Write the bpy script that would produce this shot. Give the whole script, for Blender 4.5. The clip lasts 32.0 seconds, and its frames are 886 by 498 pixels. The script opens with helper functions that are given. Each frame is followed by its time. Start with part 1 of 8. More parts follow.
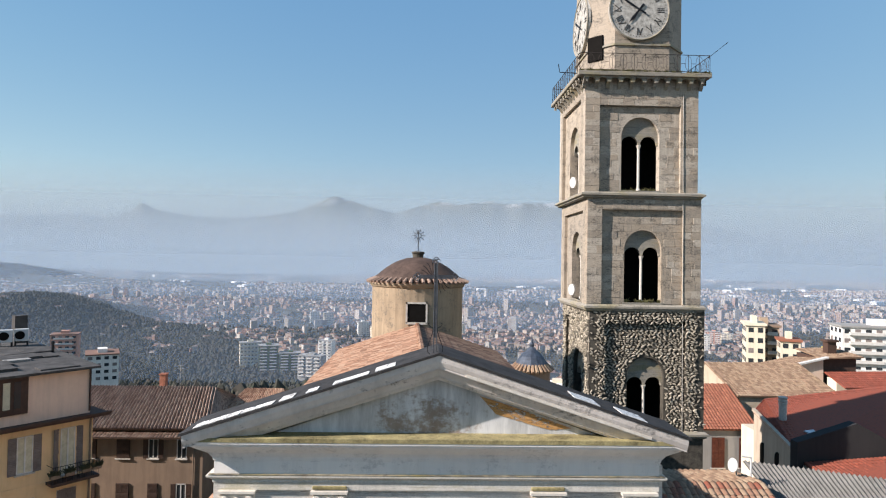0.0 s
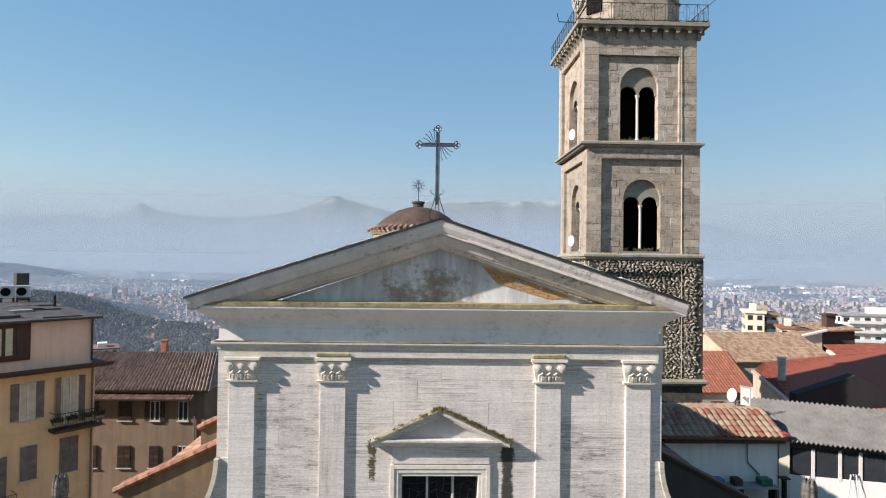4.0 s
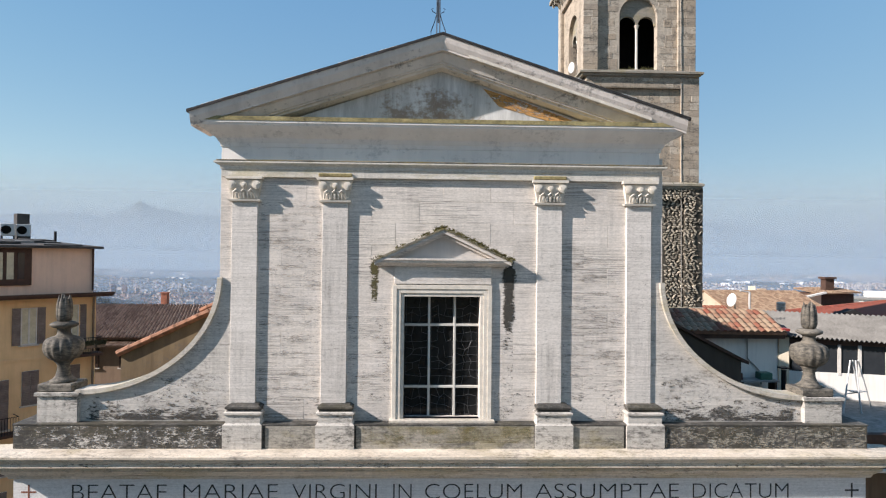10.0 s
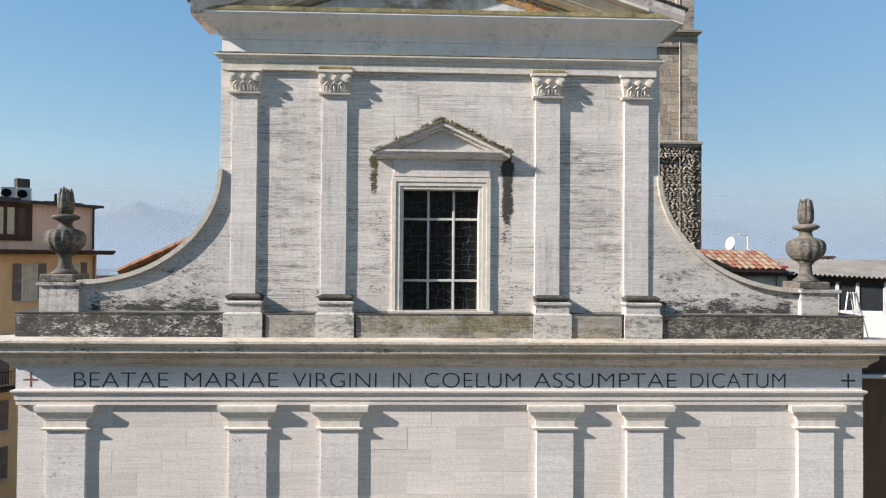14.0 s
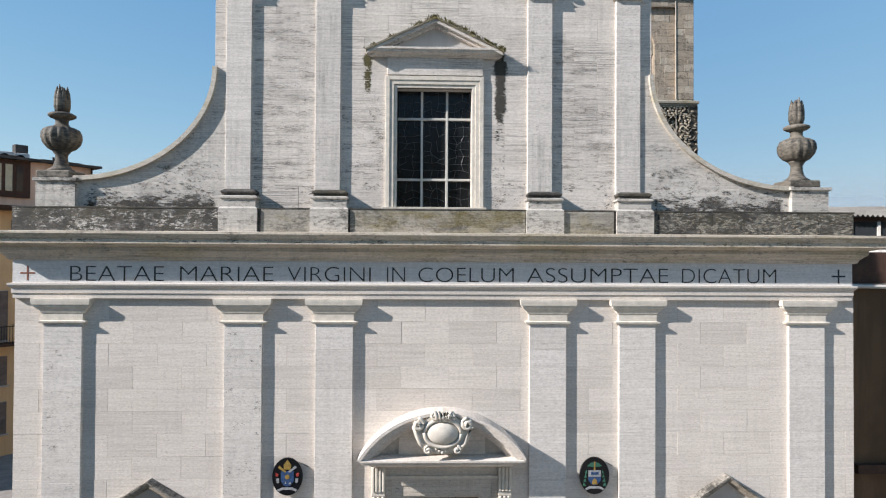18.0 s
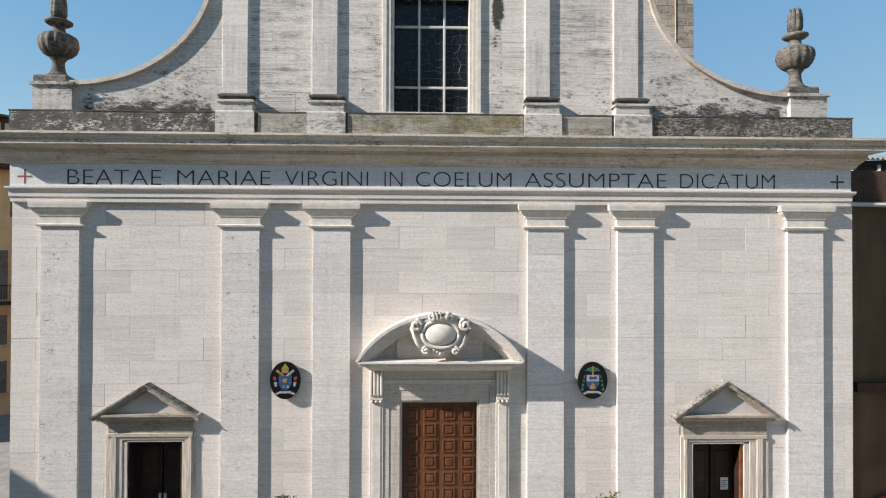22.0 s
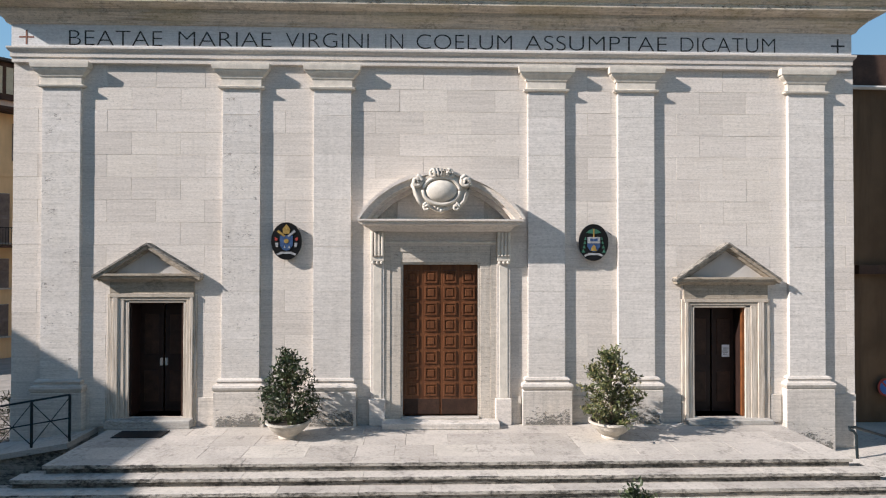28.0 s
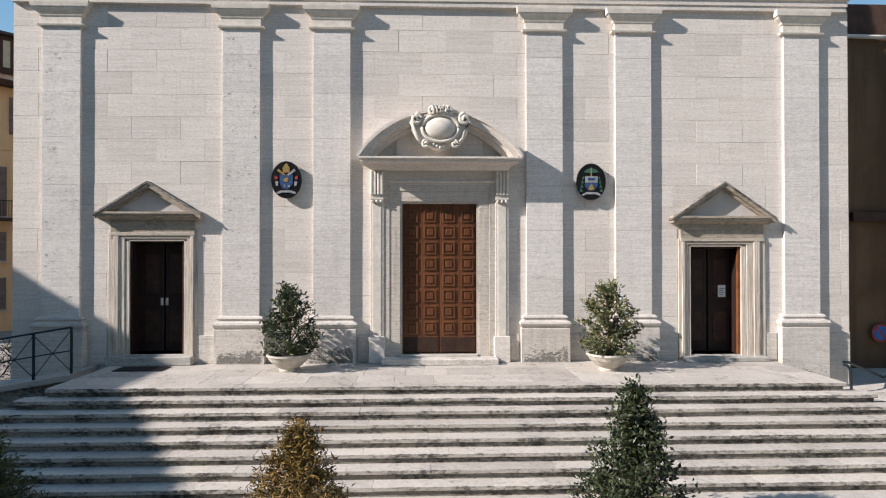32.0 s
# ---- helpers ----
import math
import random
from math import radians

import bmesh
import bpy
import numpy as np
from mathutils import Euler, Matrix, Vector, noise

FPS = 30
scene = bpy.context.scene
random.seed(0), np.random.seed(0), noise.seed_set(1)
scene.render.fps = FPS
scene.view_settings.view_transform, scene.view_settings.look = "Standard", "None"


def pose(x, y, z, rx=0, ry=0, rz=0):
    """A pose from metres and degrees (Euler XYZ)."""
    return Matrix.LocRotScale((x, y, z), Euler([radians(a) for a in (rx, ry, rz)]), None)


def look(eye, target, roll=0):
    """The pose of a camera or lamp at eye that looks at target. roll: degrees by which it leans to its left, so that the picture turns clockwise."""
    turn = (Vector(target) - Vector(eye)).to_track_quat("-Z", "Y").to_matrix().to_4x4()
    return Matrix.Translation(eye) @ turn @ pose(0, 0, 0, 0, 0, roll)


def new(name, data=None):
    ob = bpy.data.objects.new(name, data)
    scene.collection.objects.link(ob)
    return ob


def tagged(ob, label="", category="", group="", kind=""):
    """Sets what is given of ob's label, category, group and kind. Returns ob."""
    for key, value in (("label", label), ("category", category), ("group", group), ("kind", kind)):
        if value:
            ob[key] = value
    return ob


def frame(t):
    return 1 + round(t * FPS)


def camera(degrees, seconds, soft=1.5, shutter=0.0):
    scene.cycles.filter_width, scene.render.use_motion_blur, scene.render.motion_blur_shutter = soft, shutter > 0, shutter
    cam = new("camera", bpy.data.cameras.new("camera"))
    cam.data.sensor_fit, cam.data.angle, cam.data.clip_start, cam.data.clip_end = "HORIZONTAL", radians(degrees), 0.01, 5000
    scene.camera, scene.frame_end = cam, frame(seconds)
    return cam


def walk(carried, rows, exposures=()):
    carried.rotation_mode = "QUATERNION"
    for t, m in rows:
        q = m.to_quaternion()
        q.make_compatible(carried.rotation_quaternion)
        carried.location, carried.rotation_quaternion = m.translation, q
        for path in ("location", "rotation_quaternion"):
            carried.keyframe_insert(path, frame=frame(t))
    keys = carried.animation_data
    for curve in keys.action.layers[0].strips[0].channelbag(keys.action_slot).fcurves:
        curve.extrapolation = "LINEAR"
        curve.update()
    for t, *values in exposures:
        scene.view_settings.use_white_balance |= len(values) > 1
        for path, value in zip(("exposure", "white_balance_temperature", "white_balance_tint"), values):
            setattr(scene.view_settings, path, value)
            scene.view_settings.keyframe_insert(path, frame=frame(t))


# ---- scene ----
cam = camera(71.6, 32.0, soft=1.15)
PATH = [
    (0.0, (-0.646, -14.421, 21.812), (-0.355, -4.427, 22.006), 0.96),
    (0.5, (-0.639, -14.420, 21.409), (-0.347, -4.426, 21.601), 0.91),
    (1.0, (-0.650, -14.456, 21.029), (-0.356, -4.462, 21.219), 0.83),
    (1.5, (-0.643, -14.454, 20.625), (-0.348, -4.460, 20.814), 0.77),
    (2.0, (-0.634, -14.455, 20.227), (-0.341, -4.461, 20.418), 0.74),
    (2.5, (-0.630, -14.480, 19.839), (-0.338, -4.486, 20.031), 0.74),
    (4.5, (-0.690, -14.536, 18.362), (-0.383, -4.542, 18.541), 0.75),
    (5.0, (-0.714, -14.465, 17.963), (-0.406, -4.471, 18.146), 0.74),
    (5.5, (-0.709, -14.469, 17.604), (-0.401, -4.475, 17.782), 0.74),
    (6.0, (-0.701, -14.481, 17.252), (-0.394, -4.487, 17.427), 0.68),
    (6.5, (-0.671, -14.514, 16.907), (-0.368, -4.520, 17.077), 0.65),
    (7.0, (-0.644, -14.534, 16.565), (-0.340, -4.540, 16.727), 0.67),
    (7.5, (-0.655, -14.519, 16.210), (-0.347, -4.525, 16.366), 0.68),
    (8.0, (-0.662, -14.510, 15.862), (-0.356, -4.516, 16.019), 0.60),
    (8.5, (-0.682, -14.511, 15.515), (-0.374, -4.517, 15.674), 0.56),
    (9.0, (-0.679, -14.505, 15.187), (-0.370, -4.511, 15.341), 0.55),
    (9.5, (-0.689, -14.509, 14.851), (-0.374, -4.515, 15.001), 0.57),
    (10.0, (-0.676, -14.541, 14.531), (-0.358, -4.547, 14.676), 0.55),
    (10.5, (-0.666, -14.566, 14.177), (-0.349, -4.572, 14.323), 0.54),
    (11.0, (-0.665, -14.586, 13.854), (-0.349, -4.592, 13.998), 0.52),
    (11.5, (-0.650, -14.581, 13.540), (-0.334, -4.587, 13.680), 0.50),
    (12.0, (-0.644, -14.568, 13.217), (-0.327, -4.574, 13.358), 0.49),
    (12.5, (-0.642, -14.542, 12.900), (-0.320, -4.549, 13.043), 0.49),
    (13.0, (-0.642, -14.551, 12.590), (-0.317, -4.557, 12.732), 0.45),
    (13.5, (-0.638, -14.590, 12.273), (-0.315, -4.596, 12.414), 0.44),
    (14.0, (-0.637, -14.604, 11.959), (-0.316, -4.611, 12.101), 0.44),
    (14.5, (-0.635, -14.606, 11.655), (-0.315, -4.612, 11.795), 0.42),
    (16.5, (-0.538, -14.657, 10.354), (-0.211, -4.663, 10.501), 0.37),
    (17.0, (-0.507, -14.675, 10.056), (-0.185, -4.681, 10.201), 0.33),
    (17.5, (-0.480, -14.685, 9.775), (-0.157, -4.691, 9.914), 0.33),
    (18.0, (-0.480, -14.695, 9.493), (-0.151, -4.701, 9.626), 0.31),
    (18.5, (-0.452, -14.682, 9.206), (-0.126, -4.688, 9.340), 0.28),
    (19.0, (-0.419, -14.677, 8.924), (-0.098, -4.683, 9.058), 0.26),
    (19.5, (-0.398, -14.675, 8.625), (-0.077, -4.681, 8.761), 0.26),
    (20.0, (-0.402, -14.671, 8.376), (-0.079, -4.677, 8.494), 0.26),
    (20.5, (-0.396, -14.666, 8.146), (-0.076, -4.671, 8.242), 0.23),
    (21.0, (-0.369, -14.663, 7.818), (-0.059, -4.669, 7.929), 0.20),
    (21.5, (-0.397, -14.653, 7.549), (-0.082, -4.659, 7.657), 0.20),
    (22.0, (-0.389, -14.646, 7.270), (-0.076, -4.652, 7.374), 0.19),
    (22.5, (-0.389, -14.629, 6.984), (-0.080, -4.634, 7.085), 0.18),
    (23.0, (-0.371, -14.624, 6.723), (-0.069, -4.629, 6.814), 0.15),
    (23.5, (-0.361, -14.621, 6.458), (-0.064, -4.626, 6.539), 0.13),
    (24.0, (-0.369, -14.611, 6.177), (-0.068, -4.616, 6.258), 0.13),
    (24.5, (-0.342, -14.613, 5.888), (-0.043, -4.618, 5.976), 0.13),
    (25.0, (-0.363, -14.618, 5.600), (-0.055, -4.623, 5.698), 0.14),
    (25.5, (-0.362, -14.610, 5.310), (-0.053, -4.616, 5.417), 0.11),
    (27.5, (-0.351, -14.613, 4.214), (-0.062, -4.618, 4.348), 0.09),
    (28.0, (-0.376, -14.623, 3.961), (-0.080, -4.628, 4.091), 0.07),
    (28.5, (-0.375, -14.642, 3.694), (-0.080, -4.647, 3.823), 0.05),
    (29.0, (-0.387, -14.644, 3.415), (-0.088, -4.650, 3.557), 0.02),
    (29.5, (-0.373, -14.666, 3.249), (-0.076, -4.672, 3.389), 0.02),
    (30.0, (-0.366, -14.686, 3.077), (-0.067, -4.692, 3.214), -0.01),
    (30.5, (-0.386, -14.704, 2.923), (-0.079, -4.710, 3.063), -0.04),
    (31.0, (-0.350, -14.702, 2.733), (-0.054, -4.708, 2.892), -0.03),
    (31.5, (-0.348, -14.725, 2.652), (-0.045, -4.730, 2.783), -0.01),
    (32.0, (-0.430, -14.720, 2.567), (-0.082, -4.727, 2.656), -0.03),
]
walk(cam, [(t, look(eye, target, roll)) for t, eye, target, roll in PATH], [(0.0, 0.84, 6600, 15.5), (12.0, 0.87, 6600, 15.5), (17.0, 0.85, 6350, 13.5), (21.0, 0.82, 6400, 13.5), (25.0, 0.80, 6500, 14.5), (32.0, 0.80, 6500, 15.0)])

# ---- light ----
SUN_WAY = Vector((1.0, 0.31, -0.6)).normalized()
world = bpy.data.worlds.new("world")
scene.world = world
world.use_nodes = True
wn = world.node_tree.nodes
sky = wn.new("ShaderNodeTexSky")
sky.sky_type = "NISHITA"
sky.sun_disc = False
sky.sun_elevation = radians(30)
sky.sun_rotation = radians(107)
sky.altitude = 300
sky.air_density, sky.dust_density, sky.ozone_density = 1.1, 0.3, 0.7
wn["Background"].inputs["Strength"].default_value = 0.087
even = wn.new("ShaderNodeGamma")
even.inputs["Gamma"].default_value = 0.9
tone = wn.new("ShaderNodeHueSaturation")
tone.inputs["Saturation"].default_value, tone.inputs["Hue"].default_value = 1.34, 0.495
world.node_tree.links.new(sky.outputs[0], even.inputs["Color"])
world.node_tree.links.new(even.outputs[0], tone.inputs["Color"])
# hazy winter air: the blue is spread more evenly over the sky than the red
split, join = wn.new("ShaderNodeSeparateColor"), wn.new("ShaderNodeCombineColor")
world.node_tree.links.new(tone.outputs[0], split.inputs[0])
for k, (power, gain) in enumerate(((0.62, 1.268), (0.50, 1.80), (0.30, 2.83))):
    bend, lift = wn.new("ShaderNodeMath"), wn.new("ShaderNodeMath")
    bend.operation, lift.operation = "POWER", "MULTIPLY"
    bend.inputs[1].default_value, lift.inputs[1].default_value = power, gain
    world.node_tree.links.new(split.outputs[k], bend.inputs[0])
    world.node_tree.links.new(bend.outputs[0], lift.inputs[0])
    world.node_tree.links.new(lift.outputs[0], join.inputs[k])
world.node_tree.links.new(join.outputs[0], wn["Background"].inputs["Color"])
sun = new("sun", bpy.data.lights.new("sun", "SUN"))
sun.data.energy, sun.data.angle, sun.data.color = 5.0, radians(0.53), (1.0, 0.95, 0.89)
sun.matrix_basis = look((0, 0, 60), Vector((0, 0, 60)) + SUN_WAY)


# ---- materials ----
class Nodes:
    """Short way to write node trees."""

    def __init__(self, name, rough=0.8, metal=0.0):
        self.mat = bpy.data.materials.new(name)
        self.mat.use_nodes = True
        self.t = self.mat.node_tree
        self.b = self.t.nodes["Principled BSDF"]
        self.b.inputs["Roughness"].default_value = rough
        self.b.inputs["Metallic"].default_value = metal
        self.b.inputs["Specular IOR Level"].default_value = 0.3

    def n(self, kind, **inputs):
        node = self.t.nodes.new(kind)
        for key, value in inputs.items():
            self.put(node, key.replace("_", " "), value)
        return node

    def put(self, node, key, value):
        slot = node.inputs[int(key)] if key.isdigit() else node.inputs[key]
        if isinstance(value, bpy.types.NodeSocket):
            self.t.links.new(value, slot)
        else:
            slot.default_value = value

    def place(self, scale=(1, 1, 1), own=False):
        """World position, stretched; own: moved by each object's random number."""
        geo = self.n("ShaderNodeNewGeometry")
        src = geo.outputs["Position"]
        if own:
            info = self.n("ShaderNodeObjectInfo")
            add = self.n("ShaderNodeVectorMath")
            self.put(add, "0", src)
            mul = self.n("ShaderNodeMath")
            mul.operation = "MULTIPLY"
            self.put(mul, "0", info.outputs["Random"])
            self.put(mul, "1", 37.0)
            self.t.links.new(mul.outputs[0], add.inputs[1])
            src = add.outputs[0]
        m = self.n("ShaderNodeMapping", Scale=scale)
        self.put(m, "Vector", src)
        return m.outputs[0]

    def noise(self, scale, vec, detail=5.0, rough=0.6):
        return self.n("ShaderNodeTexNoise", Scale=scale, Detail=detail, Roughness=rough, Vector=vec).outputs["Fac"]

    def ramp(self, fac, *stops):
        r = self.n("ShaderNodeValToRGB", Fac=fac)
        e = r.color_ramp.elements
        while len(e) < len(stops):
            e.new(0.5)
        for s, (p, c) in zip(e, stops):
            s.position = p
            s.color = (*c, 1) if isinstance(c, tuple) else (c, c, c, 1)
        return r.outputs["Color"]

    def mix(self, fac, a, b, kind="MIX"):
        m = self.n("ShaderNodeMix")
        m.data_type, m.blend_type = "RGBA", kind
        for key, v in ((0, fac), (6, a), (7, b)):
            if isinstance(v, bpy.types.NodeSocket):
                self.t.links.new(v, m.inputs[key])
            else:
                m.inputs[key].default_value = (*v, 1) if isinstance(v, tuple) else v
        return m.outputs[2]

    def random(self):
        return self.n("ShaderNodeObjectInfo").outputs["Random"]

    def island(self):
        return self.n("ShaderNodeNewGeometry").outputs["Random Per Island"]

    def bump(self, height, strength=0.3, distance=0.02):
        b = self.n("ShaderNodeBump", Strength=strength, Distance=distance, Height=height)
        self.t.links.new(b.outputs[0], self.b.inputs["Normal"])

    def done(self, color):
        self.put(self.b, "Base Color", color)
        return self.mat


def travertine(name, light, dark, stain=0.0, stain_at=0.55, streak=0.35, lichen=0.0, tone=0.12, rough=0.75, bands=0.0, pits=0.35):
    """Banded limestone: bedding lines, tone by block, grey or black weathering, yellow lichen."""
    m = Nodes(name, rough)
    p = m.place((0.5, 0.5, 9.0), own=True)
    band = m.noise(1.6, p, 6, 0.65)
    fine = m.noise(1.0, m.place((0.9, 0.9, 42.0), own=True), 4, 0.7)
    col = m.mix(m.ramp(band, (0.32, 0.0), (0.66, 1.0)), dark, light)
    col = m.mix(0.42, col, m.ramp(fine, (0.36, tuple(c * 0.8 for c in dark)), (0.56, light)))
    col = m.mix(tone, col, m.ramp(m.random(), (0.0, (0.32, 0.29, 0.25)), (0.5, light), (1.0, (0.72, 0.66, 0.56))))
    if streak:
        s = m.noise(1.0, m.place((7.0, 7.0, 0.5)), 5, 0.7)
        w = m.noise(0.7, m.place(), 4, 0.6)
        f = m.mix(1.0, m.ramp(s, (0.45, 0.0), (0.72, 1.0)), m.ramp(w, (0.42, 0.0), (0.62, 1.0)), "MULTIPLY")
        f2 = m.mix(1.0, f, (streak, streak, streak), "MULTIPLY")
        col = m.mix(f2, col, (0.17, 0.16, 0.145))
    if bands:  # black crust that follows the bedding, in patches
        s = m.noise(1.0, m.place((1.1, 1.1, 60.0), own=True), 8, 0.72)
        w = m.noise(0.55, m.place((1.0, 1.0, 1.6)), 7, 0.7)
        f = m.mix(1.0, m.ramp(s, (0.49, 0.0), (0.56, 1.0)), m.ramp(w, (0.44, 0.06), (0.60, 1.0)), "MULTIPLY")
        col = m.mix(m.mix(1.0, f, (bands, bands, bands), "MULTIPLY"), col, (0.10, 0.095, 0.085))
    if stain:
        s = m.noise(1.3, m.place((1.0, 1.0, 1.8)), 8, 0.72)
        g = m.noise(9.0, m.place((1, 1, 2.2)), 6, 0.7)
        s2 = m.mix(0.45, s, g)
        f = m.ramp(s2, (stain_at - 0.05, 0.0), (stain_at + 0.06, stain))
        col = m.mix(f, col, (0.035, 0.034, 0.03))
    if lichen:
        s = m.noise(1.1, m.place((0.5, 0.5, 1.5)), 6, 0.7)
        f = m.ramp(s, (0.5, 0.0), (0.6, lichen))
        col = m.mix(f, col, (0.30, 0.24, 0.06))
    pit = m.noise(30.0, m.place((1, 1, 3.0)), 4, 0.6)
    if pits:  # open pores drawn out along the bedding, and a fine mottle
        h = m.noise(2.2, m.place((4.0, 4.0, 15.0), own=True), 7, 0.8)
        f = m.ramp(h, (0.56, 0.0), (0.64, pits))
        col = m.mix(f, col, (0.15, 0.14, 0.12))
        g = m.noise(16.0, m.place((1, 1, 1.6)), 6, 0.75)
        col = m.mix(1.0, col, m.ramp(g, (0.34, 0.80), (0.56, 1.0), (0.7, 1.05)), "MULTIPLY")
    m.bump(m.mix(0.5, band, pit), 0.35, 0.01)
    return m.done(col)


def plain(name, color, rough=0.7, metal=0.0, vary=0.15, scale=3.0, bump=0.1, own=False):
    m = Nodes(name, rough, metal)
    a = m.noise(scale, m.place(own=own), 6, 0.65)
    b = m.noise(scale * 9, m.place(own=own), 4, 0.6)
    f = m.mix(0.35, a, b)
    lo = tuple(c * (1 - 2.2 * vary) for c in color)
    hi = tuple(min(1, c * (1 + 1.6 * vary)) for c in color)
    col = m.ramp(f, (0.3, lo), (0.7, hi))
    if own:
        col = m.mix(0.3, col, m.ramp(m.random(), (0, lo), (1, hi)))
    if bump:
        m.bump(f, bump, 0.02)
    return m.done(col)


def plaster(name, color, dirt=0.35, rough=0.9, patch=0.0):
    """Painted render with rain streaks and blotches."""
    m = Nodes(name, rough)
    s = m.noise(1.0, m.place((2.5, 2.5, 0.22)), 6, 0.7)
    w = m.noise(0.5, m.place(), 6, 0.65)
    col = m.mix(m.ramp(s, (0.45, 0.0), (0.75, dirt)), color, tuple(c * 0.42 for c in color))
    col = m.mix(m.ramp(w, (0.45, 0.0), (0.7, dirt)), col, tuple(c * 0.62 for c in color))
    if patch:  # sooty patches and short dark runs
        k = m.mix(0.4, m.noise(1.1, m.place((0.7, 1, 1.6)), 9, 0.74), m.noise(9.0, m.place(), 5, 0.7))
        col = m.mix(m.ramp(k, (0.53, 0.0), (0.62, patch)), col, (0.10, 0.092, 0.082))
    m.bump(m.noise(60, m.place(), 3), 0.2, 0.01)
    return m.done(col)


def tiles(name, a, b, c):
    """Fired clay, tone by tile."""
    m = Nodes(name, 0.85)
    col = m.ramp(m.island(), (0.0, a), (0.45, b), (0.8, c), (1.0, tuple(v * 1.25 for v in b)))
    s = m.noise(5.0, m.place(), 6, 0.7)
    col = m.mix(m.ramp(s, (0.5, 0.0), (0.75, 0.65)), col, (0.06, 0.055, 0.045))
    m.bump(s, 0.2, 0.01)
    return m.done(col)


STONE = travertine("travertine", (0.735, 0.675, 0.61), (0.60, 0.54, 0.475), streak=0.12, tone=0.2)
STONE_SHAFT = travertine("pale_shaft_stone", (0.725, 0.682, 0.632), (0.585, 0.548, 0.50), streak=0.2, tone=0.12, pits=0.45)
FRIEZE = travertine("smooth_frieze_marble", (0.72, 0.71, 0.695), (0.63, 0.62, 0.605), streak=0.1, pits=0.08)
STONE_UP = travertine("weathered_travertine", (0.75, 0.69, 0.625), (0.56, 0.51, 0.45), stain=0.0, streak=0.3, bands=0.62, tone=0.16)
STONE_PIL = travertine("streaked_pilaster_stone", (0.73, 0.685, 0.63), (0.55, 0.51, 0.46), stain=0.3, stain_at=0.60, streak=0.75, bands=0.2, pits=0.6)
STONE_WING = travertine("grimy_wing_stone", (0.67, 0.63, 0.575), (0.46, 0.43, 0.385), stain=0.75, stain_at=0.575, streak=0.4, bands=0.45)
STONE_PED = travertine("grimy_pedestal_stone", (0.60, 0.565, 0.51), (0.38, 0.355, 0.315), stain=0.8, stain_at=0.545, streak=0.5)
STONE_PLINTH = travertine("lichened_travertine", (0.42, 0.39, 0.33), (0.18, 0.165, 0.14), stain=0.7, stain_at=0.53, streak=0.6, lichen=0.25, bands=0.4, pits=0.6)
STONE_BLACK = travertine("blackened_travertine", (0.13, 0.12, 0.108), (0.034, 0.032, 0.029), stain=0.9, stain_at=0.455, streak=0.9, lichen=0.06, bands=0.5, pits=0.7)
STONE_MOULD = travertine("moulded_travertine", (0.62, 0.57, 0.49), (0.42, 0.38, 0.315), stain=0.55, stain_at=0.585, streak=0.8, lichen=0.3)
STONE_ARCH = travertine("lichened_architrave", (0.68, 0.64, 0.57), (0.48, 0.45, 0.39), stain=0.4, stain_at=0.60, streak=0.4, lichen=0.35)
STONE_BASE = travertine("grimy_base_stone", (0.66, 0.61, 0.55), (0.46, 0.42, 0.37), stain=0.4, stain_at=0.6, streak=0.5)
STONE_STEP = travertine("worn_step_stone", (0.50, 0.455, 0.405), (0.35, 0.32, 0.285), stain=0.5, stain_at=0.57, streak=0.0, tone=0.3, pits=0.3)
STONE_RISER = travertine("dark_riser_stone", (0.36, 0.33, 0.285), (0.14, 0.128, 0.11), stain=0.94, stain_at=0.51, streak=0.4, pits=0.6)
STONE_NOSE = travertine("mottled_step_edge", (0.54, 0.50, 0.44), (0.30, 0.275, 0.235), stain=0.94, stain_at=0.52, streak=0.0, pits=0.6)
RAKE = plaster("stained_stucco", (0.70, 0.635, 0.575), 0.45, patch=0.75)
STUCCO = plaster("pale_stucco", (0.80, 0.755, 0.70), 0.22, patch=0.3)
GABLEFIELD = plaster("grey_gable_plaster", (0.50, 0.475, 0.445), 0.3)
MARBLE = plain("veined_marble_trim", (0.52, 0.48, 0.42), 0.6, vary=0.2, scale=6)
CARVED = plain("carved_limestone", (0.62, 0.57, 0.49), 0.8, vary=0.12, scale=6)
URN = travertine("urn_stone", (0.185, 0.162, 0.128), (0.075, 0.067, 0.055), stain=0.85, stain_at=0.50, streak=0.3)
IRON = plain("black_iron", (0.02, 0.02, 0.022), 0.5, 0.6, bump=0)
# near-black stand-in for the shade inside openings and rooms
DARK = plain("interior_shade_black", (0.010, 0.009, 0.008), 0.9, bump=0)
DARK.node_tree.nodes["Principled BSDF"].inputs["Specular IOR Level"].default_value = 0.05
GLASSDARK = plain("dark_stained_glass", (0.010, 0.011, 0.012), 0.18, vary=0.3, scale=5, bump=0.25)
LEAD = plain("lead_came", (0.10, 0.105, 0.11), 0.5, 0.5, bump=0)
WHITEMETAL = plain("white_glazing_bar", (0.55, 0.53, 0.48), 0.5, vary=0.1)


# ---- geometry helpers ----
def finish(name, bm, mat, smooth=False):
    me = bpy.data.meshes.new(name)
    bmesh.ops.recalc_face_normals(bm, faces=bm.faces[:])
    if smooth:
        for f in bm.faces:
            f.smooth = True
    bm.to_mesh(me)
    bm.free()
    for one in mat if isinstance(mat, (list, tuple)) else (mat,):
        me.materials.append(one)
    return me


def part(name, bm, mat, parent=None, label="", smooth=False):
    ob = new(name, finish(name, bm, mat, smooth))
    if parent is not None:
        ob.parent = parent
    return tagged(ob, label)


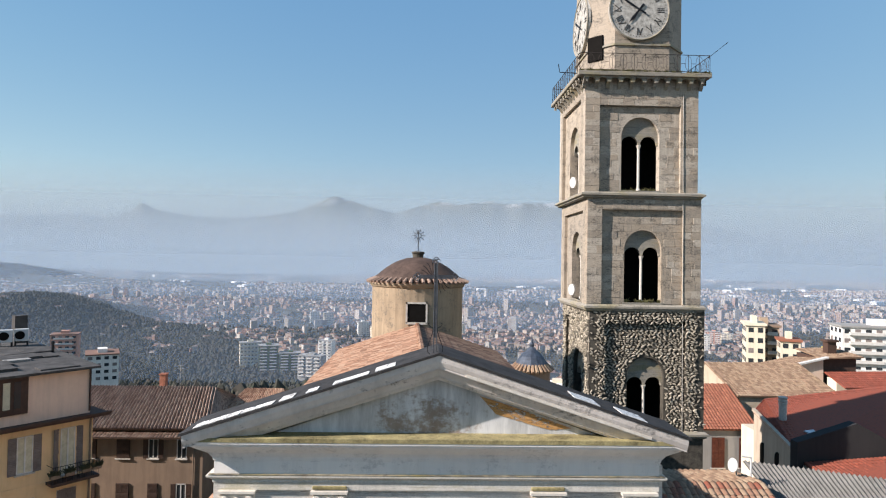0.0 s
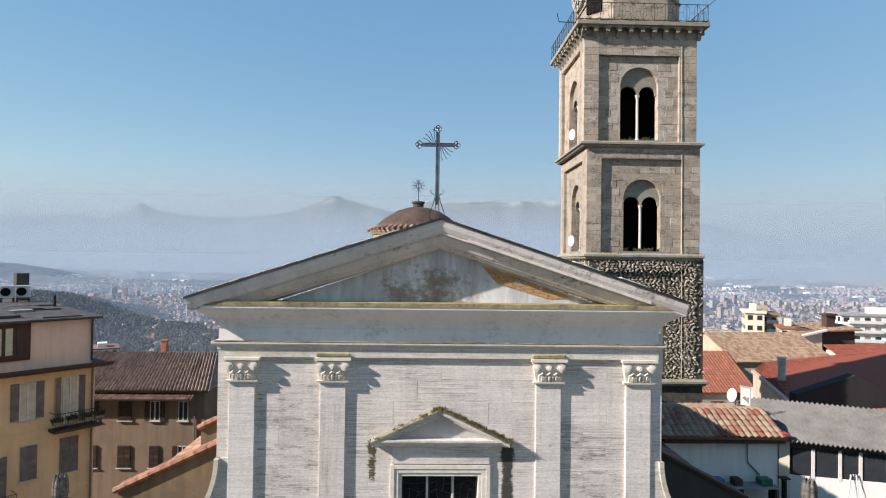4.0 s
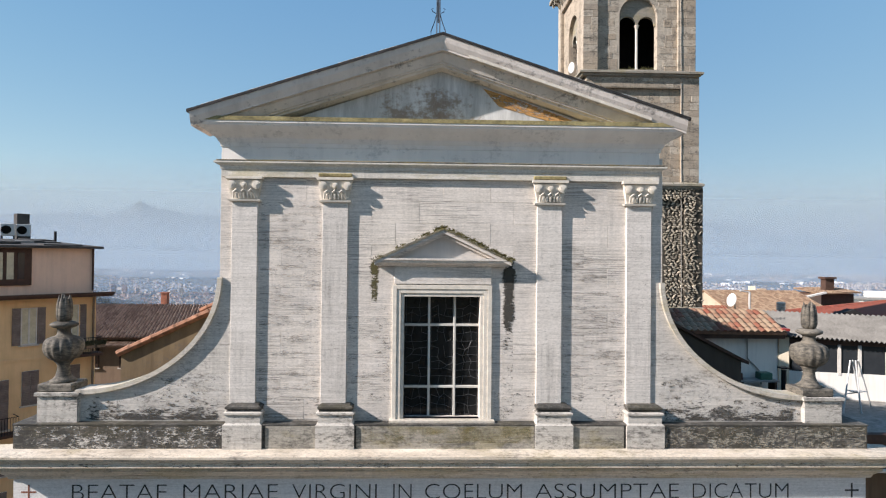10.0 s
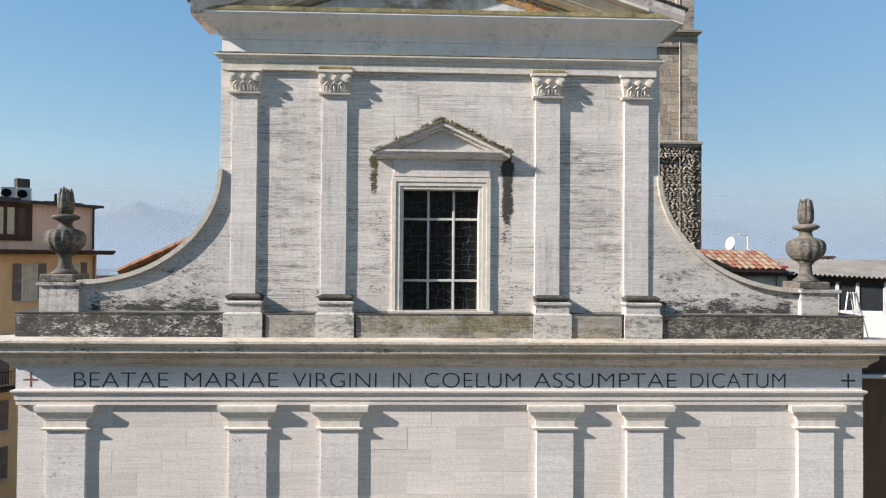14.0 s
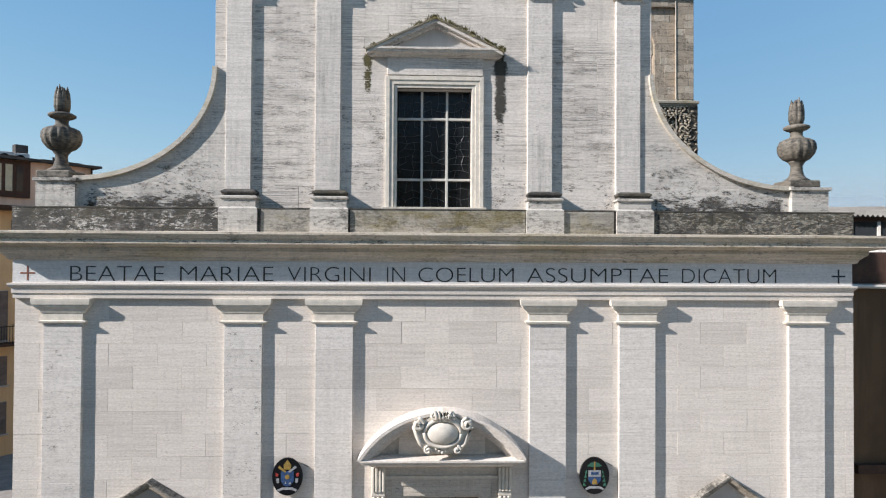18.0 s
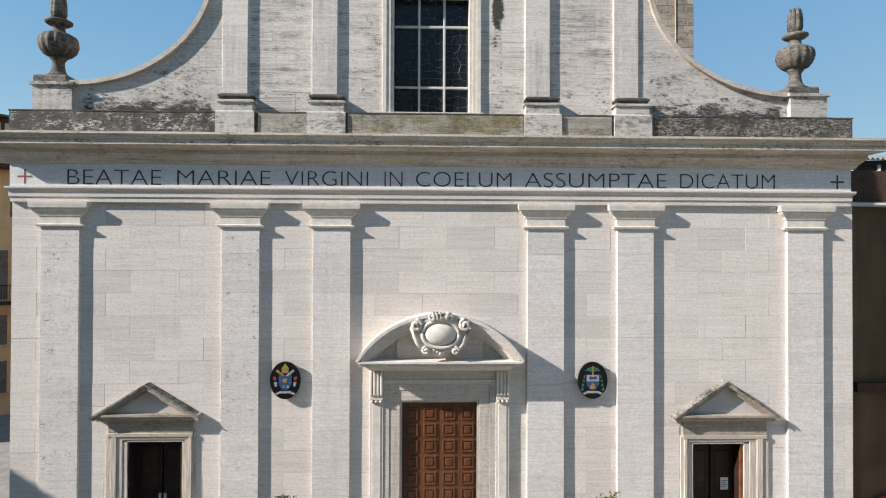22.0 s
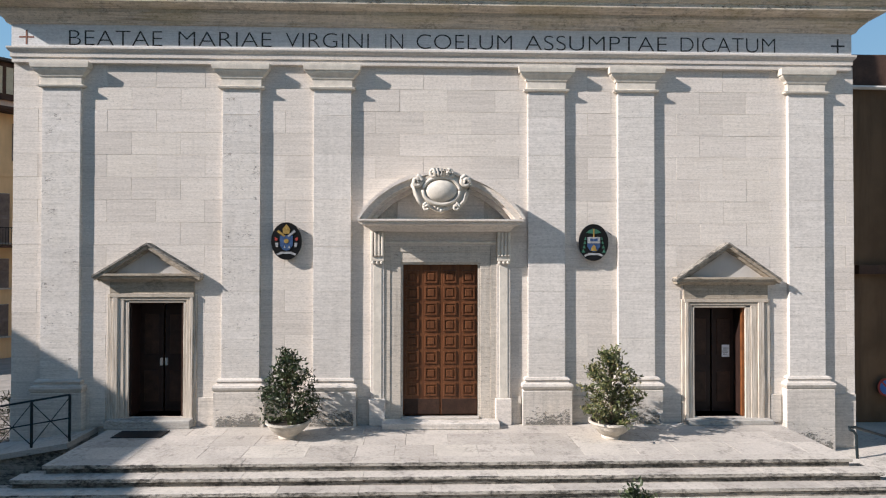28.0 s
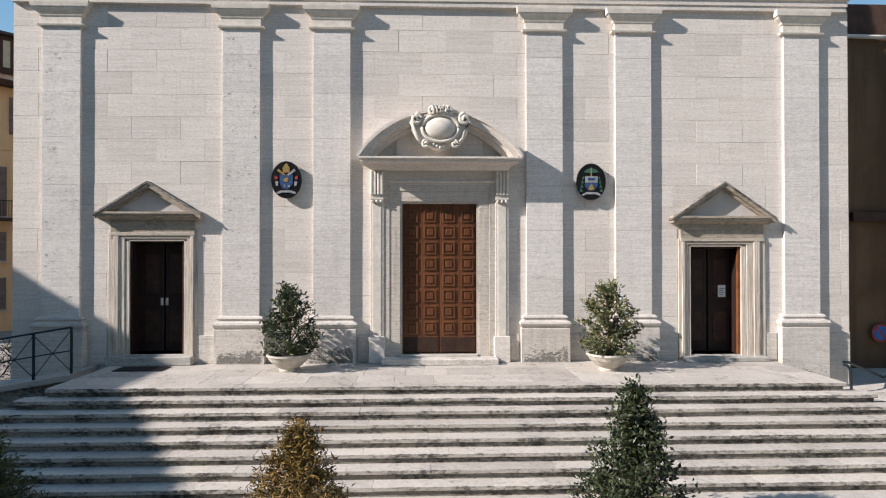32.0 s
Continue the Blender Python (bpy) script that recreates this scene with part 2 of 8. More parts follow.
def thing(name, label, category, group="", kind=""):
    return tagged(new(name), label, category, group, kind)


def box(bm, x0, x1, y0, y1, z0, z1, m=None):
    vs = [bm.verts.new(v) for v in ((x0, y0, z0), (x1, y0, z0), (x1, y1, z0), (x0, y1, z0), (x0, y0, z1), (x1, y0, z1), (x1, y1, z1), (x0, y1, z1))]
    if m is not None:
        for v in vs:
            v.co = m @ v.co
    fs = [bm.faces.new([vs[i] for i in q]) for q in ((3, 2, 1, 0), (4, 5, 6, 7), (0, 1, 5, 4), (1, 2, 6, 5), (2, 3, 7, 6), (3, 0, 4, 7))]
    return fs


def boxed(*a, m=None):
    bm = bmesh.new()
    box(bm, *a, m=m)
    return bm


def soft_box(x0, x1, y0, y1, z0, z1, r=0.01, seg=1):
    bm = boxed(x0, x1, y0, y1, z0, z1)
    bmesh.ops.bevel(bm, geom=bm.edges[:], offset=r, segments=seg, affect="EDGES")
    return bm


def prism(bm, outline, a, b, place):
    """A closed outline of (u, v) pairs drawn between a and b; place(u, v, w) gives the point."""
    n = len(outline)
    p = [bm.verts.new(place(u, v, a)) for u, v in outline]
    q = [bm.verts.new(place(u, v, b)) for u, v in outline]
    for i in range(n):
        bm.faces.new((p[i], p[(i + 1) % n], q[(i + 1) % n], q[i]))
    bm.faces.new(p[::-1])
    bm.faces.new(q)


def moulding(bm, x0, x1, profile, back, ends=1.0):
    """A level moulding along x: profile of (proud, z) from below upwards; its ends return round the corners by the same projection."""
    rows = []
    for proud, z in profile:
        e = proud * ends
        rows.append([bm.verts.new(v) for v in ((x0 - e, back, z), (x0 - e, -proud, z), (x1 + e, -proud, z), (x1 + e, back, z))])
    for a, b in zip(rows, rows[1:]):
        for i in range(3):
            bm.faces.new((a[i], a[i + 1], b[i + 1], b[i]))
        bm.faces.new((a[3], a[0], b[0], b[3]))
    bm.faces.new(rows[0][::-1])
    bm.faces.new(rows[-1])


def at_y(bm, y):
    bmesh.ops.translate(bm, verts=bm.verts[:], vec=(0, y, 0))
    return bm


def lathe(bm, profile, centre=(0, 0, 0), n=24, ribs=0, rib=0.0, z_from=0, z_to=0):
    rings = []
    for r, z in profile:
        ring = []
        for i in range(n):
            a = 2 * math.pi * i / n
            k = 1 + (rib * abs(math.sin(a * ribs / 2)) - rib / 2 if ribs and z_from <= z <= z_to else 0)
            ring.append(bm.verts.new((centre[0] + r * k * math.cos(a), centre[1] + r * k * math.sin(a), centre[2] + z)))
        rings.append(ring)
    for a, b in zip(rings, rings[1:]):
        for i in range(n):
            bm.faces.new((a[i], a[(i + 1) % n], b[(i + 1) % n], b[i]))
    bm.faces.new(rings[0][::-1])
    bm.faces.new(rings[-1])


def tube(bm, points, r=0.02, n=6):
    pts = [Vector(p) for p in points]
    rings = []
    for i, p in enumerate(pts):
        d = (pts[min(i + 1, len(pts) - 1)] - pts[max(i - 1, 0)]).normalized()
        s = d.orthogonal().normalized()
        if abs(d.z) < 0.99:
            s = d.cross(Vector((0, 0, 1))).normalized()
        u = s.cross(d)
        rings.append([bm.verts.new(p + r * (math.cos(2 * math.pi * k / n) * s + math.sin(2 * math.pi * k / n) * u)) for k in range(n)])
    for a, b in zip(rings, rings[1:]):
        for k in range(n):
            bm.faces.new((a[k], a[(k + 1) % n], b[(k + 1) % n], b[k]))
    bm.faces.new(rings[0][::-1])
    bm.faces.new(rings[-1])


def tubed(points, r=0.02, n=6):
    bm = bmesh.new()
    tube(bm, points, r, n)
    return bm


def wall_with_holes(bm, x0, x1, y0, y1, z0, z1, holes):
    """A wall of boxes that leaves rectangular openings (x0, x1, z0, z1)."""
    xs = sorted({x0, x1, *[h[0] for h in holes], *[h[1] for h in holes]})
    for a, b in zip(xs, xs[1:]):
        cut = sorted((h[2], h[3]) for h in holes if h[0] <= a + 1e-6 and h[1] >= b - 1e-6)
        z = z0
        for c, d in cut:
            if c > z + 1e-6:
                box(bm, a, b, y0, y1, z, c)
            z = max(z, d)
        if z < z1 - 1e-6:
            box(bm, a, b, y0, y1, z, z1)
    bmesh.ops.remove_doubles(bm, verts=bm.verts[:], dist=1e-5)


SLABS = {}


def slab_mesh(w, h, d, mat, c=0.003):
    """A block with chamfered front edges; its front looks to -y, origin in the middle of the front."""
    key = (round(w, 2), round(h, 2), d, mat.name)
    if key not in SLABS:
        bm = bmesh.new()
        rows = []
        for e, y in ((0, d), (0, c), (c, 0)):
            rows.append([bm.verts.new((sx * (w / 2 - e), y, sz * (h / 2 - e))) for sx, sz in ((-1, -1), (1, -1), (1, 1), (-1, 1))])
        for a, b in zip(rows, rows[1:]):
            for i in range(4):
                bm.faces.new((a[i], a[(i + 1) % 4], b[(i + 1) % 4], b[i]))
        bm.faces.new(rows[-1])
        SLABS[key] = finish("stone_block", bm, mat)
    return SLABS[key]


def slabs(parent, x0, x1, z0, z1, y, h, w, mat, holes=(), skip=None, joint=0.005, depth=0.05, name="stone_block", rnd=None, bond=False):
    """Courses of blocks in front of a wall at y; blocks that a hole cuts are shortened."""
    rnd = rnd or random.Random(int(abs(x0) * 100) + int(z0 * 10))
    rows = max(1, round((z1 - z0) / h))
    h = (z1 - z0) / rows
    for r in range(rows):
        a, b = z0 + r * h, z0 + (r + 1) * h
        cuts = [x0, x1]
        for hx0, hx1, hz0, hz1 in holes:
            if hz0 < b - 0.02 and hz1 > a + 0.02:
                cuts += [hx0, hx1]
        cuts = sorted(cuts)
        spans = [(cuts[i], cuts[i + 1]) for i in range(0, len(cuts), 2)]
        for s0, s1 in spans:
            s0, s1 = max(s0, x0), min(s1, x1)
            if s1 - s0 < 0.05:
                continue
            x = s0
            first = True
            while x < s1 - 1e-4:
                ww = w * rnd.choice((0.7, 0.85, 1.0, 1.15, 1.3))
                if first and r % 2:
                    ww *= 0.55
                first = False
                e = x + ww
                if bond:  # even lengths, every second course moved by half a block
                    e = x0 + w * (math.floor((x - x0) / w + 0.5 * (r % 2) + 0.001) + 1 - 0.5 * (r % 2))
                if s1 - e < (0.12 if bond else 0.3) * w:
                    e = s1
                if skip is None or not skip((x + e) / 2, (a + b) / 2):
                    ob = new(name, slab_mesh(e - x - joint, h - joint, depth, mat))
                    ob.location = ((x + e) / 2, y - depth + rnd.uniform(-0.002, 0.002), (a + b) / 2)
                    ob.parent = parent
                x = e


def grime(name, wide=6.0, tall=0.35, at=0.5, dark=(0.055, 0.052, 0.045), strength=0.9):
    """Runs of dirt with ragged edges, clear between them."""
    m = Nodes(name, 0.9)
    f = m.ramp(m.mix(0.4, m.noise(1.0, m.place((wide, wide, tall)), 6, 0.7), m.noise(4.0, m.place((1, 1, 1.5)), 6, 0.7)), (at - 0.06, 0.0), (at + 0.08, strength))
    m.put(m.b, "Alpha", f)
    return m.done(m.mix(m.noise(3.0, m.place(), 4), dark, tuple(c * 2.2 for c in dark)))


def speckle(name, at=0.5, dark=(0.06, 0.056, 0.05), strength=0.85, spread=2.0, fade="", dash=1.0):
    """Crumbly dark crust broken into specks and level dashes; it thins out upwards ("up") or towards its rim ("rim")."""
    m = Nodes(name, 0.95)
    a = m.noise(2.6, m.place((1.0 / dash, 1.0 / dash, 1.7 * dash)), 8, 0.72)
    b = m.noise(13.0, m.place((0.8 / dash, 0.8 / dash, 2.4 * dash)), 6, 0.75)
    f = m.mix(0.5, a, b)
    if fade:
        sep = m.n("ShaderNodeSeparateXYZ", Vector=m.n("ShaderNodeTexCoord").outputs["Generated"])
        thin = m.ramp(sep.outputs["Z"], (0.0, 0.0), (0.35, 0.07), (1.0, 0.26)) if fade == "up" else m.ramp(sep.outputs["Z"], (0.0, 0.22), (0.45, 0.03), (0.9, 0.0), (1.0, 0.10))
        side = m.ramp(sep.outputs["X"], (0.0, 0.20), (0.35 if fade == "rim" else 0.06, 0.0), (0.65 if fade == "rim" else 0.94, 0.0), (1.0, 0.20))
        f = m.mix(1.0, m.mix(1.0, f, thin, "SUBTRACT"), side, "SUBTRACT")
    m.put(m.b, "Alpha", m.ramp(f, (at - 0.03, 0.0), (at + 0.05, strength)))
    return m.done(m.mix(b, dark, tuple(c * spread for c in dark)))


CRUST_THIN = speckle("thin_grey_crust", 0.57, (0.10, 0.095, 0.085), 0.7)
MOSSRUN = speckle("green_moss_run", 0.44, (0.07, 0.062, 0.028), 0.8, fade="rim")
GRIME_RUN = speckle("dark_water_run", 0.42, (0.045, 0.042, 0.036), 0.85, fade="rim")
FOOT_CRUST = speckle("black_foot_crust", 0.475, (0.05, 0.047, 0.042), 0.85, fade="up", dash=1.3)
DASHES = speckle("dark_bedding_dashes", 0.55, (0.15, 0.14, 0.125), 0.34, dash=1.9)
CRUST_FAINT = speckle("faint_grey_crust", 0.585, (0.16, 0.15, 0.135), 0.4)


def weeds(spots, name, label, mat, seed, size=0.25, count=14):
    rnd = random.Random(seed)
    verts, faces = [], []
    for x, y, z in spots:
        for _ in range(count):
            a = rnd.uniform(0, 6.28)
            l = size * rnd.uniform(0.5, 1.2)
            dx, dy, dz = math.cos(a) * l * 0.6, math.sin(a) * l * 0.6, l * rnd.uniform(0.4, 1.0)
            w = 0.11 * size
            bx, by = x + rnd.uniform(-0.1, 0.1), y + rnd.uniform(-0.08, 0.08)
            n = len(verts)
            verts += [(bx - w, by, z), (bx + w, by, z), (bx + dx * 0.6 + w, by + dy * 0.6, z + dz * 0.7), (bx + dx, by + dy, z + dz), (bx + dx * 0.6 - w, by + dy * 0.6, z + dz * 0.7)]
            faces.append((n, n + 1, n + 2, n + 3, n + 4))
    me = bpy.data.meshes.new(name)
    me.from_pydata(verts, [], faces)
    me.materials.append(mat)
    return tagged(new(name, me), label, "weeds", kind="stuff")


# ---- church front ----
church = thing("church", "pale travertine church front with two tiers of pilasters", "church")
PX = (-8.85, -4.69, -2.56, 2.52, 4.68, 8.83)
UX = (-4.91, -2.78, 2.35, 4.52)
DOOR_L, DOOR_M, DOOR_R = (-7.29, -6.03, 0.22, 2.88), (-0.89, 0.89, 0.19, 3.78), (6.10, 7.34, 0.14, 2.75)
WIN = (-1.12, 0.69, 10.69, 13.60)

bm = bmesh.new()
wall_with_holes(bm, -10.0, 10.05, 0.010, 1.0, -1.35, 8.6, [DOOR_L, DOOR_M, DOOR_R])
lower_wall = part("lower_wall", bm, STONE, church)
bm = bmesh.new()
wall_with_holes(bm, -5.5, 5.12, 0.210, 1.0, 10.1, 17.0, [WIN])
upper_wall = part("upper_wall", bm, STONE_UP, church)


SHAFT_CUTS = (1.08, 2.02, 3.14, 4.20, 5.32, 6.38, 7.30, 7.94)


def lower_pilaster(x, foot):
    shaft = part("pilaster", boxed(x - 0.435, x + 0.435, -0.082, 0.06, 1.0, 7.98), STONE_SHAFT, church)
    for k, (a, b) in enumerate(zip(SHAFT_CUTS, SHAFT_CUTS[1:])):
        part("shaft_stone", soft_box(x - 0.44, x + 0.44, -0.09, 0.055, a + 0.0015, b - 0.0015, 0.004), STONE_SHAFT, shaft)
    bm = bmesh.new()
    moulding(bm, x - 0.46, x + 0.46, [(0.12, foot), (0.12, 0.80), (0.10, 0.82), (0.13, 0.86), (0.15, 0.92), (0.13, 0.97), (0.06, 0.99), (0.05, 1.03), (0.08, 1.06), (0.06, 1.10), (0.02, 1.12)], 0.25)
    part("base", at_y(bm, -0.09), STONE_BASE, shaft)
    bm = bmesh.new()
    moulding(bm, x - 0.44, x + 0.44, [(0.005, 7.90), (0.05, 7.92), (0.06, 7.96), (0.012, 7.98), (0.012, 8.14), (0.03, 8.16), (0.04, 8.21), (0.08, 8.27), (0.10, 8.31), (0.10, 8.34), (0.12, 8.35), (0.13, 8.44), (0.13, 8.49)], 0.15, 1.8)
    part("capital", at_y(bm, -0.09), CARVED, shaft)


for i, x in enumerate(PX):
    lower_pilaster(x, -1.0 if i in (0, 5) else 0.0)

# low plinth course between the pilaster bases
for a, b in ((-8.2, -7.82), (-5.72, -5.24), (-4.06, -3.12), (-1.95, -1.62), (1.68, 1.92), (3.11, 4.09), (5.28, 5.78), (7.95, 8.22), (9.41, 10.05), (-10.0, -9.38)):
    part("plinth_course", soft_box(a, b, -0.03, 0.05, -0.6 if abs(a) > 8.5 else 0.0, 0.66, 0.006), STONE_BASE, church)

# entablature of the lower tier
bm = bmesh.new()
moulding(bm, -9.9, 9.85, [(0.0, 8.47), (0.095, 8.49), (0.095, 8.60), (0.12, 8.61), (0.12, 8.72), (0.16, 8.76), (0.18, 8.80), (0.18, 8.84), (0.1, 8.85)], 0.3)
part("architrave", bm, STONE, church)
bm = bmesh.new()
moulding(bm, -9.9, 9.85, [(0.10, 8.84), (0.10, 9.40)], 0.3)
frieze = part("frieze", bm, FRIEZE, church, "smooth frieze cut with a Latin inscription")
bm = bmesh.new()
moulding(bm, -9.9, 9.85, [(0.10, 9.38), (0.15, 9.39), (0.18, 9.47), (0.27, 9.57), (0.30, 9.60), (0.30, 9.69), (0.51, 9.75), (0.55, 9.77), (0.55, 9.88), (0.58, 9.89), (0.62, 9.95), (0.65, 9.99), (0.65, 10.04), (0.1, 10.07)], 0.3, 1.25)
part("cornice", bm, travertine("stained_cornice_stone", (0.72, 0.635, 0.525), (0.47, 0.395, 0.30), stain=0.6, stain_at=0.575, streak=0.45, lichen=0.22, bands=0.35, pits=0.6), church, "projecting stone cornice streaked with dark grime")

# dark letter colour; on the frieze it paints the shade in the cuts
INK = plain("carved_letter_shadow", (0.05, 0.048, 0.045), 0.9, bump=0)


def lettering(text, x0, x1, z0, z1, y, mat, parent, name="inscription", label=""):
    cu = bpy.data.curves.new(name, "FONT")
    cu.body, cu.extrude, cu.size, cu.offset = text, 0.0, 1.0, -0.019
    tmp = bpy.data.objects.new("tmp", cu)
    scene.collection.objects.link(tmp)
    bpy.context.view_layer.update()
    me = bpy.data.meshes.new_from_object(tmp.evaluated_get(bpy.context.evaluated_depsgraph_get()))
    bpy.data.objects.remove(tmp)
    co = np.array([v.co[:2] for v in me.vertices])
    lo, hi = co.min(0), co.max(0)
    bm = bmesh.new()
    bm.from_mesh(me)
    bpy.data.meshes.remove(me)
    for v in bm.verts:
        u = (v.co.x - lo[0]) / (hi[0] - lo[0])
        w = (v.co.y - lo[1]) / (hi[1] - lo[1])
        v.co = (x0 + u * (x1 - x0), y, z0 + w * (z1 - z0))
    back = bmesh.ops.extrude_face_region(bm, geom=bm.faces[:])
    bmesh.ops.translate(bm, verts=[g for g in back["geom"] if isinstance(g, bmesh.types.BMVert)], vec=(0, 0.012, 0))
    return part(name, bm, mat, parent, label)


def letter_x(p):
    return -8.684 + (p - 130) * 16.755 / 1261


for word, a, b in (("BEATAE", 130, 292), ("MARIAE", 320, 483), ("VIRGINI", 508, 655), ("IN", 684, 716), ("COELUM", 740, 911), ("ASSUMPTAE", 935, 1192), ("DICATUM", 1217, 1391)):
    lettering(word, letter_x(a), letter_x(b), 8.90, 9.245, -0.104, INK, frieze)
for x in (-9.655, 9.61):
    bm = bmesh.new()
    box(bm, x - 0.02, x + 0.02, -0.105, -0.09, 8.905, 9.245)
    box(bm, x - 0.17, x + 0.17, -0.104, -0.09, 9.055, 9.095)
    part("carved_cross", bm, INK if x > 0 else plain("reddish_cross", (0.22, 0.09, 0.06), bump=0), frieze)

# attic plinth
plinth = part("attic_plinth", boxed(-10.02, 9.98, -0.10, 0.9, 10.03, 10.62), STONE_BLACK, church, "attic plinth blackened by weather with yellow lichen")
bm = bmesh.new()
box(bm, -10.04, 10.0, -0.128, 0.92, 10.605, 10.635)
part("plinth_coping", bm, STONE_BLACK, church)
for x0, x1 in ((-10.02, -5.2), (-4.3, -3.12), (-2.2, 1.97), (2.88, 4.1), (5.0, 9.1), (9.12, 9.98)):
    slabs(plinth, x0, x1, 10.06, 10.60, -0.09, 0.54, 1.5, STONE_BLACK if abs(x0 + x1) > 9 else STONE_PLINTH, depth=0.03)


def upper_pilaster(x):
    shaft = part("pilaster", soft_box(x - 0.30, x + 0.30, 0.115, 0.27, 11.05, 15.9, 0.006), STONE_PIL, church)
    bm = bmesh.new()
    c = x + 0.085
    moulding(bm, c - 0.31, c + 0.31, [(0.14, 10.04), (0.14, 10.62), (0.09, 10.66), (0.09, 10.84)], 0.3)
    part("pedestal", at_y(bm, -0.03), STONE_PED, shaft)
    bm = bmesh.new()
    moulding(bm, c - 0.31, c + 0.31, [(0.09, 10.84), (0.13, 10.86), (0.13, 10.90), (0.08, 10.92)], 0.3)
    part("pedestal_moulding", at_y(bm, -0.03), STONE_PED, shaft)
    # upper fillets in a darker stone than the lower ones
    bm = bmesh.new()
    moulding(bm, c - 0.31, c + 0.31, [(0.075, 10.922), (0.06, 10.96), (0.10, 10.99), (0.10, 11.03), (0.05, 11.06), (0.02, 11.08)], 0.3)
    part("pedestal_moulding", at_y(bm, -0.03), STONE_BLACK, shaft, "darker upper moulding")
    cap = bmesh.new()
    moulding(cap, x - 0.30, x + 0.30, [(0.0, 15.82), (0.07, 15.83), (0.08, 15.87), (0.02, 15.88), (0.02, 15.95), (0.08, 16.28), (0.10, 16.32)], 0.2)
    moulding(cap, x - 0.30, x + 0.30, [(0.08, 16.33), (0.13, 16.35), (0.13, 16.41)], 0.2)
    at_y(cap, 0.115)
    for k in (-1, 0, 1):  # volutes, and leaves under them
        c = Vector((x + 0.29 * k, 0.02, 16.21))
        for ring, (r, dep) in enumerate(((0.10 if k else 0.07, 0.03), (0.068 if k else 0.05, 0.055), (0.034, 0.07))):
            prism(cap, [(r * math.cos(a), r * math.sin(a)) for a in [2 * math.pi * i / 12 for i in range(12)]], -dep, 0.06, lambda u, v, w: c + Vector((u, w, v)))
    for k in (-0.17, 0.0, 0.17):
        tube(cap, [(x + k - 0.085, 0.05, 15.9), (x + k - 0.075, 0.02, 16.04), (x + k, -0.02, 16.10), (x + k + 0.075, 0.02, 16.04), (x + k + 0.085, 0.05, 15.9)], 0.022, 6)
        tube(cap, [(x + k, 0.06, 15.9), (x + k, 0.01, 16.02)], 0.03, 6)
    part("capital", cap, CARVED, shaft, "carved capital with scroll volutes and leaves", smooth=False)


for x in UX:
    upper_pilaster(x)

# entablature and pediment of the upper tier
CX = -0.28
bm = bmesh.new()
moulding(bm, -5.38, 4.92, [(0.0, 16.40), (0.05, 16.41), (0.05, 16.58), (0.07, 16.59), (0.07, 16.66), (0.13, 16.71), (0.15, 16.73), (0.15, 16.77), (0.06, 16.79)], 0.4, 1.6)
part("upper_architrave", at_y(bm, 0.155), STONE_ARCH, church)
part("architrave_lichen", soft_box(-5.56, 5.10, -0.004, 0.08, 16.774, 16.803, 0.008), travertine("lichened_ledge", (0.40, 0.34, 0.22), (0.16, 0.135, 0.09), stain=0.8, stain_at=0.52, lichen=0.5), church, "narrow ledge dark with lichen")
bm = bmesh.new()
moulding(bm, -5.38, 4.92, [(0.06, 16.77), (0.06, 17.10), (0.08, 17.11), (0.095, 17.20), (0.11, 17.21), (0.16, 17.30), (0.27, 17.39), (0.35, 17.45), (0.42, 17.51), (0.455, 17.54), (0.47, 17.58), (0.49, 17.60), (0.49, 17.66), (0.1, 17.69)], 0.5, 1.12)
part("upper_cornice", at_y(bm, 0.12), STUCCO, church, "grey stuccoed frieze and hollow cornice")
bm = bmesh.new()
box(bm, -5.78, 5.32, -0.385, 0.2, 17.645, 17.74)
part("cornice_ledge", bm, plain("yellow_lichen", (0.29, 0.245, 0.12), 0.95, vary=0.4, scale=2.5, bump=0.5), church, "cornice ledge grown over with yellow lichen")

APEX, TIPZ, HALF = 19.73, 17.85, 5.80
PAINT_TYMP = Nodes("peeling_tympanum_paint", 0.9)
_m = PAINT_TYMP
_n1 = _m.noise(1.1, _m.place((0.8, 1, 1.3)), 9, 0.72)
_n2 = _m.noise(1.0, _m.place((3.2, 3, 0.5)), 7, 0.7)
_n3 = _m.noise(6.0, _m.place((1, 1, 1)), 6, 0.7)
_c = _m.ramp(_n2, (0.34, (0.38, 0.38, 0.375)), (0.62, (0.66, 0.655, 0.645)))
_off = _m.n("ShaderNodeVectorMath")
_off.operation = "SUBTRACT"
_m.put(_off, "0", _m.n("ShaderNodeNewGeometry").outputs["Position"])
_off.inputs[1].default_value = (-0.55, 0.16, 18.05)
_fit = _m.n("ShaderNodeMapping", Scale=(0.52, 0.0, 1.25))
_m.put(_fit, "Vector", _off.outputs[0])
_len = _m.n("ShaderNodeVectorMath")
_len.operation = "LENGTH"
_m.put(_len, "0", _fit.outputs[0])
_near = _m.n("ShaderNodeMapRange", From_Min=0.2, From_Max=1.25, To_Min=0.62, To_Max=0.42)
_m.put(_near, "Value", _len.outputs["Value"])
_k = _m.mix(0.5, _m.mix(0.4, _n1, _n3), _near.outputs[0])
_c = _m.mix(_m.ramp(_k, (0.52, 0.0), (0.57, 0.75)), _c, _m.mix(_n3, (0.10, 0.065, 0.04), (0.30, 0.19, 0.11)))
TYMP = _m.done(_c)


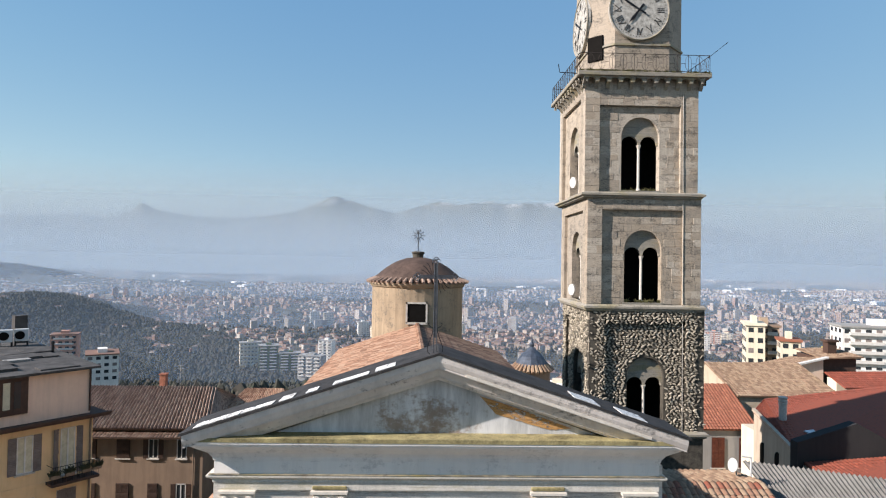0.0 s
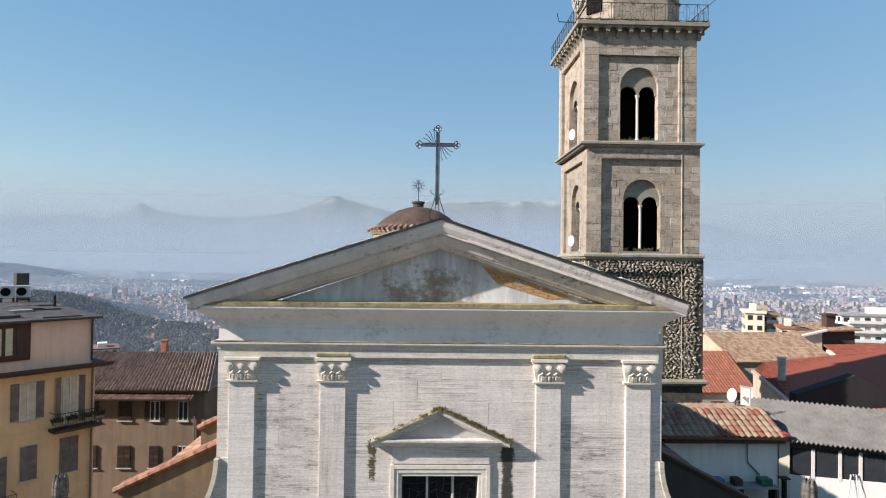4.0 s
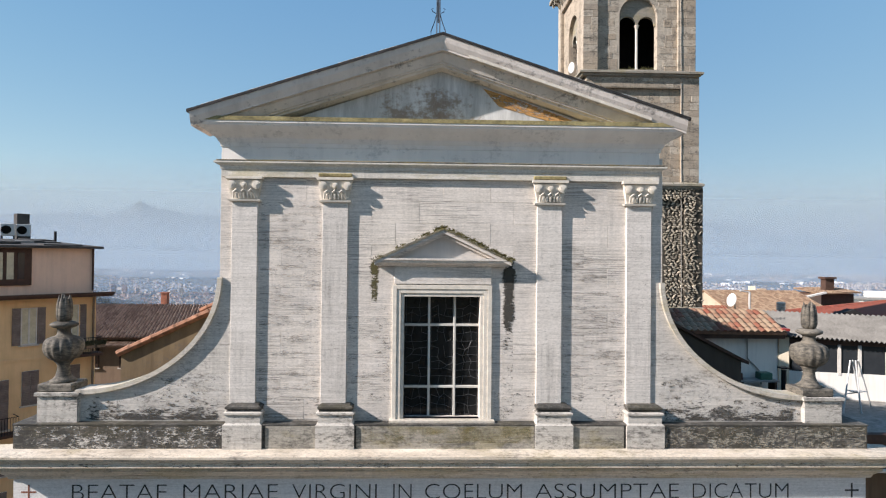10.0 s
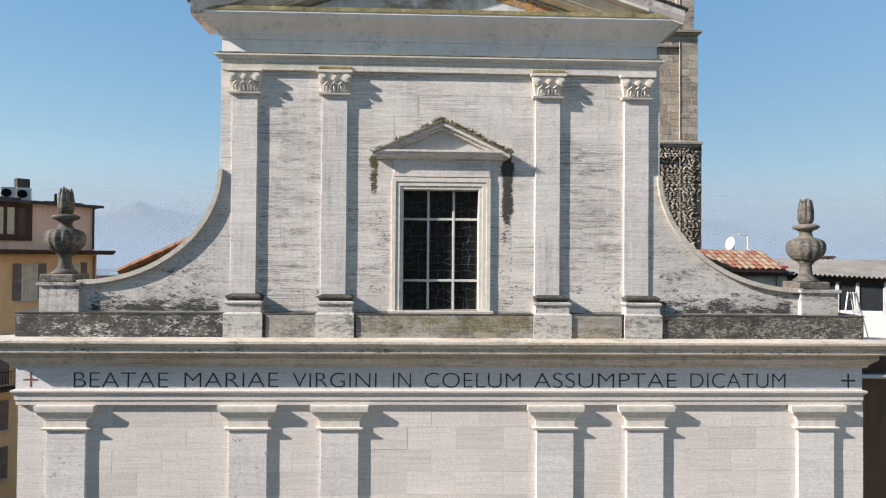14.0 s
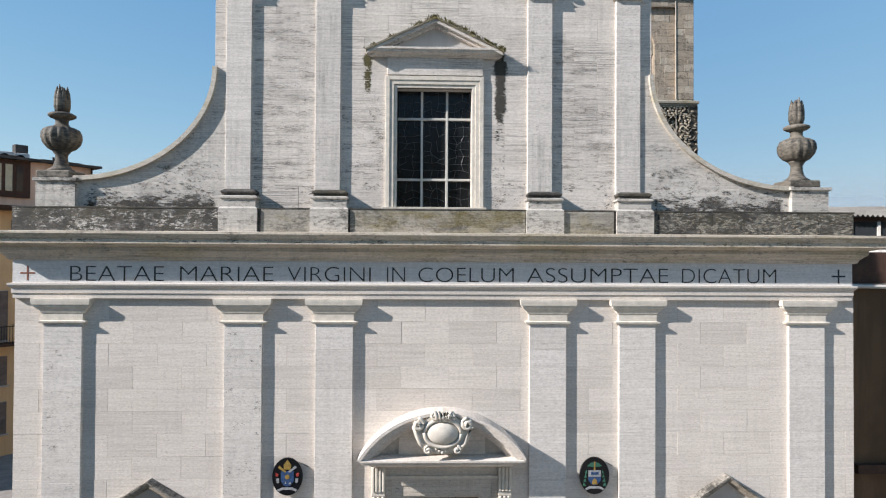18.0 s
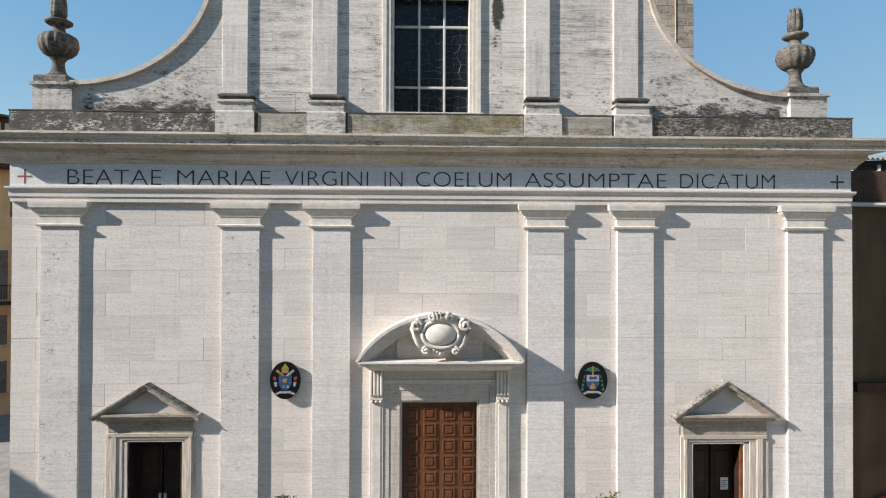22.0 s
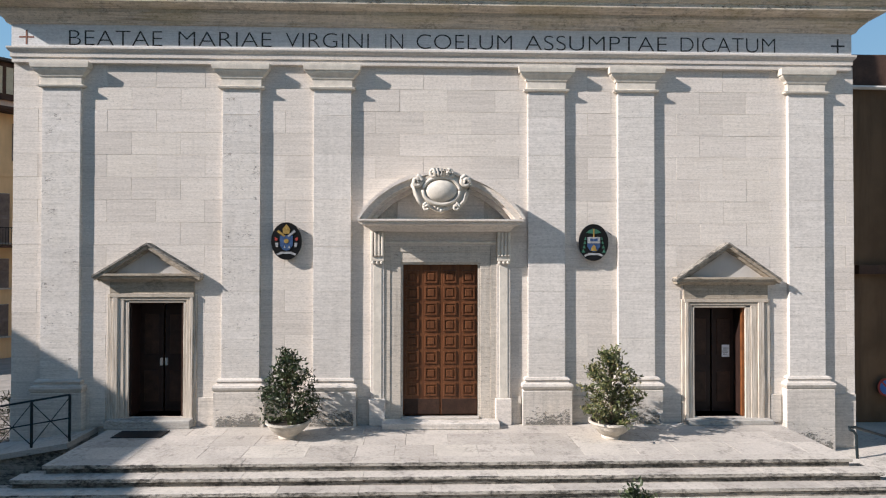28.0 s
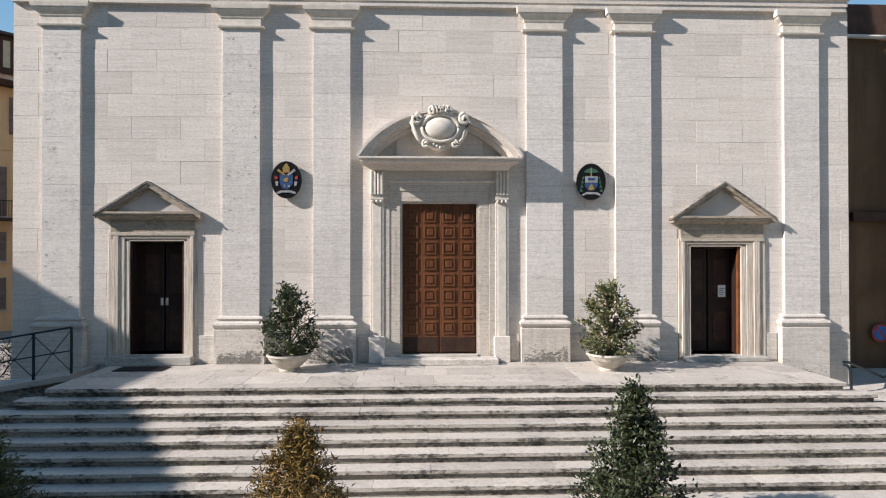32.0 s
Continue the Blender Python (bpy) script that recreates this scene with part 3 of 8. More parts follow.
def raking(side, profile, back, reach=0.0):
    """A sloping cornice: a profile of (drop below the roof line, y) drawn from the apex to the tip."""
    bm = bmesh.new()
    k = (APEX - TIPZ) / HALF
    x_tip, tip = CX + side * (HALF + reach), APEX - k * (HALF + reach)
    line = [(profile[0][0], back), *profile, (profile[-1][0], back)]
    a = [bm.verts.new((CX, y, APEX - d)) for d, y in line]
    b = [bm.verts.new((x_tip, y, tip - d)) for d, y in line]
    for i in range(len(line) - 1):
        bm.faces.new((a[i], a[i + 1], b[i + 1], b[i]))
    bm.faces.new((a[-1], a[0], b[0], b[-1]))
    bm.faces.new(a)
    bm.faces.new(b[::-1])
    return bm


SLATE_EDGE = plain("slate_edge", (0.035, 0.033, 0.032), 0.85, vary=0.4)
for s in (-1, 1):
    part("roof_edge", raking(s, [(0.0, -0.50), (0.06, -0.50)], 1.1), SLATE_EDGE, church, "thin dark roof edge slabs")
    part("raking_cornice", raking(s, [(0.055, -0.475), (0.09, -0.47), (0.20, -0.445), (0.31, -0.39), (0.33, -0.375), (0.37, -0.37)], 0.9, -0.06), RAKE, church)
    part("raking_cornice", raking(s, [(0.37, -0.275), (0.41, -0.27), (0.55, -0.185), (0.575, -0.175)], 0.9, -0.55), RAKE, church)
    part("raking_cornice", raking(s, [(0.575, -0.14), (0.62, -0.135), (0.635, -0.09), (0.68, -0.07), (0.72, 0.11)], 0.9, -1.0), RAKE, church)
bm = bmesh.new()
prism(bm, [(CX, APEX - 0.70), (CX - 4.0, 17.66), (CX + 4.0, 17.66)], 0.18, 0.9, lambda u, v, w: (u, w, v))
tympanum = part("tympanum", bm, TYMP, church, "pediment field with flaking grey and brown plaster")
# bared ochre patch under the right slope, brown stains in the middle
k = (APEX - TIPZ) / HALF
bm = bmesh.new()
prism(bm, [(0.72, 18.62), (1.25, 18.46), (1.9, 18.24), (2.9, 17.88), (2.4, 17.84), (1.6, 18.05), (1.1, 18.2)], 0.165, 0.178, lambda u, v, w: (u, w, v))
part("bare_plaster_patch", bm, speckle("bared_ochre_plaster", 0.465, (0.40, 0.225, 0.09), 1.0, 1.4), tympanum, "bared orange plaster patch")
# cover strip lying on the right slope, white flashing on the left slope
bm = bmesh.new()
x0, x1 = CX + 0.62, CX + 4.9
prism(bm, [(x0, APEX - k * 0.62 - 0.29), (x1, APEX - k * 4.9 - 0.29), (x1, APEX - k * 4.9 - 0.36), (x0, APEX - k * 0.62 - 0.36)], -0.415, -0.36, lambda u, v, w: (u, w, v))
part("edge_strip", bm, CARVED, church, "pale stone fillet on the sloping cornice")
rnd = random.Random(4)
for a, b in ((-5.5, -4.5), (-4.45, -3.75), (-3.6, -3.3), (-3.0, -2.75), (-2.4, -1.6), (-1.45, -1.0), (3.1, 3.7), (4.2, 4.8)):
    bm = bmesh.new()
    zt = lambda u: APEX - k * abs(u - 0) + 0.012
    prism(bm, [(CX + a, zt(a)), (CX + b, zt(b)), (CX + b, zt(b) + 0.012), (CX + a, zt(a) + 0.02)], -0.44, rnd.uniform(-0.1, 0.3), lambda u, v, w: (u, w, v))
    part("white_coating", bm, speckle("white_roof_coating", 0.44, (0.52, 0.51, 0.49), 1.0, 1.5) if a < -5 else bpy.data.materials["white_roof_coating"], church, "patchy white coating on the roof edge")


# scroll wings with a swept concave top
def wing(s, cx, cz, ax, bz, x_in, ped0, ped1, ztop):
    arc = []
    for i in range(25):
        a = math.pi / 2 * i / 24
        arc.append((cx - s * ax * math.cos(a), cz - bz * math.sin(a)))
    bm = bmesh.new()
    prism(bm, [(x_in, 10.6), (x_in, cz), *arc, (cx, 10.6)], 0.16, 0.62, lambda u, v, w: (u, w, v))
    w = part("scroll_wing", bm, STONE_WING, church, "swept concave side wing of pale stone")
    bm = bmesh.new()
    low, high = [], []
    for i, (x, z) in enumerate(arc):
        a = math.pi / 2 * i / 24
        n = Vector((s * math.cos(a) / ax, math.sin(a) / bz)).normalized()
        low.append((x - n.x * 0.07, z - n.y * 0.07))
        high.append((x + n.x * 0.035, z + n.y * 0.035))
    prism(bm, low + high[::-1], 0.055, 0.70, lambda u, v, w: (u, w, v))
    part("coping", bm, STONE_MOULD, w, "weathered stone coping")

    def above(x, z):
        t = (cx - x) / (s * ax)
        return not -0.05 <= t <= 1.15 or z + 0.34 > cz - bz * math.sqrt(max(0.0, 1 - max(0.0, t - 0.2) ** 2))

    a, b = sorted((x_in, cx))
    slabs(w, a, b, 10.66, 13.9, 0.207, 0.54, 1.1, STONE_WING, skip=above, depth=0.05)
    bm = bmesh.new()
    moulding(bm, min(ped0, ped1), max(ped0, ped1), [(0.0, 10.62), (0.0, ztop - 0.10), (0.05, ztop - 0.07), (0.05, ztop)], 0.85)
    part("urn_pedestal", at_y(bm, 0.02), STONE_PED, church)


wing(-1, -8.75, 14.02, 3.27, 2.68, -5.2, -9.58, -8.67, 11.32)
wing(1, 8.60, 13.98, 3.50, 2.74, 4.8, 8.54, 9.45, 11.25)


def urn(x, z, name="stone_urn"):
    u = thing(name, "weathered stone urn with a carved flame finial", "urn", "urns on the church front")
    u.location = (x, 0.42, z)
    u.scale = (0.84, 0.84, 0.94)
    part("plinth", soft_box(-0.47, 0.47, -0.42, 0.42, 0.0, 0.20, 0.03), URN, u)
    bm = bmesh.new()
    lathe(bm, [(0.34, 0.19), (0.35, 0.24), (0.27, 0.28), (0.20, 0.36), (0.165, 0.5), (0.16, 0.62), (0.22, 0.70), (0.24, 0.73)], n=28)
    part("foot", bm, URN, u, smooth=True)
    bm = bmesh.new()
    lathe(bm, [(0.22, 0.72), (0.36, 0.80), (0.46, 0.92), (0.50, 1.06), (0.49, 1.18), (0.44, 1.27), (0.36, 1.32), (0.22, 1.36), (0.17, 1.42), (0.165, 1.5), (0.2, 1.56)], n=56, ribs=14, rib=0.12, z_from=0.8, z_to=1.27)
    part("bowl", bm, URN, u, "ribbed stone bowl", smooth=True)
    bm = bmesh.new()
    lathe(bm, [(0.18, 1.54), (0.30, 1.58), (0.36, 1.62), (0.36, 1.66), (0.28, 1.70), (0.2, 1.72)], n=28)
    part("rim", bm, URN, u, smooth=True)
    bm = bmesh.new()
    lathe(bm, [(0.14, 1.70), (0.19, 1.78), (0.20, 1.95), (0.18, 2.15), (0.10, 2.28)], n=24)
    rnd = random.Random(int(x))
    tongues = []
    for q in range(9):  # tongues of the flame
        a = 2 * math.pi * q / 8
        r = 0.135 if q < 8 else 0.0
        tongues.append(bmesh.new())
        lathe(tongues[-1], [(0.05, 1.74), (0.085, 1.85), (0.085, 2.05), (0.065, 2.22), (0.03, 2.33), (0.008, rnd.uniform(2.34, 2.44))], (r * math.cos(a), r * math.sin(a), 0), 8)
    flame = part("flame", bm, URN, u, "carved stone flame", smooth=True)
    for bm in tongues:
        part("flame_tongue", bm, URN, flame, smooth=True)


urn(-9.22, 11.32)
urn(8.90, 11.25)

# wall blocks of both tiers
holes = [(DOOR_L[0] - 0.4, DOOR_L[1] + 0.32, 0, 3.1), (DOOR_M[0] - 0.45, DOOR_M[1] + 0.45, 0, 4.4), (DOOR_R[0] - 0.32, DOOR_R[1] + 0.5, 0, 3.0)]
edges = [-10.0, *[e for x in PX for e in (x - 0.44, x + 0.44)], 10.05]
for i in range(0, len(edges), 2):
    a, b = edges[i], edges[i + 1]
    inside = [h for h in holes if h[0] > a - 0.2 and h[1] < b + 0.2]
    slabs(lower_wall, a, b, 0.0, 8.48, 0.05, 0.53, 1.14, STONE, holes=inside, joint=0.003, bond=True)
edges = [-5.5, *[e for x in UX for e in (x - 0.29, x + 0.29)], 5.12]
for i in range(0, len(edges), 2):
    a, b = edges[i], edges[i + 1]
    inside = [(WIN[0], WIN[1], WIN[2], WIN[3])] if a < 0 < b else []
    slabs(upper_wall, a, b, 10.66, 16.40, 0.25, 0.52, 1.14, STONE_UP, holes=inside, joint=0.002, bond=True)


# grime and lichen on the front
def film(name, x0, x1, z0, z1, y, mat, parent, label=""):
    return part(name, boxed(x0, x1, y - 0.0015, y, z0, z1), mat, parent, label)


film("moss_run", -2.0, -1.68, 13.2, 14.42, 0.196, MOSSRUN, upper_wall, "dark moss run beside the window gable")
film("grime_run", 1.18, 1.60, 11.9, 14.5, 0.196, GRIME_RUN, upper_wall, "black water run below the window gable")
film("grime_run", 1.20, 1.50, 11.32, 12.6, 0.1925, CRUST_THIN, upper_wall)
film("grime_run", -1.80, -1.46, 11.32, 13.4, 0.1925, CRUST_THIN, upper_wall)
for a, b in ((-8.6, -5.3), (5.0, 8.5)):
    film("black_crust", a, b, 10.66, 11.55, 0.153, FOOT_CRUST, church, "black crust along the wing foot")
for a, b, h in ((-4.55, -3.12, 15.9), (2.7, 4.15, 14.6), (-2.45, -1.5, 13.2)):
    film("bedding_dash", a, b, 11.32, h, 0.189, DASHES, upper_wall)
for a, b in ((-4.55, -3.12), (-2.4, -1.45), (1.05, 2.0), (2.7, 4.15)):
    film("grey_crust", a, b, 10.67, 11.3, 0.196, CRUST_THIN, upper_wall)
for x in (-8.85, -4.69):
    film("grey_crust", x - 0.43, x + 0.43, 1.2, 7.7, -0.0925, CRUST_FAINT, church)
for a, b, h in ((-6.9, -5.3, 11.8), (-8.6, -6.9, 11.2), (5.0, 6.8, 11.8), (6.8, 8.5, 11.15)):
    film("grey_crust", a, b, 10.67, h, 0.149, CRUST_THIN, church)
BASEGRIME = speckle("grey_base_grime", 0.45, (0.15, 0.145, 0.13), 0.62, fade="up")
PALE = speckle("pale_flaking", 0.55, (0.36, 0.345, 0.315), 0.95, 1.5)
PALE_WIDE = speckle("pale_worn_face", 0.525, (0.22, 0.205, 0.17), 0.8, 1.7)
for a, b in ((-10.0, -5.25), (5.05, 9.95)):
    film("pale_patch", a, b, 10.07, 10.59, -0.1255, PALE if a < 0 else PALE_WIDE, church)
film("grey_crust", -10.4, 10.35, 9.78, 9.87, -0.553, CRUST_THIN, church, "dark runs on the cornice face")
for x in (-2.78, 2.35):
    part("lichen_pad", soft_box(x - 0.40, x + 0.40, 0.06, 0.2, 16.43, 16.515, 0.02), bpy.data.materials["yellow_lichen"], church, "yellow lichen over the capital")
for x in PX:
    foot = 0.02 if abs(x) < 8 else -0.6
    film("base_stain", x - 0.57, x + 0.57, foot, foot + 0.75, -0.213, BASEGRIME, church)
part("lichen_patch", boxed(-2.1, 1.9, -0.1265, -0.11, 10.2, 10.58), grime("lichen_film", wide=1.2, tall=1.6, at=0.5, dark=(0.14, 0.115, 0.045), strength=0.6), church, "yellow lichen on the plinth")


# ---- stairs and ground by the church ----
TERR = (-7.62, 8.06, -2.72)
RISE, GO, STEPS = 0.165, 0.305, 9
stairs = thing("stairs", "broad worn travertine steps with dark risers", "stairs")
rnd = random.Random(11)
for n in range(STEPS):
    z = -RISE * n
    y = TERR[2] - GO * n
    x0, x1 = TERR[0] - 0.42 * n, TERR[1] + 0.40 * n
    x0 = max(x0, -13.0)
    # risers take a darker stone than the treads
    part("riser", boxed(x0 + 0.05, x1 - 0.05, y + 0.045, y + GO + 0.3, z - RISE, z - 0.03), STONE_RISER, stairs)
    x = x0
    while x < x1 - 0.01:
        e = min(x1, x + rnd.uniform(1.2, 2.6))
        if x1 - e < 0.6:
            e = x1
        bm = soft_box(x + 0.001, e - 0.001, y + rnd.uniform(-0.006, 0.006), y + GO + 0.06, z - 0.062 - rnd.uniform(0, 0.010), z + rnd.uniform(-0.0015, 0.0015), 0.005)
        # slab fronts take the darker mottled stone, other faces the step stone
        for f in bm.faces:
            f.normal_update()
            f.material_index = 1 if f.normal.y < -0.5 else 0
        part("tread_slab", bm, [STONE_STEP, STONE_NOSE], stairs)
        x = e
terrace = tagged(new("terrace_floor", finish("terrace_floor", boxed(TERR[0], TERR[1], TERR[2] + 0.3, 0.06, -1.4, -0.06), STONE_STEP)), "pale stone paved landing before the church doors", "landing", kind="structure")
y = TERR[2] + GO + 0.06
for depth in (0.75, 0.8, 0.88):
    x = TERR[0]
    while x < TERR[1] - 0.01:
        e = min(TERR[1], x + rnd.uniform(0.7, 1.5))
        if TERR[1] - e < 0.4:
            e = TERR[1]
        part("paving_slab", soft_box(x + 0.002, e - 0.002, y + 0.002, y + depth - 0.002, -0.07, rnd.uniform(-0.003, 0.0), 0.004), STONE_STEP, terrace)
        x = e
    y += depth



def spur(dx, dy, east, west, deep):
    """A hill that falls steeply to the east."""
    return math.exp(-((dx / (east if dx > 0 else west)) ** 2) - (dy / deep) ** 2)


def height(x, y):
    """The hill top of the old town, the wide plain beyond it, and a wooded spur."""
    r = math.hypot(x * 0.9, y - 10)
    t = min(1, max(0, (r - 62) / 420))
    t = t * t * (3 - 2 * t)
    h = -1.53 - 2.0 * min(1, max(0, (r - 20) / 40)) - 108 * t
    far = min(1, max(0, (r - 500) / 4300))
    h += 44 * far
    h += t * (58 * spur(x + 660, y - 1000, 130, 450, 260) + 64 * spur(x + 1800, y - 2500, 300, 700, 500))
    h += t * 5 * noise.noise(Vector((x / 160, y / 160, 0)))
    return h


bm = bmesh.new()
radii = [0, 12, 25, 40, 55, 70, 90, 115, 145, 180, 220, 265, 320, 390, 470, 560, 680, 820, 1000, 1250, 1550, 1950, 2450, 3100, 3900, 4900, 6800]
rings = []
for r in radii:
    ring = []
    for i in range(96):
        a = 2 * math.pi * i / 96
        x, y = r * math.cos(a), 10 + r * math.sin(a)
        ring.append(bm.verts.new((x, y, height(x, y))))
    rings.append(ring)
for a, b in zip(rings, rings[1:]):
    for i in range(96):
        bm.faces.new((a[i], a[(i + 1) % 96], b[(i + 1) % 96], b[i]))
bmesh.ops.remove_doubles(bm, verts=bm.verts[:], dist=1e-4)
m = Nodes("town_and_country_ground", 0.95)
w = m.noise(0.006, m.place(), 8, 0.7)
f = m.noise(0.05, m.place(), 6, 0.7)
col = m.ramp(m.mix(0.5, w, f), (0.35, (0.034, 0.038, 0.027)), (0.5, (0.055, 0.054, 0.040)), (0.62, (0.10, 0.09, 0.07)))
geo = m.n("ShaderNodeNewGeometry")
dist = m.n("ShaderNodeVectorMath")
dist.operation = "LENGTH"
m.put(dist, "0", geo.outputs["Position"])
near = m.n("ShaderNodeMapRange", From_Min=40.0, From_Max=75.0)
m.put(near, "Value", dist.outputs["Value"])
# pale tone of the unseen square picked to bounce light onto the church
paving = m.ramp(m.noise(1.3, m.place(), 6, 0.7), (0.35, (0.19, 0.175, 0.157)), (0.65, (0.29, 0.268, 0.24)))
col = m.mix(near.outputs[0], paving, col)
tagged(new("ground", finish("ground", bm, m.done(col), True)), "paved hill top falling to a wide plain", "ground", kind="structure")


# ---- bell tower ----
RUBBLE_BACK = plain("dark_mortar", (0.075, 0.066, 0.052), 0.95, vary=0.4)
TOWER_STONE = travertine("tower_ashlar", (0.43, 0.35, 0.26), (0.245, 0.20, 0.148), stain=0.75, stain_at=0.55, streak=0.7, tone=0.35, pits=0.7)
TOWER_TRIM = travertine("tower_trim", (0.34, 0.305, 0.245), (0.18, 0.165, 0.135), stain=0.6, stain_at=0.56, streak=0.4, lichen=0.3)
m = Nodes("rubble_stone", 0.9)
col = m.ramp(m.island(), (0.0, (0.14, 0.125, 0.10)), (0.4, (0.33, 0.285, 0.215)), (1.0, (0.56, 0.49, 0.38)))
col = m.mix(m.ramp(m.noise(8, m.place(), 5), (0.5, 0.0), (0.7, 0.5)), col, (0.07, 0.066, 0.056))
m.bump(m.noise(14, m.place(), 5), 0.4, 0.03)
RUBBLE = m.done(col)

tower = thing("bell_tower", "tall square stone bell tower with paired arched openings", "bell tower")
TY = 22.9


def arch_outline(cx, half, z0, zs, n=14, rise=None):
    """Opening with a round head: foot z0, springing zs."""
    r = rise or half
    return [(cx - half, z0)] + [(cx - half * math.cos(math.pi * i / n), zs + r * math.sin(math.pi * i / n)) for i in range(n + 1)] + [(cx + half, z0)]


def face_with_arch(bm, x0, x1, z0, z1, arch, y0, y1, place=None):
    """A wall face with one arched opening through it, as quads round the opening; arch: from foot to foot."""
    place = place or (lambda u, v, w: (u, w, v))
    f, b = {}, {}

    def pt(store, u, v, w):
        key = (round(u, 4), round(v, 4))
        if key not in store:
            store[key] = bm.verts.new(place(u, v, w))
        return store[key]

    quads = []
    foot = arch[0][1]
    left, right = arch[0][0], arch[-1][0]
    quads.append([(x0, z0), (x1, z0), (x1, foot), (right, foot), (left, foot), (x0, foot)] if foot > z0 + 1e-4 else None)
    quads.append([(x0, foot), (left, foot), (left, arch[1][1]), (x0, arch[1][1])])
    quads.append([(right, foot), (x1, foot), (x1, arch[-2][1]), (right, arch[-2][1])])
    head = arch[1:-1]
    mid = len(head) // 2
    for i in range(len(head) - 1):
        (u0, v0), (u1, v1) = head[i], head[i + 1]
        if i < mid:
            quads.append([(u0, v0), (u1, v1), (x0, v1), (x0, v0)])
        else:
            quads.append([(u0, v0), (u1, v1), (x1, v1), (x1, v0)])
    top = max(v for _, v in head)
    quads.append([(x0, top), head[mid], (x1, top), (x1, z1), (x0, z1)])
    for q in quads:
        if q:
            bm.faces.new([pt(f, u, v, y0) for u, v in q])
            bm.faces.new([pt(b, u, v, y1) for u, v in q][::-1])
    for (u0, v0), (u1, v1) in zip(arch, arch[1:]):
        bm.faces.new([pt(f, u0, v0, y0), pt(f, u1, v1, y0), pt(b, u1, v1, y1), pt(b, u0, v0, y1)])
    if foot > z0 + 1e-4:
        bm.faces.new([pt(f, left, foot, y0), pt(b, left, foot, y1), pt(b, right, foot, y1), pt(f, right, foot, y0)])


def storey(z0, z1, cx, half, arch_cx_off, arch_half, zs_big, zs_small, foot, rubble=False):
    """One storey: four walls, each with a recessed panel and a paired opening."""
    cy = TY + 3.5
    body = RUBBLE_BACK if rubble else TOWER_STONE
    for k in range(4):
        rot = Matrix.Translation((cx, cy, 0)) @ Matrix.Rotation(math.pi / 2 * k, 4, "Z")

        def place(u, v, w, rot=rot):
            return rot @ Vector((u, w, v))

        bm = bmesh.new()
        depth = 0.22
        px0, px1, pz1 = -half + 0.92, half - 1.1, z1 - 0.75
        # strips at both sides and the band above, proud of the panel
        for q in ((-half, px0, z0, z1), (px1, half, z0, z1), (px0, px1, pz1, z1)):
            e = 0.008 * (k % 2)
            lo, hi = max(q[0], -half + e), min(q[1], half - e)
            vs = [[place(u, v, w) for u, v in ((lo, q[2]), (hi, q[2]), (hi, q[3]), (lo, q[3]))] for w in (-half + e, -half + depth + 0.3)]
            a, b = ([bm.verts.new(p) for p in row] for row in vs)
            bm.faces.new(a)
            for i in range(4):
                bm.faces.new((a[i], a[(i + 1) % 4], b[(i + 1) % 4], b[i]))
        wallp = part("wall", bm, body, tower)
        bm = bmesh.new()
        face_with_arch(bm, px0 - 0.05, px1 + 0.05, z0, pz1 + 0.05, arch_outline(arch_cx_off, arch_half, foot, zs_big), -half + depth, -half + 0.75, place)
        part("panel", bm, body, wallp)
        # tympanum plate with two small arches
        bm = bmesh.new()
        q = arch_half / 2
        for sgn in (-1, 1):
            cxs = arch_cx_off + sgn * q
            small = arch_outline(cxs, q - 0.07, zs_small - 0.02, zs_small)
            face_with_arch(bm, cxs - q, cxs + q, zs_small - 0.02, zs_small + q + 0.02, small, -half + 0.48, -half + 0.70, place)
        fill = [(arch_cx_off - arch_half, zs_small + q + 0.02)] + [(u, v) for u, v in arch_outline(arch_cx_off, arch_half, foot, zs_big)[1:-1] if v > zs_small + q + 0.02] + [(arch_cx_off + arch_half, zs_small + q + 0.02)]
        prism(bm, fill, -half + 0.48, -half + 0.70, place)
        part("arch_plate", bm, TOWER_TRIM, wallp)
        bm = bmesh.new()
        c = place(arch_cx_off, foot, -half + 0.58)
        lathe(bm, [(0.15, 0.0), (0.15, 0.1), (0.09, 0.16), (0.085, zs_small - foot - 0.25), (0.1, zs_small - foot - 0.22), (0.17, zs_small - foot - 0.02)], c, 10)
        part("colonnette", bm, CARVED, wallp, "slender stone column")
        bm = bmesh.new()
        face = []
        prism(bm, [(arch_cx_off - arch_half - 0.1, foot - 0.12), (arch_cx_off + arch_half + 0.1, foot - 0.12), (arch_cx_off + arch_half + 0.1, foot), (arch_cx_off - arch_half - 0.1, foot)], -half + 0.16, -half + 0.8, place)
        part("sill", bm, TOWER_TRIM, wallp)


def tower_cornice(z, cx, half, out=0.28):
    bm = bmesh.new()
    for k in range(4):
        rot = Matrix.Translation((cx, TY + 3.5, 0)) @ Matrix.Rotation(math.pi / 2 * k, 4, "Z")
        rows = []
        for o, zz in ((0.0, z - 0.2), (out * 0.5, z - 0.12), (out * 0.55, z - 0.04), (out, z), (out, z + 0.12), (0.0, z + 0.24)):
            rows.append([bm.verts.new(rot @ Vector((u, -half - o, zz))) for u in (-half - o, half + o)])
        for a, b in zip(rows, rows[1:]):
            bm.faces.new((a[0], a[1], b[1], b[0]))
    bmesh.ops.remove_doubles(bm, verts=bm.verts[:], dist=1e-4)
    part("string_course", bm, TOWER_TRIM, tower, "moulded string course with moss")


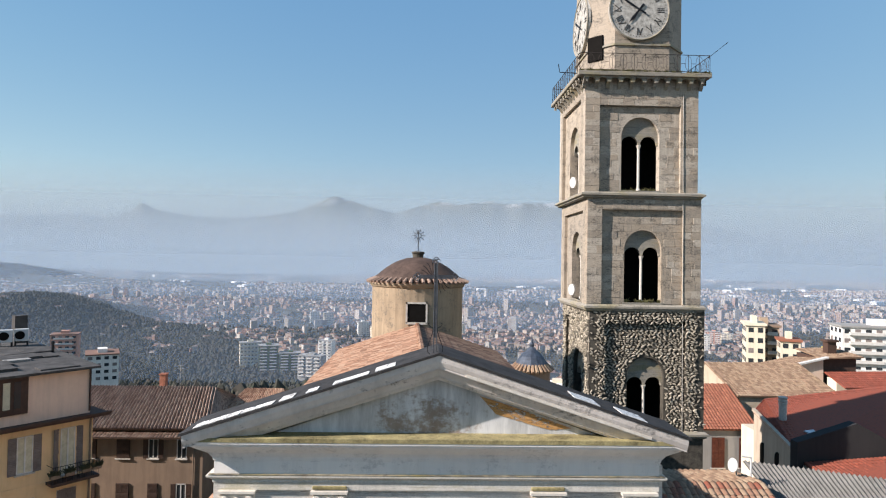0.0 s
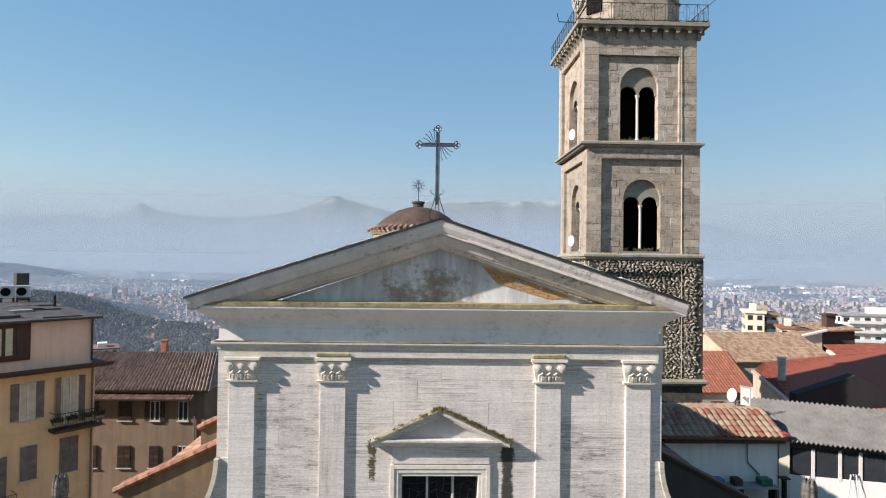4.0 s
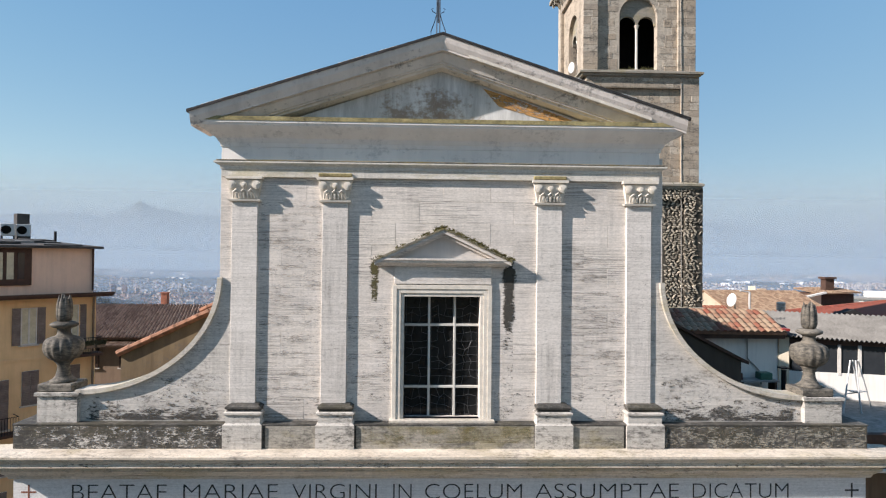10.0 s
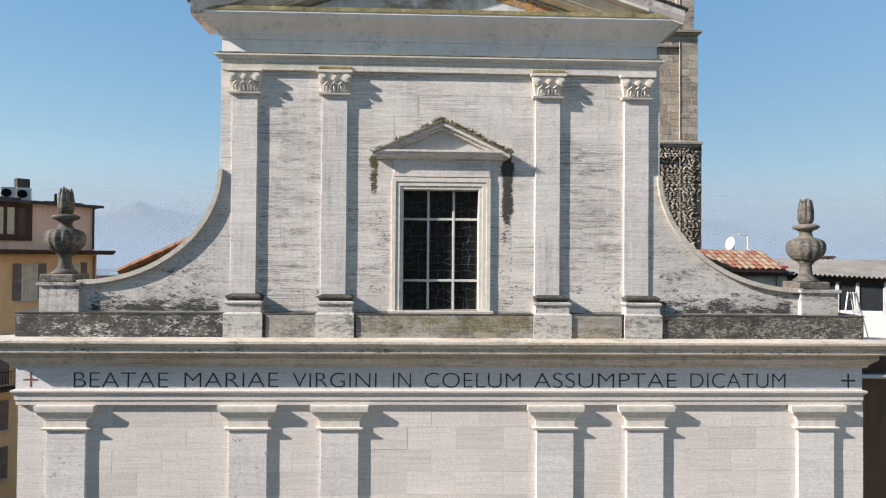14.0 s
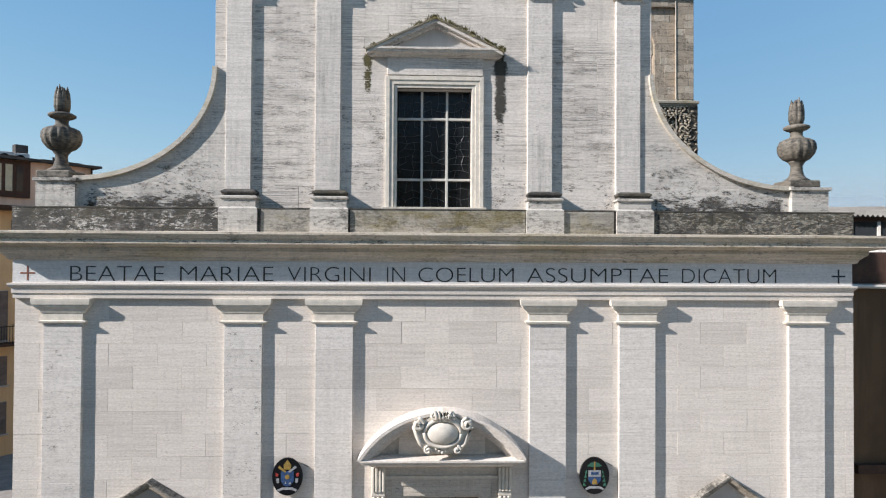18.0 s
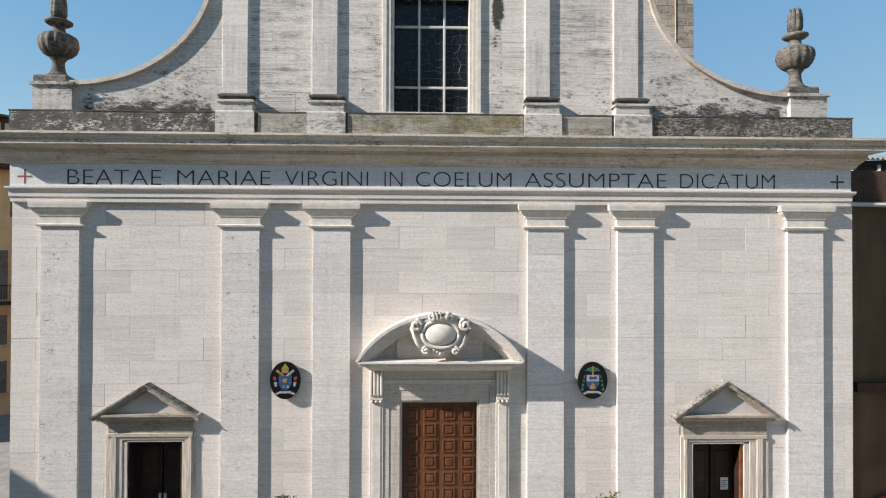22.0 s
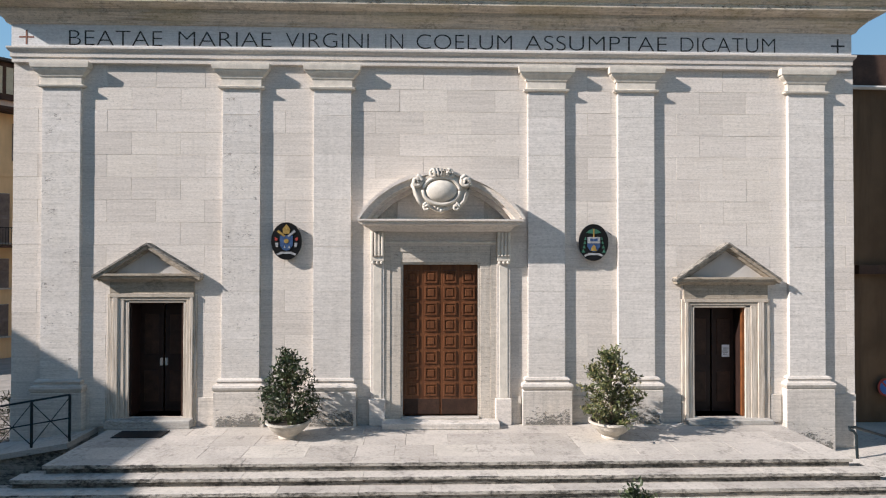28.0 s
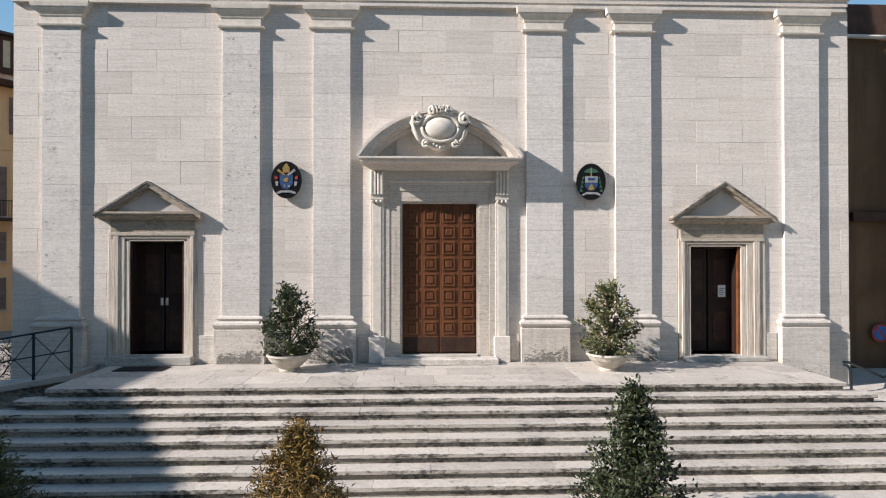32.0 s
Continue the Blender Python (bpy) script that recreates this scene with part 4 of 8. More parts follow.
C1, C2, C3 = 13.0, 12.78, 12.56
storey(11.5, 19.15, C1, 3.55, 0.0, 1.14, 14.95, 14.35, 12.0, rubble=True)
storey(19.3, 25.9, C2, 3.53, 0.0, 1.16, 22.75, 22.35, 19.45)
storey(26.1, 33.0, C3, 3.52, 0.0, 1.19, 29.72, 29.25, 26.35)
bm = boxed(C1 - 3.55, C1 + 3.55, TY, TY + 7.1, -4.0, 11.5)
part("tower_base", bm, RUBBLE_BACK, tower)
# near-black boxes added inside so the tower openings look dark
for z0, z1 in ((11.7, 18.9), (19.4, 25.7), (26.3, 32.4)):
    part("stair_core", boxed(C2 - 2.3, C2 + 2.9, TY + 3.0, TY + 4.4, z0, z1), DARK, tower, "near-black box added to darken the tower openings")
tower_cornice(19.1, C2 + 0.05, 3.55, 0.2)
tower_cornice(26.0, C3 + 0.08, 3.54, 0.3)
tower_cornice(11.4, C1, 3.57, 0.25)


# ---- window and doors of the church ----
def tri_pediment(parent, x0, x1, zb, apex, yb, proud, mat, field, edge):
    """A small triangular gable: level cornice, two sloping cornices, recessed field."""
    cx, half = (x0 + x1) / 2, (x1 - x0) / 2
    bm = bmesh.new()
    moulding(bm, x0 + 0.10, x1 - 0.10, [(proud - 0.20, zb - 0.14), (proud - 0.16, zb - 0.10), (proud - 0.06, zb - 0.06), (proud - 0.05, zb - 0.01), (proud - 0.02, zb), (proud - 0.02, zb + 0.05)], 0.1, 0.3)
    part("level_cornice", at_y(bm, yb), mat, parent)
    k = (apex - zb) / half
    for s in (-1, 1):
        for d0, d1, p, r, mt in ((0.0, 0.05, proud, 0.0, edge), (0.05, 0.13, proud - 0.03, -0.03, mat), (0.13, 0.20, proud - 0.12, -0.10, mat)):
            bm = bmesh.new()
            xt = cx + s * (half + r)
            zt = apex - k * (half + r)
            prism(bm, [(cx, apex - d0), (xt, zt - d0), (xt, zt - d1), (cx, apex - d1)], yb - p, yb + 0.06, lambda u, v, w: (u, w, v))
            part("sloping_cornice", bm, mt, parent)
    bm = bmesh.new()
    prism(bm, [(cx, apex - 0.18), (cx - half + 0.3, zb + 0.02), (cx + half - 0.3, zb + 0.02)], yb - 0.07, yb + 0.06, lambda u, v, w: (u, w, v))
    part("gable_field", bm, field, parent)


def stepped_frame(parent, hole, widths, proud, yb, mat, foot, name="jamb"):
    """Moulded stone surround: bands that step back towards the opening."""
    x0, x1, z0, z1 = hole
    inner = 0.0
    for w, p in zip(widths, proud):
        a0, a1, zt = x0 - inner, x1 + inner, z1 + inner
        part(name, soft_box(a0 - w, a0, yb - p, yb + 0.1, foot, zt + w, 0.006), mat, parent)
        part(name, soft_box(a1, a1 + w, yb - p, yb + 0.1, foot, zt + w, 0.006), mat, parent)
        part("lintel", soft_box(a0, a1, yb - p, yb + 0.1, zt, zt + w, 0.006), mat, parent)
        inner += w


MOSSY = travertine("mossy_edge_stone", (0.30, 0.27, 0.19), (0.16, 0.145, 0.10), stain=0.7, stain_at=0.52, streak=0.3, lichen=0.8)
win = thing("window_1", "tall leaded church window under a mossy stone gable", "window", kind="structure")
hole = (-1.12, 0.70, 10.66, 13.60)
stepped_frame(win, hole, (0.08, 0.10, 0.10), (0.02, 0.045, 0.065), 0.2, CARVED, 10.66)
part("reveal", boxed(-1.17, -1.12, 0.2, 0.75, 10.66, 13.6), CARVED, win)
part("reveal", boxed(0.70, 0.75, 0.2, 0.75, 10.66, 13.6), CARVED, win)
part("window_frieze", soft_box(-1.36, 0.96, 0.135, 0.3, 13.90, 14.36, 0.008), STONE_UP, win)
tri_pediment(win, -1.86, 1.44, 14.47, 15.25, 0.2, 0.30, STONE_UP, GABLEFIELD, MOSSY)
part("window_sill", soft_box(-1.45, 1.05, -0.02, 0.4, 10.60, 10.69, 0.01), STONE_MOULD, win)
part("glass", boxed(-1.12, 0.70, 0.52, 0.54, 10.66, 13.6), GLASSDARK, win, "dark leaded glass")
for x in (-0.52, 0.10):
    part("glazing_bar", soft_box(x - 0.028, x + 0.028, 0.44, 0.52, 10.69, 13.6, 0.006), WHITEMETAL, win)
for z in (11.40, 12.90):
    part("glazing_bar", soft_box(-1.12, 0.70, 0.445, 0.515, z - 0.028, z + 0.028, 0.006), WHITEMETAL, win)
rnd = random.Random(21)
for cx in (-0.82, -0.21, 0.40):
    for z0, z1 in ((10.72, 11.36), (11.44, 12.86), (12.94, 13.56)):
        bm = bmesh.new()
        nx, nz = 3, max(3, int((z1 - z0) / 0.17))
        w = 0.26
        g = [[(cx + w * (2 * (i + (rnd.uniform(-0.3, 0.3) if 0 < i < nx else 0)) / nx - 1), z0 + (z1 - z0) * (j + (rnd.uniform(-0.35, 0.35) if 0 < j < nz else 0)) / nz) for i in range(nx + 1)] for j in range(nz + 1)]
        for j in range(nz + 1):
            for i in range(nx + 1):
                if i < nx and rnd.random() < 0.8:
                    tube(bm, [(g[j][i][0], 0.515, g[j][i][1]), (g[j][i + 1][0], 0.515, g[j][i + 1][1])], 0.005, 4)
                if j < nz and rnd.random() < 0.8:
                    tube(bm, [(g[j][i][0], 0.515, g[j][i][1]), (g[j + 1][i][0], 0.515, g[j + 1][i][1])], 0.005, 4)
        part("lead_cames", bm, LEAD, win)
# unseen near-black sheet painted as the dark room behind the glass
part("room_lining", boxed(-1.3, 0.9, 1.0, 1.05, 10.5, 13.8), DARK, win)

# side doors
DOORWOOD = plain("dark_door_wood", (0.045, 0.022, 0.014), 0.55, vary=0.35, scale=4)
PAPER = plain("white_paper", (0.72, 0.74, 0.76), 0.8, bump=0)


DARKWOOD = plain("near_black_lobby_wood", (0.026, 0.013, 0.010), 0.55, vary=0.3, scale=4)
WARMWOOD = plain("warm_door_wood", (0.17, 0.06, 0.02), 0.5, vary=0.3, scale=5)
WORN = plain("worn_letter_stone", (0.30, 0.265, 0.22), 0.9, bump=0)


THRESH = travertine("worn_grey_threshold", (0.44, 0.42, 0.385), (0.30, 0.285, 0.26), stain=0.5, stain_at=0.56, streak=0.0)
GRAINED = Nodes("vertically_worn_jamb", 0.8)
_g = GRAINED.noise(1.0, GRAINED.place((75, 75, 1.1)), 8, 0.75)
_w = GRAINED.noise(1.2, GRAINED.place((2, 2, 0.6)), 6, 0.7)
_c = GRAINED.ramp(_g, (0.38, (0.24, 0.19, 0.14)), (0.5, (0.54, 0.475, 0.395)), (0.62, (0.68, 0.62, 0.54)))
GRAINED.bump(_g, 0.4, 0.01)
GRAINED = GRAINED.done(GRAINED.mix(GRAINED.ramp(_w, (0.5, 0.0), (0.68, 0.6)), _c, (0.24, 0.20, 0.155)))
STONE_GABLE = travertine("weathered_gable_stone", (0.46, 0.395, 0.31), (0.27, 0.225, 0.17), stain=0.55, stain_at=0.56, streak=0.5, pits=0.6)


JAMB_LINTEL = travertine("stained_lintel_stone", (0.56, 0.49, 0.40), (0.36, 0.305, 0.24), stain=0.4, stain_at=0.58, streak=0.4, pits=0.6)


def side_door(name, hole, outer, ped, mirror):
    d = thing(name, "side church door standing open in a moulded travertine frame", "door", kind="structure")
    x0, x1, z0, z1 = hole
    wl, wr = x0 - outer[0], outer[1] - x1
    foot = 0.0
    for side, w in ((-1, wl), (1, wr)):
        e = x0 if side < 0 else x1
        for f0, f1, p in ((0.0, 0.22, 0.03), (0.22, 0.5, 0.045), (0.5, 0.75, 0.07), (0.75, 1.0, 0.04)):
            a, b = sorted((e + side * w * f0, e + side * w * f1))
            part("jamb", soft_box(a, b, -p, 0.1, foot, z1 + 0.20 * f1, 0.008), GRAINED, d)
    for f0, f1, p in ((0.0, 0.06, 0.03), (0.06, 0.13, 0.05), (0.13, 0.22, 0.075)):
        part("lintel", soft_box(outer[0] + 0.05, outer[1] - 0.05, -p, 0.1, z1 + f0, z1 + f1, 0.008), JAMB_LINTEL, d)
    part("door_frieze", soft_box(outer[0] + 0.05, outer[1] - 0.05, -0.05, 0.1, z1 + 0.22, ped[2] - 0.1, 0.008), STONE_GABLE, d)
    # worn letters on the frieze, past reading
    for k in range(5):
        x = (x0 + x1) / 2 - 0.30 + 0.13 * k
        part("worn_lettering", boxed(x, x + (0.014 if k % 2 else 0.022), -0.053, -0.04, z1 + 0.30, ped[2] - 0.24), WORN, d)
    tri_pediment(d, ped[0], ped[1], ped[2], ped[3], 0.0, 0.27, STONE_GABLE, GABLEFIELD, STONE_RISER)
    part("threshold", soft_box(outer[0] + 0.05, outer[1] - 0.05, -0.30, 0.9, 0.0, z0 - 0.03, 0.012), THRESH, d)
    part("threshold", soft_box(x0 - 0.02, x1 + 0.02, 0.0, 0.95, z0 - 0.06, z0, 0.01), STONE_STEP, d)
    # added dark box closing the unseen space behind the door
    bm = bmesh.new()
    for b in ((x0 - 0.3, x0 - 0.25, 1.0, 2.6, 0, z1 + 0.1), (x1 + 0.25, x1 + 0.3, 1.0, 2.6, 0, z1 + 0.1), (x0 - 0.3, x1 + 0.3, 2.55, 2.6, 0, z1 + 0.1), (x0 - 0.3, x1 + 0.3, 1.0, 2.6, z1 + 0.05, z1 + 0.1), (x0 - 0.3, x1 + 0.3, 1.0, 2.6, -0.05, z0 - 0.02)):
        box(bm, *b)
    part("lobby", bm, DARKWOOD, d, "dark box added behind the door")
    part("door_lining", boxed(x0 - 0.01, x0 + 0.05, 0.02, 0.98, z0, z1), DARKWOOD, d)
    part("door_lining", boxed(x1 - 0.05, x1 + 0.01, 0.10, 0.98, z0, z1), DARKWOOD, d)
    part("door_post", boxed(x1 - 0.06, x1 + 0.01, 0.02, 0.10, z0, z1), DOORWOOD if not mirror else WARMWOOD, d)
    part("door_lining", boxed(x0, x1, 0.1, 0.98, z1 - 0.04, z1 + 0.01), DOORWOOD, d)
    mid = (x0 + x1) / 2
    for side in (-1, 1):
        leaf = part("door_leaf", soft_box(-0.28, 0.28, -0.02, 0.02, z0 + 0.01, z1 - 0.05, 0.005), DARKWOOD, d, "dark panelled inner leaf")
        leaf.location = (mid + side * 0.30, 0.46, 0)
        if not mirror:
            part("handle", boxed(-0.24 * side - 0.03, -0.24 * side + 0.03, -0.05, -0.02, z0 + 1.12, z0 + 1.30), MARBLE, leaf, "pale push plate")
        for a, b in ((z0 + 0.25, z0 + 1.0), (z0 + 1.4, z1 - 0.3)):
            part("leaf_panel", soft_box(-0.17, 0.17, -0.035, -0.015, a, b, 0.012), DOORWOOD, leaf)
    return d


dl = side_door("door_1", DOOR_L, (-7.78, -5.72), (-8.04, -5.56, 3.52, 4.28), False)
dr = side_door("door_2", DOOR_R, (5.79, 7.94), (5.57, 8.12, 3.44, 4.32), True)
notice = tagged(new("notice", finish("notice", boxed(6.97, 7.16, 0.39, 0.394, 1.50, 1.80), PAPER)), "white paper notice on the dark inner door", "notice")
for k in range(4):
    part("print_line", boxed(7.00, 7.13 - 0.03 * (k % 2), 0.387, 0.39, 1.71 - 0.05 * k, 1.725 - 0.05 * k), INK, notice)
mat_ob = tagged(new("door_mat", finish("door_mat", soft_box(-7.22, -6.15, -0.98, -0.46, 0.0, 0.02, 0.005), plain("black_rubber", (0.012, 0.012, 0.013), 0.7, vary=0.2, scale=20))), "black rubber door mat before the side door", "door mat")

# main portal
door = thing("door_3", "tall panelled wooden double door in a carved stone portal", "door", kind="structure")
WOOD = Nodes("varnished_door_wood", 0.38)
_g = WOOD.noise(1.0, WOOD.place((18, 18, 1.2), own=True), 6, 0.65)
_w = WOOD.noise(0.8, WOOD.place(), 4, 0.6)
_c = WOOD.ramp(_g, (0.3, (0.070, 0.026, 0.012)), (0.7, (0.185, 0.072, 0.030)))
WOOD.bump(_g, 0.15, 0.004)
WOOD = WOOD.done(WOOD.mix(WOOD.ramp(_w, (0.4, 0.0), (0.7, 0.4)), _c, (0.05, 0.02, 0.01)))
for s in (-1, 1):
    a, b = (-0.89, -0.004) if s < 0 else (0.004, 0.89)
    leaf = part("door_leaf", soft_box(a, b, 0.20, 0.27, 0.20, 3.78, 0.006), WOOD, door)
    leaf.location = (0, -0.12, 0)
    part("kick_plate", soft_box(a + 0.03, b - 0.02, 0.19, 0.21, 0.22, 0.58, 0.004), DOORWOOD, leaf, "dark scuffed kick board")
    w = (b - a) / 2
    for col in range(2):
        for r in range(8):
            cx = a + w * (col + 0.5)
            cz = 0.80 + 0.384 * r
            pan = part("panel", bmesh.new(), WOOD, leaf)
            bm = bmesh.new()
            rows = []
            for e, y in ((0.155, 0.201), (0.150, 0.178), (0.118, 0.176), (0.108, 0.197), (0.086, 0.195), (0.070, 0.172)):
                rows.append([bm.verts.new((cx + sx * e, y, cz + sz * e)) for sx, sz in ((-1, -1), (1, -1), (1, 1), (-1, 1))])
            for p, q in zip(rows, rows[1:]):
                for i in range(4):
                    bm.faces.new((p[i], p[(i + 1) % 4], q[(i + 1) % 4], q[i]))
            bm.faces.new(rows[-1])
            me = pan.data
            bmesh.ops.recalc_face_normals(bm, faces=bm.faces[:])
            bm.to_mesh(me)
            bm.free()
part("door_lining", boxed(-0.95, 0.95, 0.155, 0.95, 0.15, 3.9), DOORWOOD, door)
JAMBSTONE = travertine("stained_portal_marble", (0.62, 0.56, 0.48), (0.45, 0.395, 0.33), stain=0.45, stain_at=0.60, streak=0.6, pits=0.7)
hole = (-0.89, 0.89, 0.0, 3.78)
stepped_frame(door, hole, (0.05, 0.25, 0.14), (0.03, 0.06, 0.075), 0.0, JAMBSTONE, 0.0)
for s in (-1, 1):
    cx = s * 1.49
    part("jamb_pilaster", soft_box(cx - 0.16, cx + 0.16, -0.095, 0.06, 0.6, 3.86, 0.008), STONE, door)
    part("jamb_pilaster", soft_box(cx - 0.10, cx + 0.10, -0.108, 0.0, 0.62, 3.75, 0.006), CARVED, door)
    part("jamb_block", soft_box(cx - 0.19, cx + 0.19, -0.15, 0.06, 0.0, 0.62, 0.012), STONE, door)
    con = part("console", soft_box(cx - 0.16, cx + 0.16, -0.16, 0.06, 3.86, 4.58, 0.01), CARVED, door, "fluted stone console")
    for k in range(4):
        x = cx - 0.12 + 0.08 * k
        part("flute", soft_box(x - 0.028, x + 0.028, -0.20, -0.14, 3.98, 4.55, 0.012), CARVED, con)
    bm = bmesh.new()
    for k in range(3):
        lathe(bm, [(0.03, 0), (0.045, 0.03), (0.03, 0.06)], (cx - 0.1 + 0.1 * k, -0.13, 3.80), 8)
    part("drop", bm, CARVED, con)
part("portal_frieze", soft_box(-1.33, 1.33, -0.08, 0.06, 4.22, 4.60, 0.01), STONE, door)
part("portal_fillet", soft_box(-1.33, 1.33, -0.13, 0.06, 4.28, 4.33, 0.008), CARVED, door)
bm = bmesh.new()
moulding(bm, -1.45, 1.45, [(0.20, 4.56), (0.24, 4.58), (0.34, 4.65), (0.36, 4.68), (0.50, 4.71), (0.54, 4.72), (0.54, 4.77), (0.60, 4.79), (0.60, 4.83), (0.3, 4.85)], 0.06, 0.75)
part("portal_cornice", bm, STONE, door)
half, rise = 1.95, 1.10
R = (half ** 2 + rise ** 2) / (2 * rise)


def arc_band(r0, r1, zc, y0, y1, cut):
    a1 = math.acos(min(1, (zc_base - zc) / ((r0 + r1) / 2)))
    n = 28
    outer, inner = [], []
    for i in range(n + 1):
        a = -a1 + 2 * a1 * i / n
        outer.append((r1 * math.sin(a), zc + r1 * math.cos(a)))
        inner.append((r0 * math.sin(a), zc + r0 * math.cos(a)))
    bm = bmesh.new()
    pts = [bm.verts.new((u, y, v)) for y in (y0, y1) for u, v in outer + inner]
    m = n + 1
    for i in range(n):
        for q in ((i, i + 1, 2 * m + i + 1, 2 * m + i), (m + i + 1, m + i, 3 * m + i, 3 * m + i + 1), (i, m + i, m + i + 1, i + 1), (2 * m + i, 2 * m + i + 1, 3 * m + i + 1, 3 * m + i)):
            bm.faces.new([pts[j] for j in q])
    for i in (0, n):
        bm.faces.new([pts[j] for j in (i, m + i, 3 * m + i, 2 * m + i)])
    return bm


zc_base = 4.83
zc = 4.83 + rise - R
for r0, r1, y in ((R - 0.07, R, -0.60), (R - 0.20, R - 0.07, -0.54), (R - 0.26, R - 0.20, -0.44), (R - 0.36, R - 0.26, -0.28)):
    part("segmental_cornice", arc_band(r0, r1, zc, y, 0.05, 0), STONE, door)
fill = [(-1.5, 4.84)] + [((R - 0.3) * math.sin(a), zc + (R - 0.3) * math.cos(a)) for a in [(-0.62 + 1.24 * i / 20) for i in range(21)]] + [(1.5, 4.84)]
bm = bmesh.new()
prism(bm, fill, -0.14, 0.05, lambda u, v, w: (u, w, v))
part("pediment_field", bm, MARBLE, door)
part("field_slab", soft_box(-1.02, 1.02, -0.20, -0.10, 4.85, 5.45, 0.01), STONE, door, "plain slab behind the cartouche")
# cartouche with scrolls
bm = bmesh.new()
prism(bm, [(0.62 * math.cos(a) * (1 + 0.08 * math.cos(4 * a)), 5.47 + 0.43 * math.sin(a) * (1 + 0.10 * math.cos(4 * a))) for a in [2 * math.pi * i / 32 for i in range(32)]], -0.60, -0.12, lambda u, v, w: (u, w, v))
cart = part("cartouche", bm, CARVED, door, "carved cartouche with a smooth oval shield and scrolls")
bm = bmesh.new()
bmesh.ops.create_uvsphere(bm, u_segments=24, v_segments=14, radius=1.0)
bmesh.ops.transform(bm, verts=bm.verts[:], matrix=Matrix.Translation((0, -0.58, 5.47)) @ Matrix.Diagonal((0.38, 0.17, 0.27, 1)))
part("shield", bm, CARVED, cart, smooth=True)
bm = bmesh.new()
tube(bm, [(0.42 * math.cos(a), -0.63, 5.47 + 0.31 * math.sin(a)) for a in [2 * math.pi * i / 28 for i in range(29)]], 0.045, 8)
part("shield_rim", bm, CARVED, cart, smooth=True)


def scroll(cx, cz, r, turns, side, y=-0.64, thick=0.05):
    pts = []
    for i in range(26):
        f = i / 25
        a = side * (math.pi * 2 * turns * f) + math.pi / 2
        rr = r * (1 - 0.82 * f)
        pts.append((cx + rr * math.cos(a), y - 0.03 * f, cz + rr * math.sin(a)))
    bm = bmesh.new()
    tube(bm, pts, thick, 7)
    return bm


for s in (-1, 1):
    part("scroll", scroll(s * 0.56, 5.68, 0.13, 1.4, s), CARVED, cart, smooth=True)
    part("scroll", scroll(s * 0.33, 5.10, 0.09, 1.2, -s, thick=0.035), CARVED, cart, smooth=True)
    part("scroll", scroll(s * 0.17, 5.86, 0.10, 1.2, -s, thick=0.04), CARVED, cart, smooth=True)
    bm = bmesh.new()
    tube(bm, [(s * 0.60, -0.62, 5.78), (s * 0.66, -0.62, 5.60), (s * 0.58, -0.62, 5.40), (s * 0.52, -0.6, 5.25), (s * 0.40, -0.6, 5.12)], 0.05, 8)
    part("scroll_stem", bm, CARVED, cart, smooth=True)
for k in range(5):
    a = (k - 2) * 0.3
    part("shell_rib", tubed([(0.0 + 0.05 * (k - 2), -0.6, 5.76), (0.075 * (k - 2), -0.70, 5.84), (0.085 * (k - 2), -0.66, 5.98)], 0.04, 6), CARVED, cart, smooth=True)
bm = bmesh.new()
for k in range(5):
    lathe(bm, [(0.01, 0), (0.045, 0.02), (0.05, 0.06), (0.03, 0.1)], (-0.14 + 0.07 * k, -0.58, 4.98 + 0.04 * abs(k - 2)), 8)
part("drop_ornament", bm, CARVED, cart, smooth=True)
part("threshold", soft_box(-1.36, 1.36, -0.5, 0.3, 0.0, 0.14, 0.012), STONE_BASE, door)
part("threshold", soft_box(-0.92, 0.92, -0.16, 0.3, 0.13, 0.19, 0.012), STONE_STEP, door)

# painted shields on the wall
BLUE = plain("enamel_blue", (0.03, 0.14, 0.42), 0.4, vary=0.1)
BLACK = plain("black_enamel", (0.008, 0.008, 0.009), 0.35, bump=0)
GREENP = plain("painted_green", (0.04, 0.13, 0.09), 0.5, bump=0)
RED = plain("painted_red", (0.35, 0.05, 0.04), 0.5, bump=0)


def disc_points(cx, cz, a, b, n=28):
    return [(cx + a * math.cos(2 * math.pi * i / n), cz + b * math.sin(2 * math.pi * i / n)) for i in range(n)]


def flat(points, y0, y1):
    bm = bmesh.new()
    prism(bm, points, y0, y1, lambda u, v, w: (u, w, v))
    return bm


CREST_WHITE = plain("dull_white_enamel", (0.30, 0.31, 0.32), 0.5, vary=0.3, scale=14, bump=0)
CREST_GOLD = plain("dull_gold_enamel", (0.30, 0.20, 0.055), 0.5, vary=0.3, scale=14, bump=0)
CREST_BLUE = plain("deep_blue_enamel", (0.035, 0.075, 0.17), 0.5, vary=0.3, scale=14, bump=0)


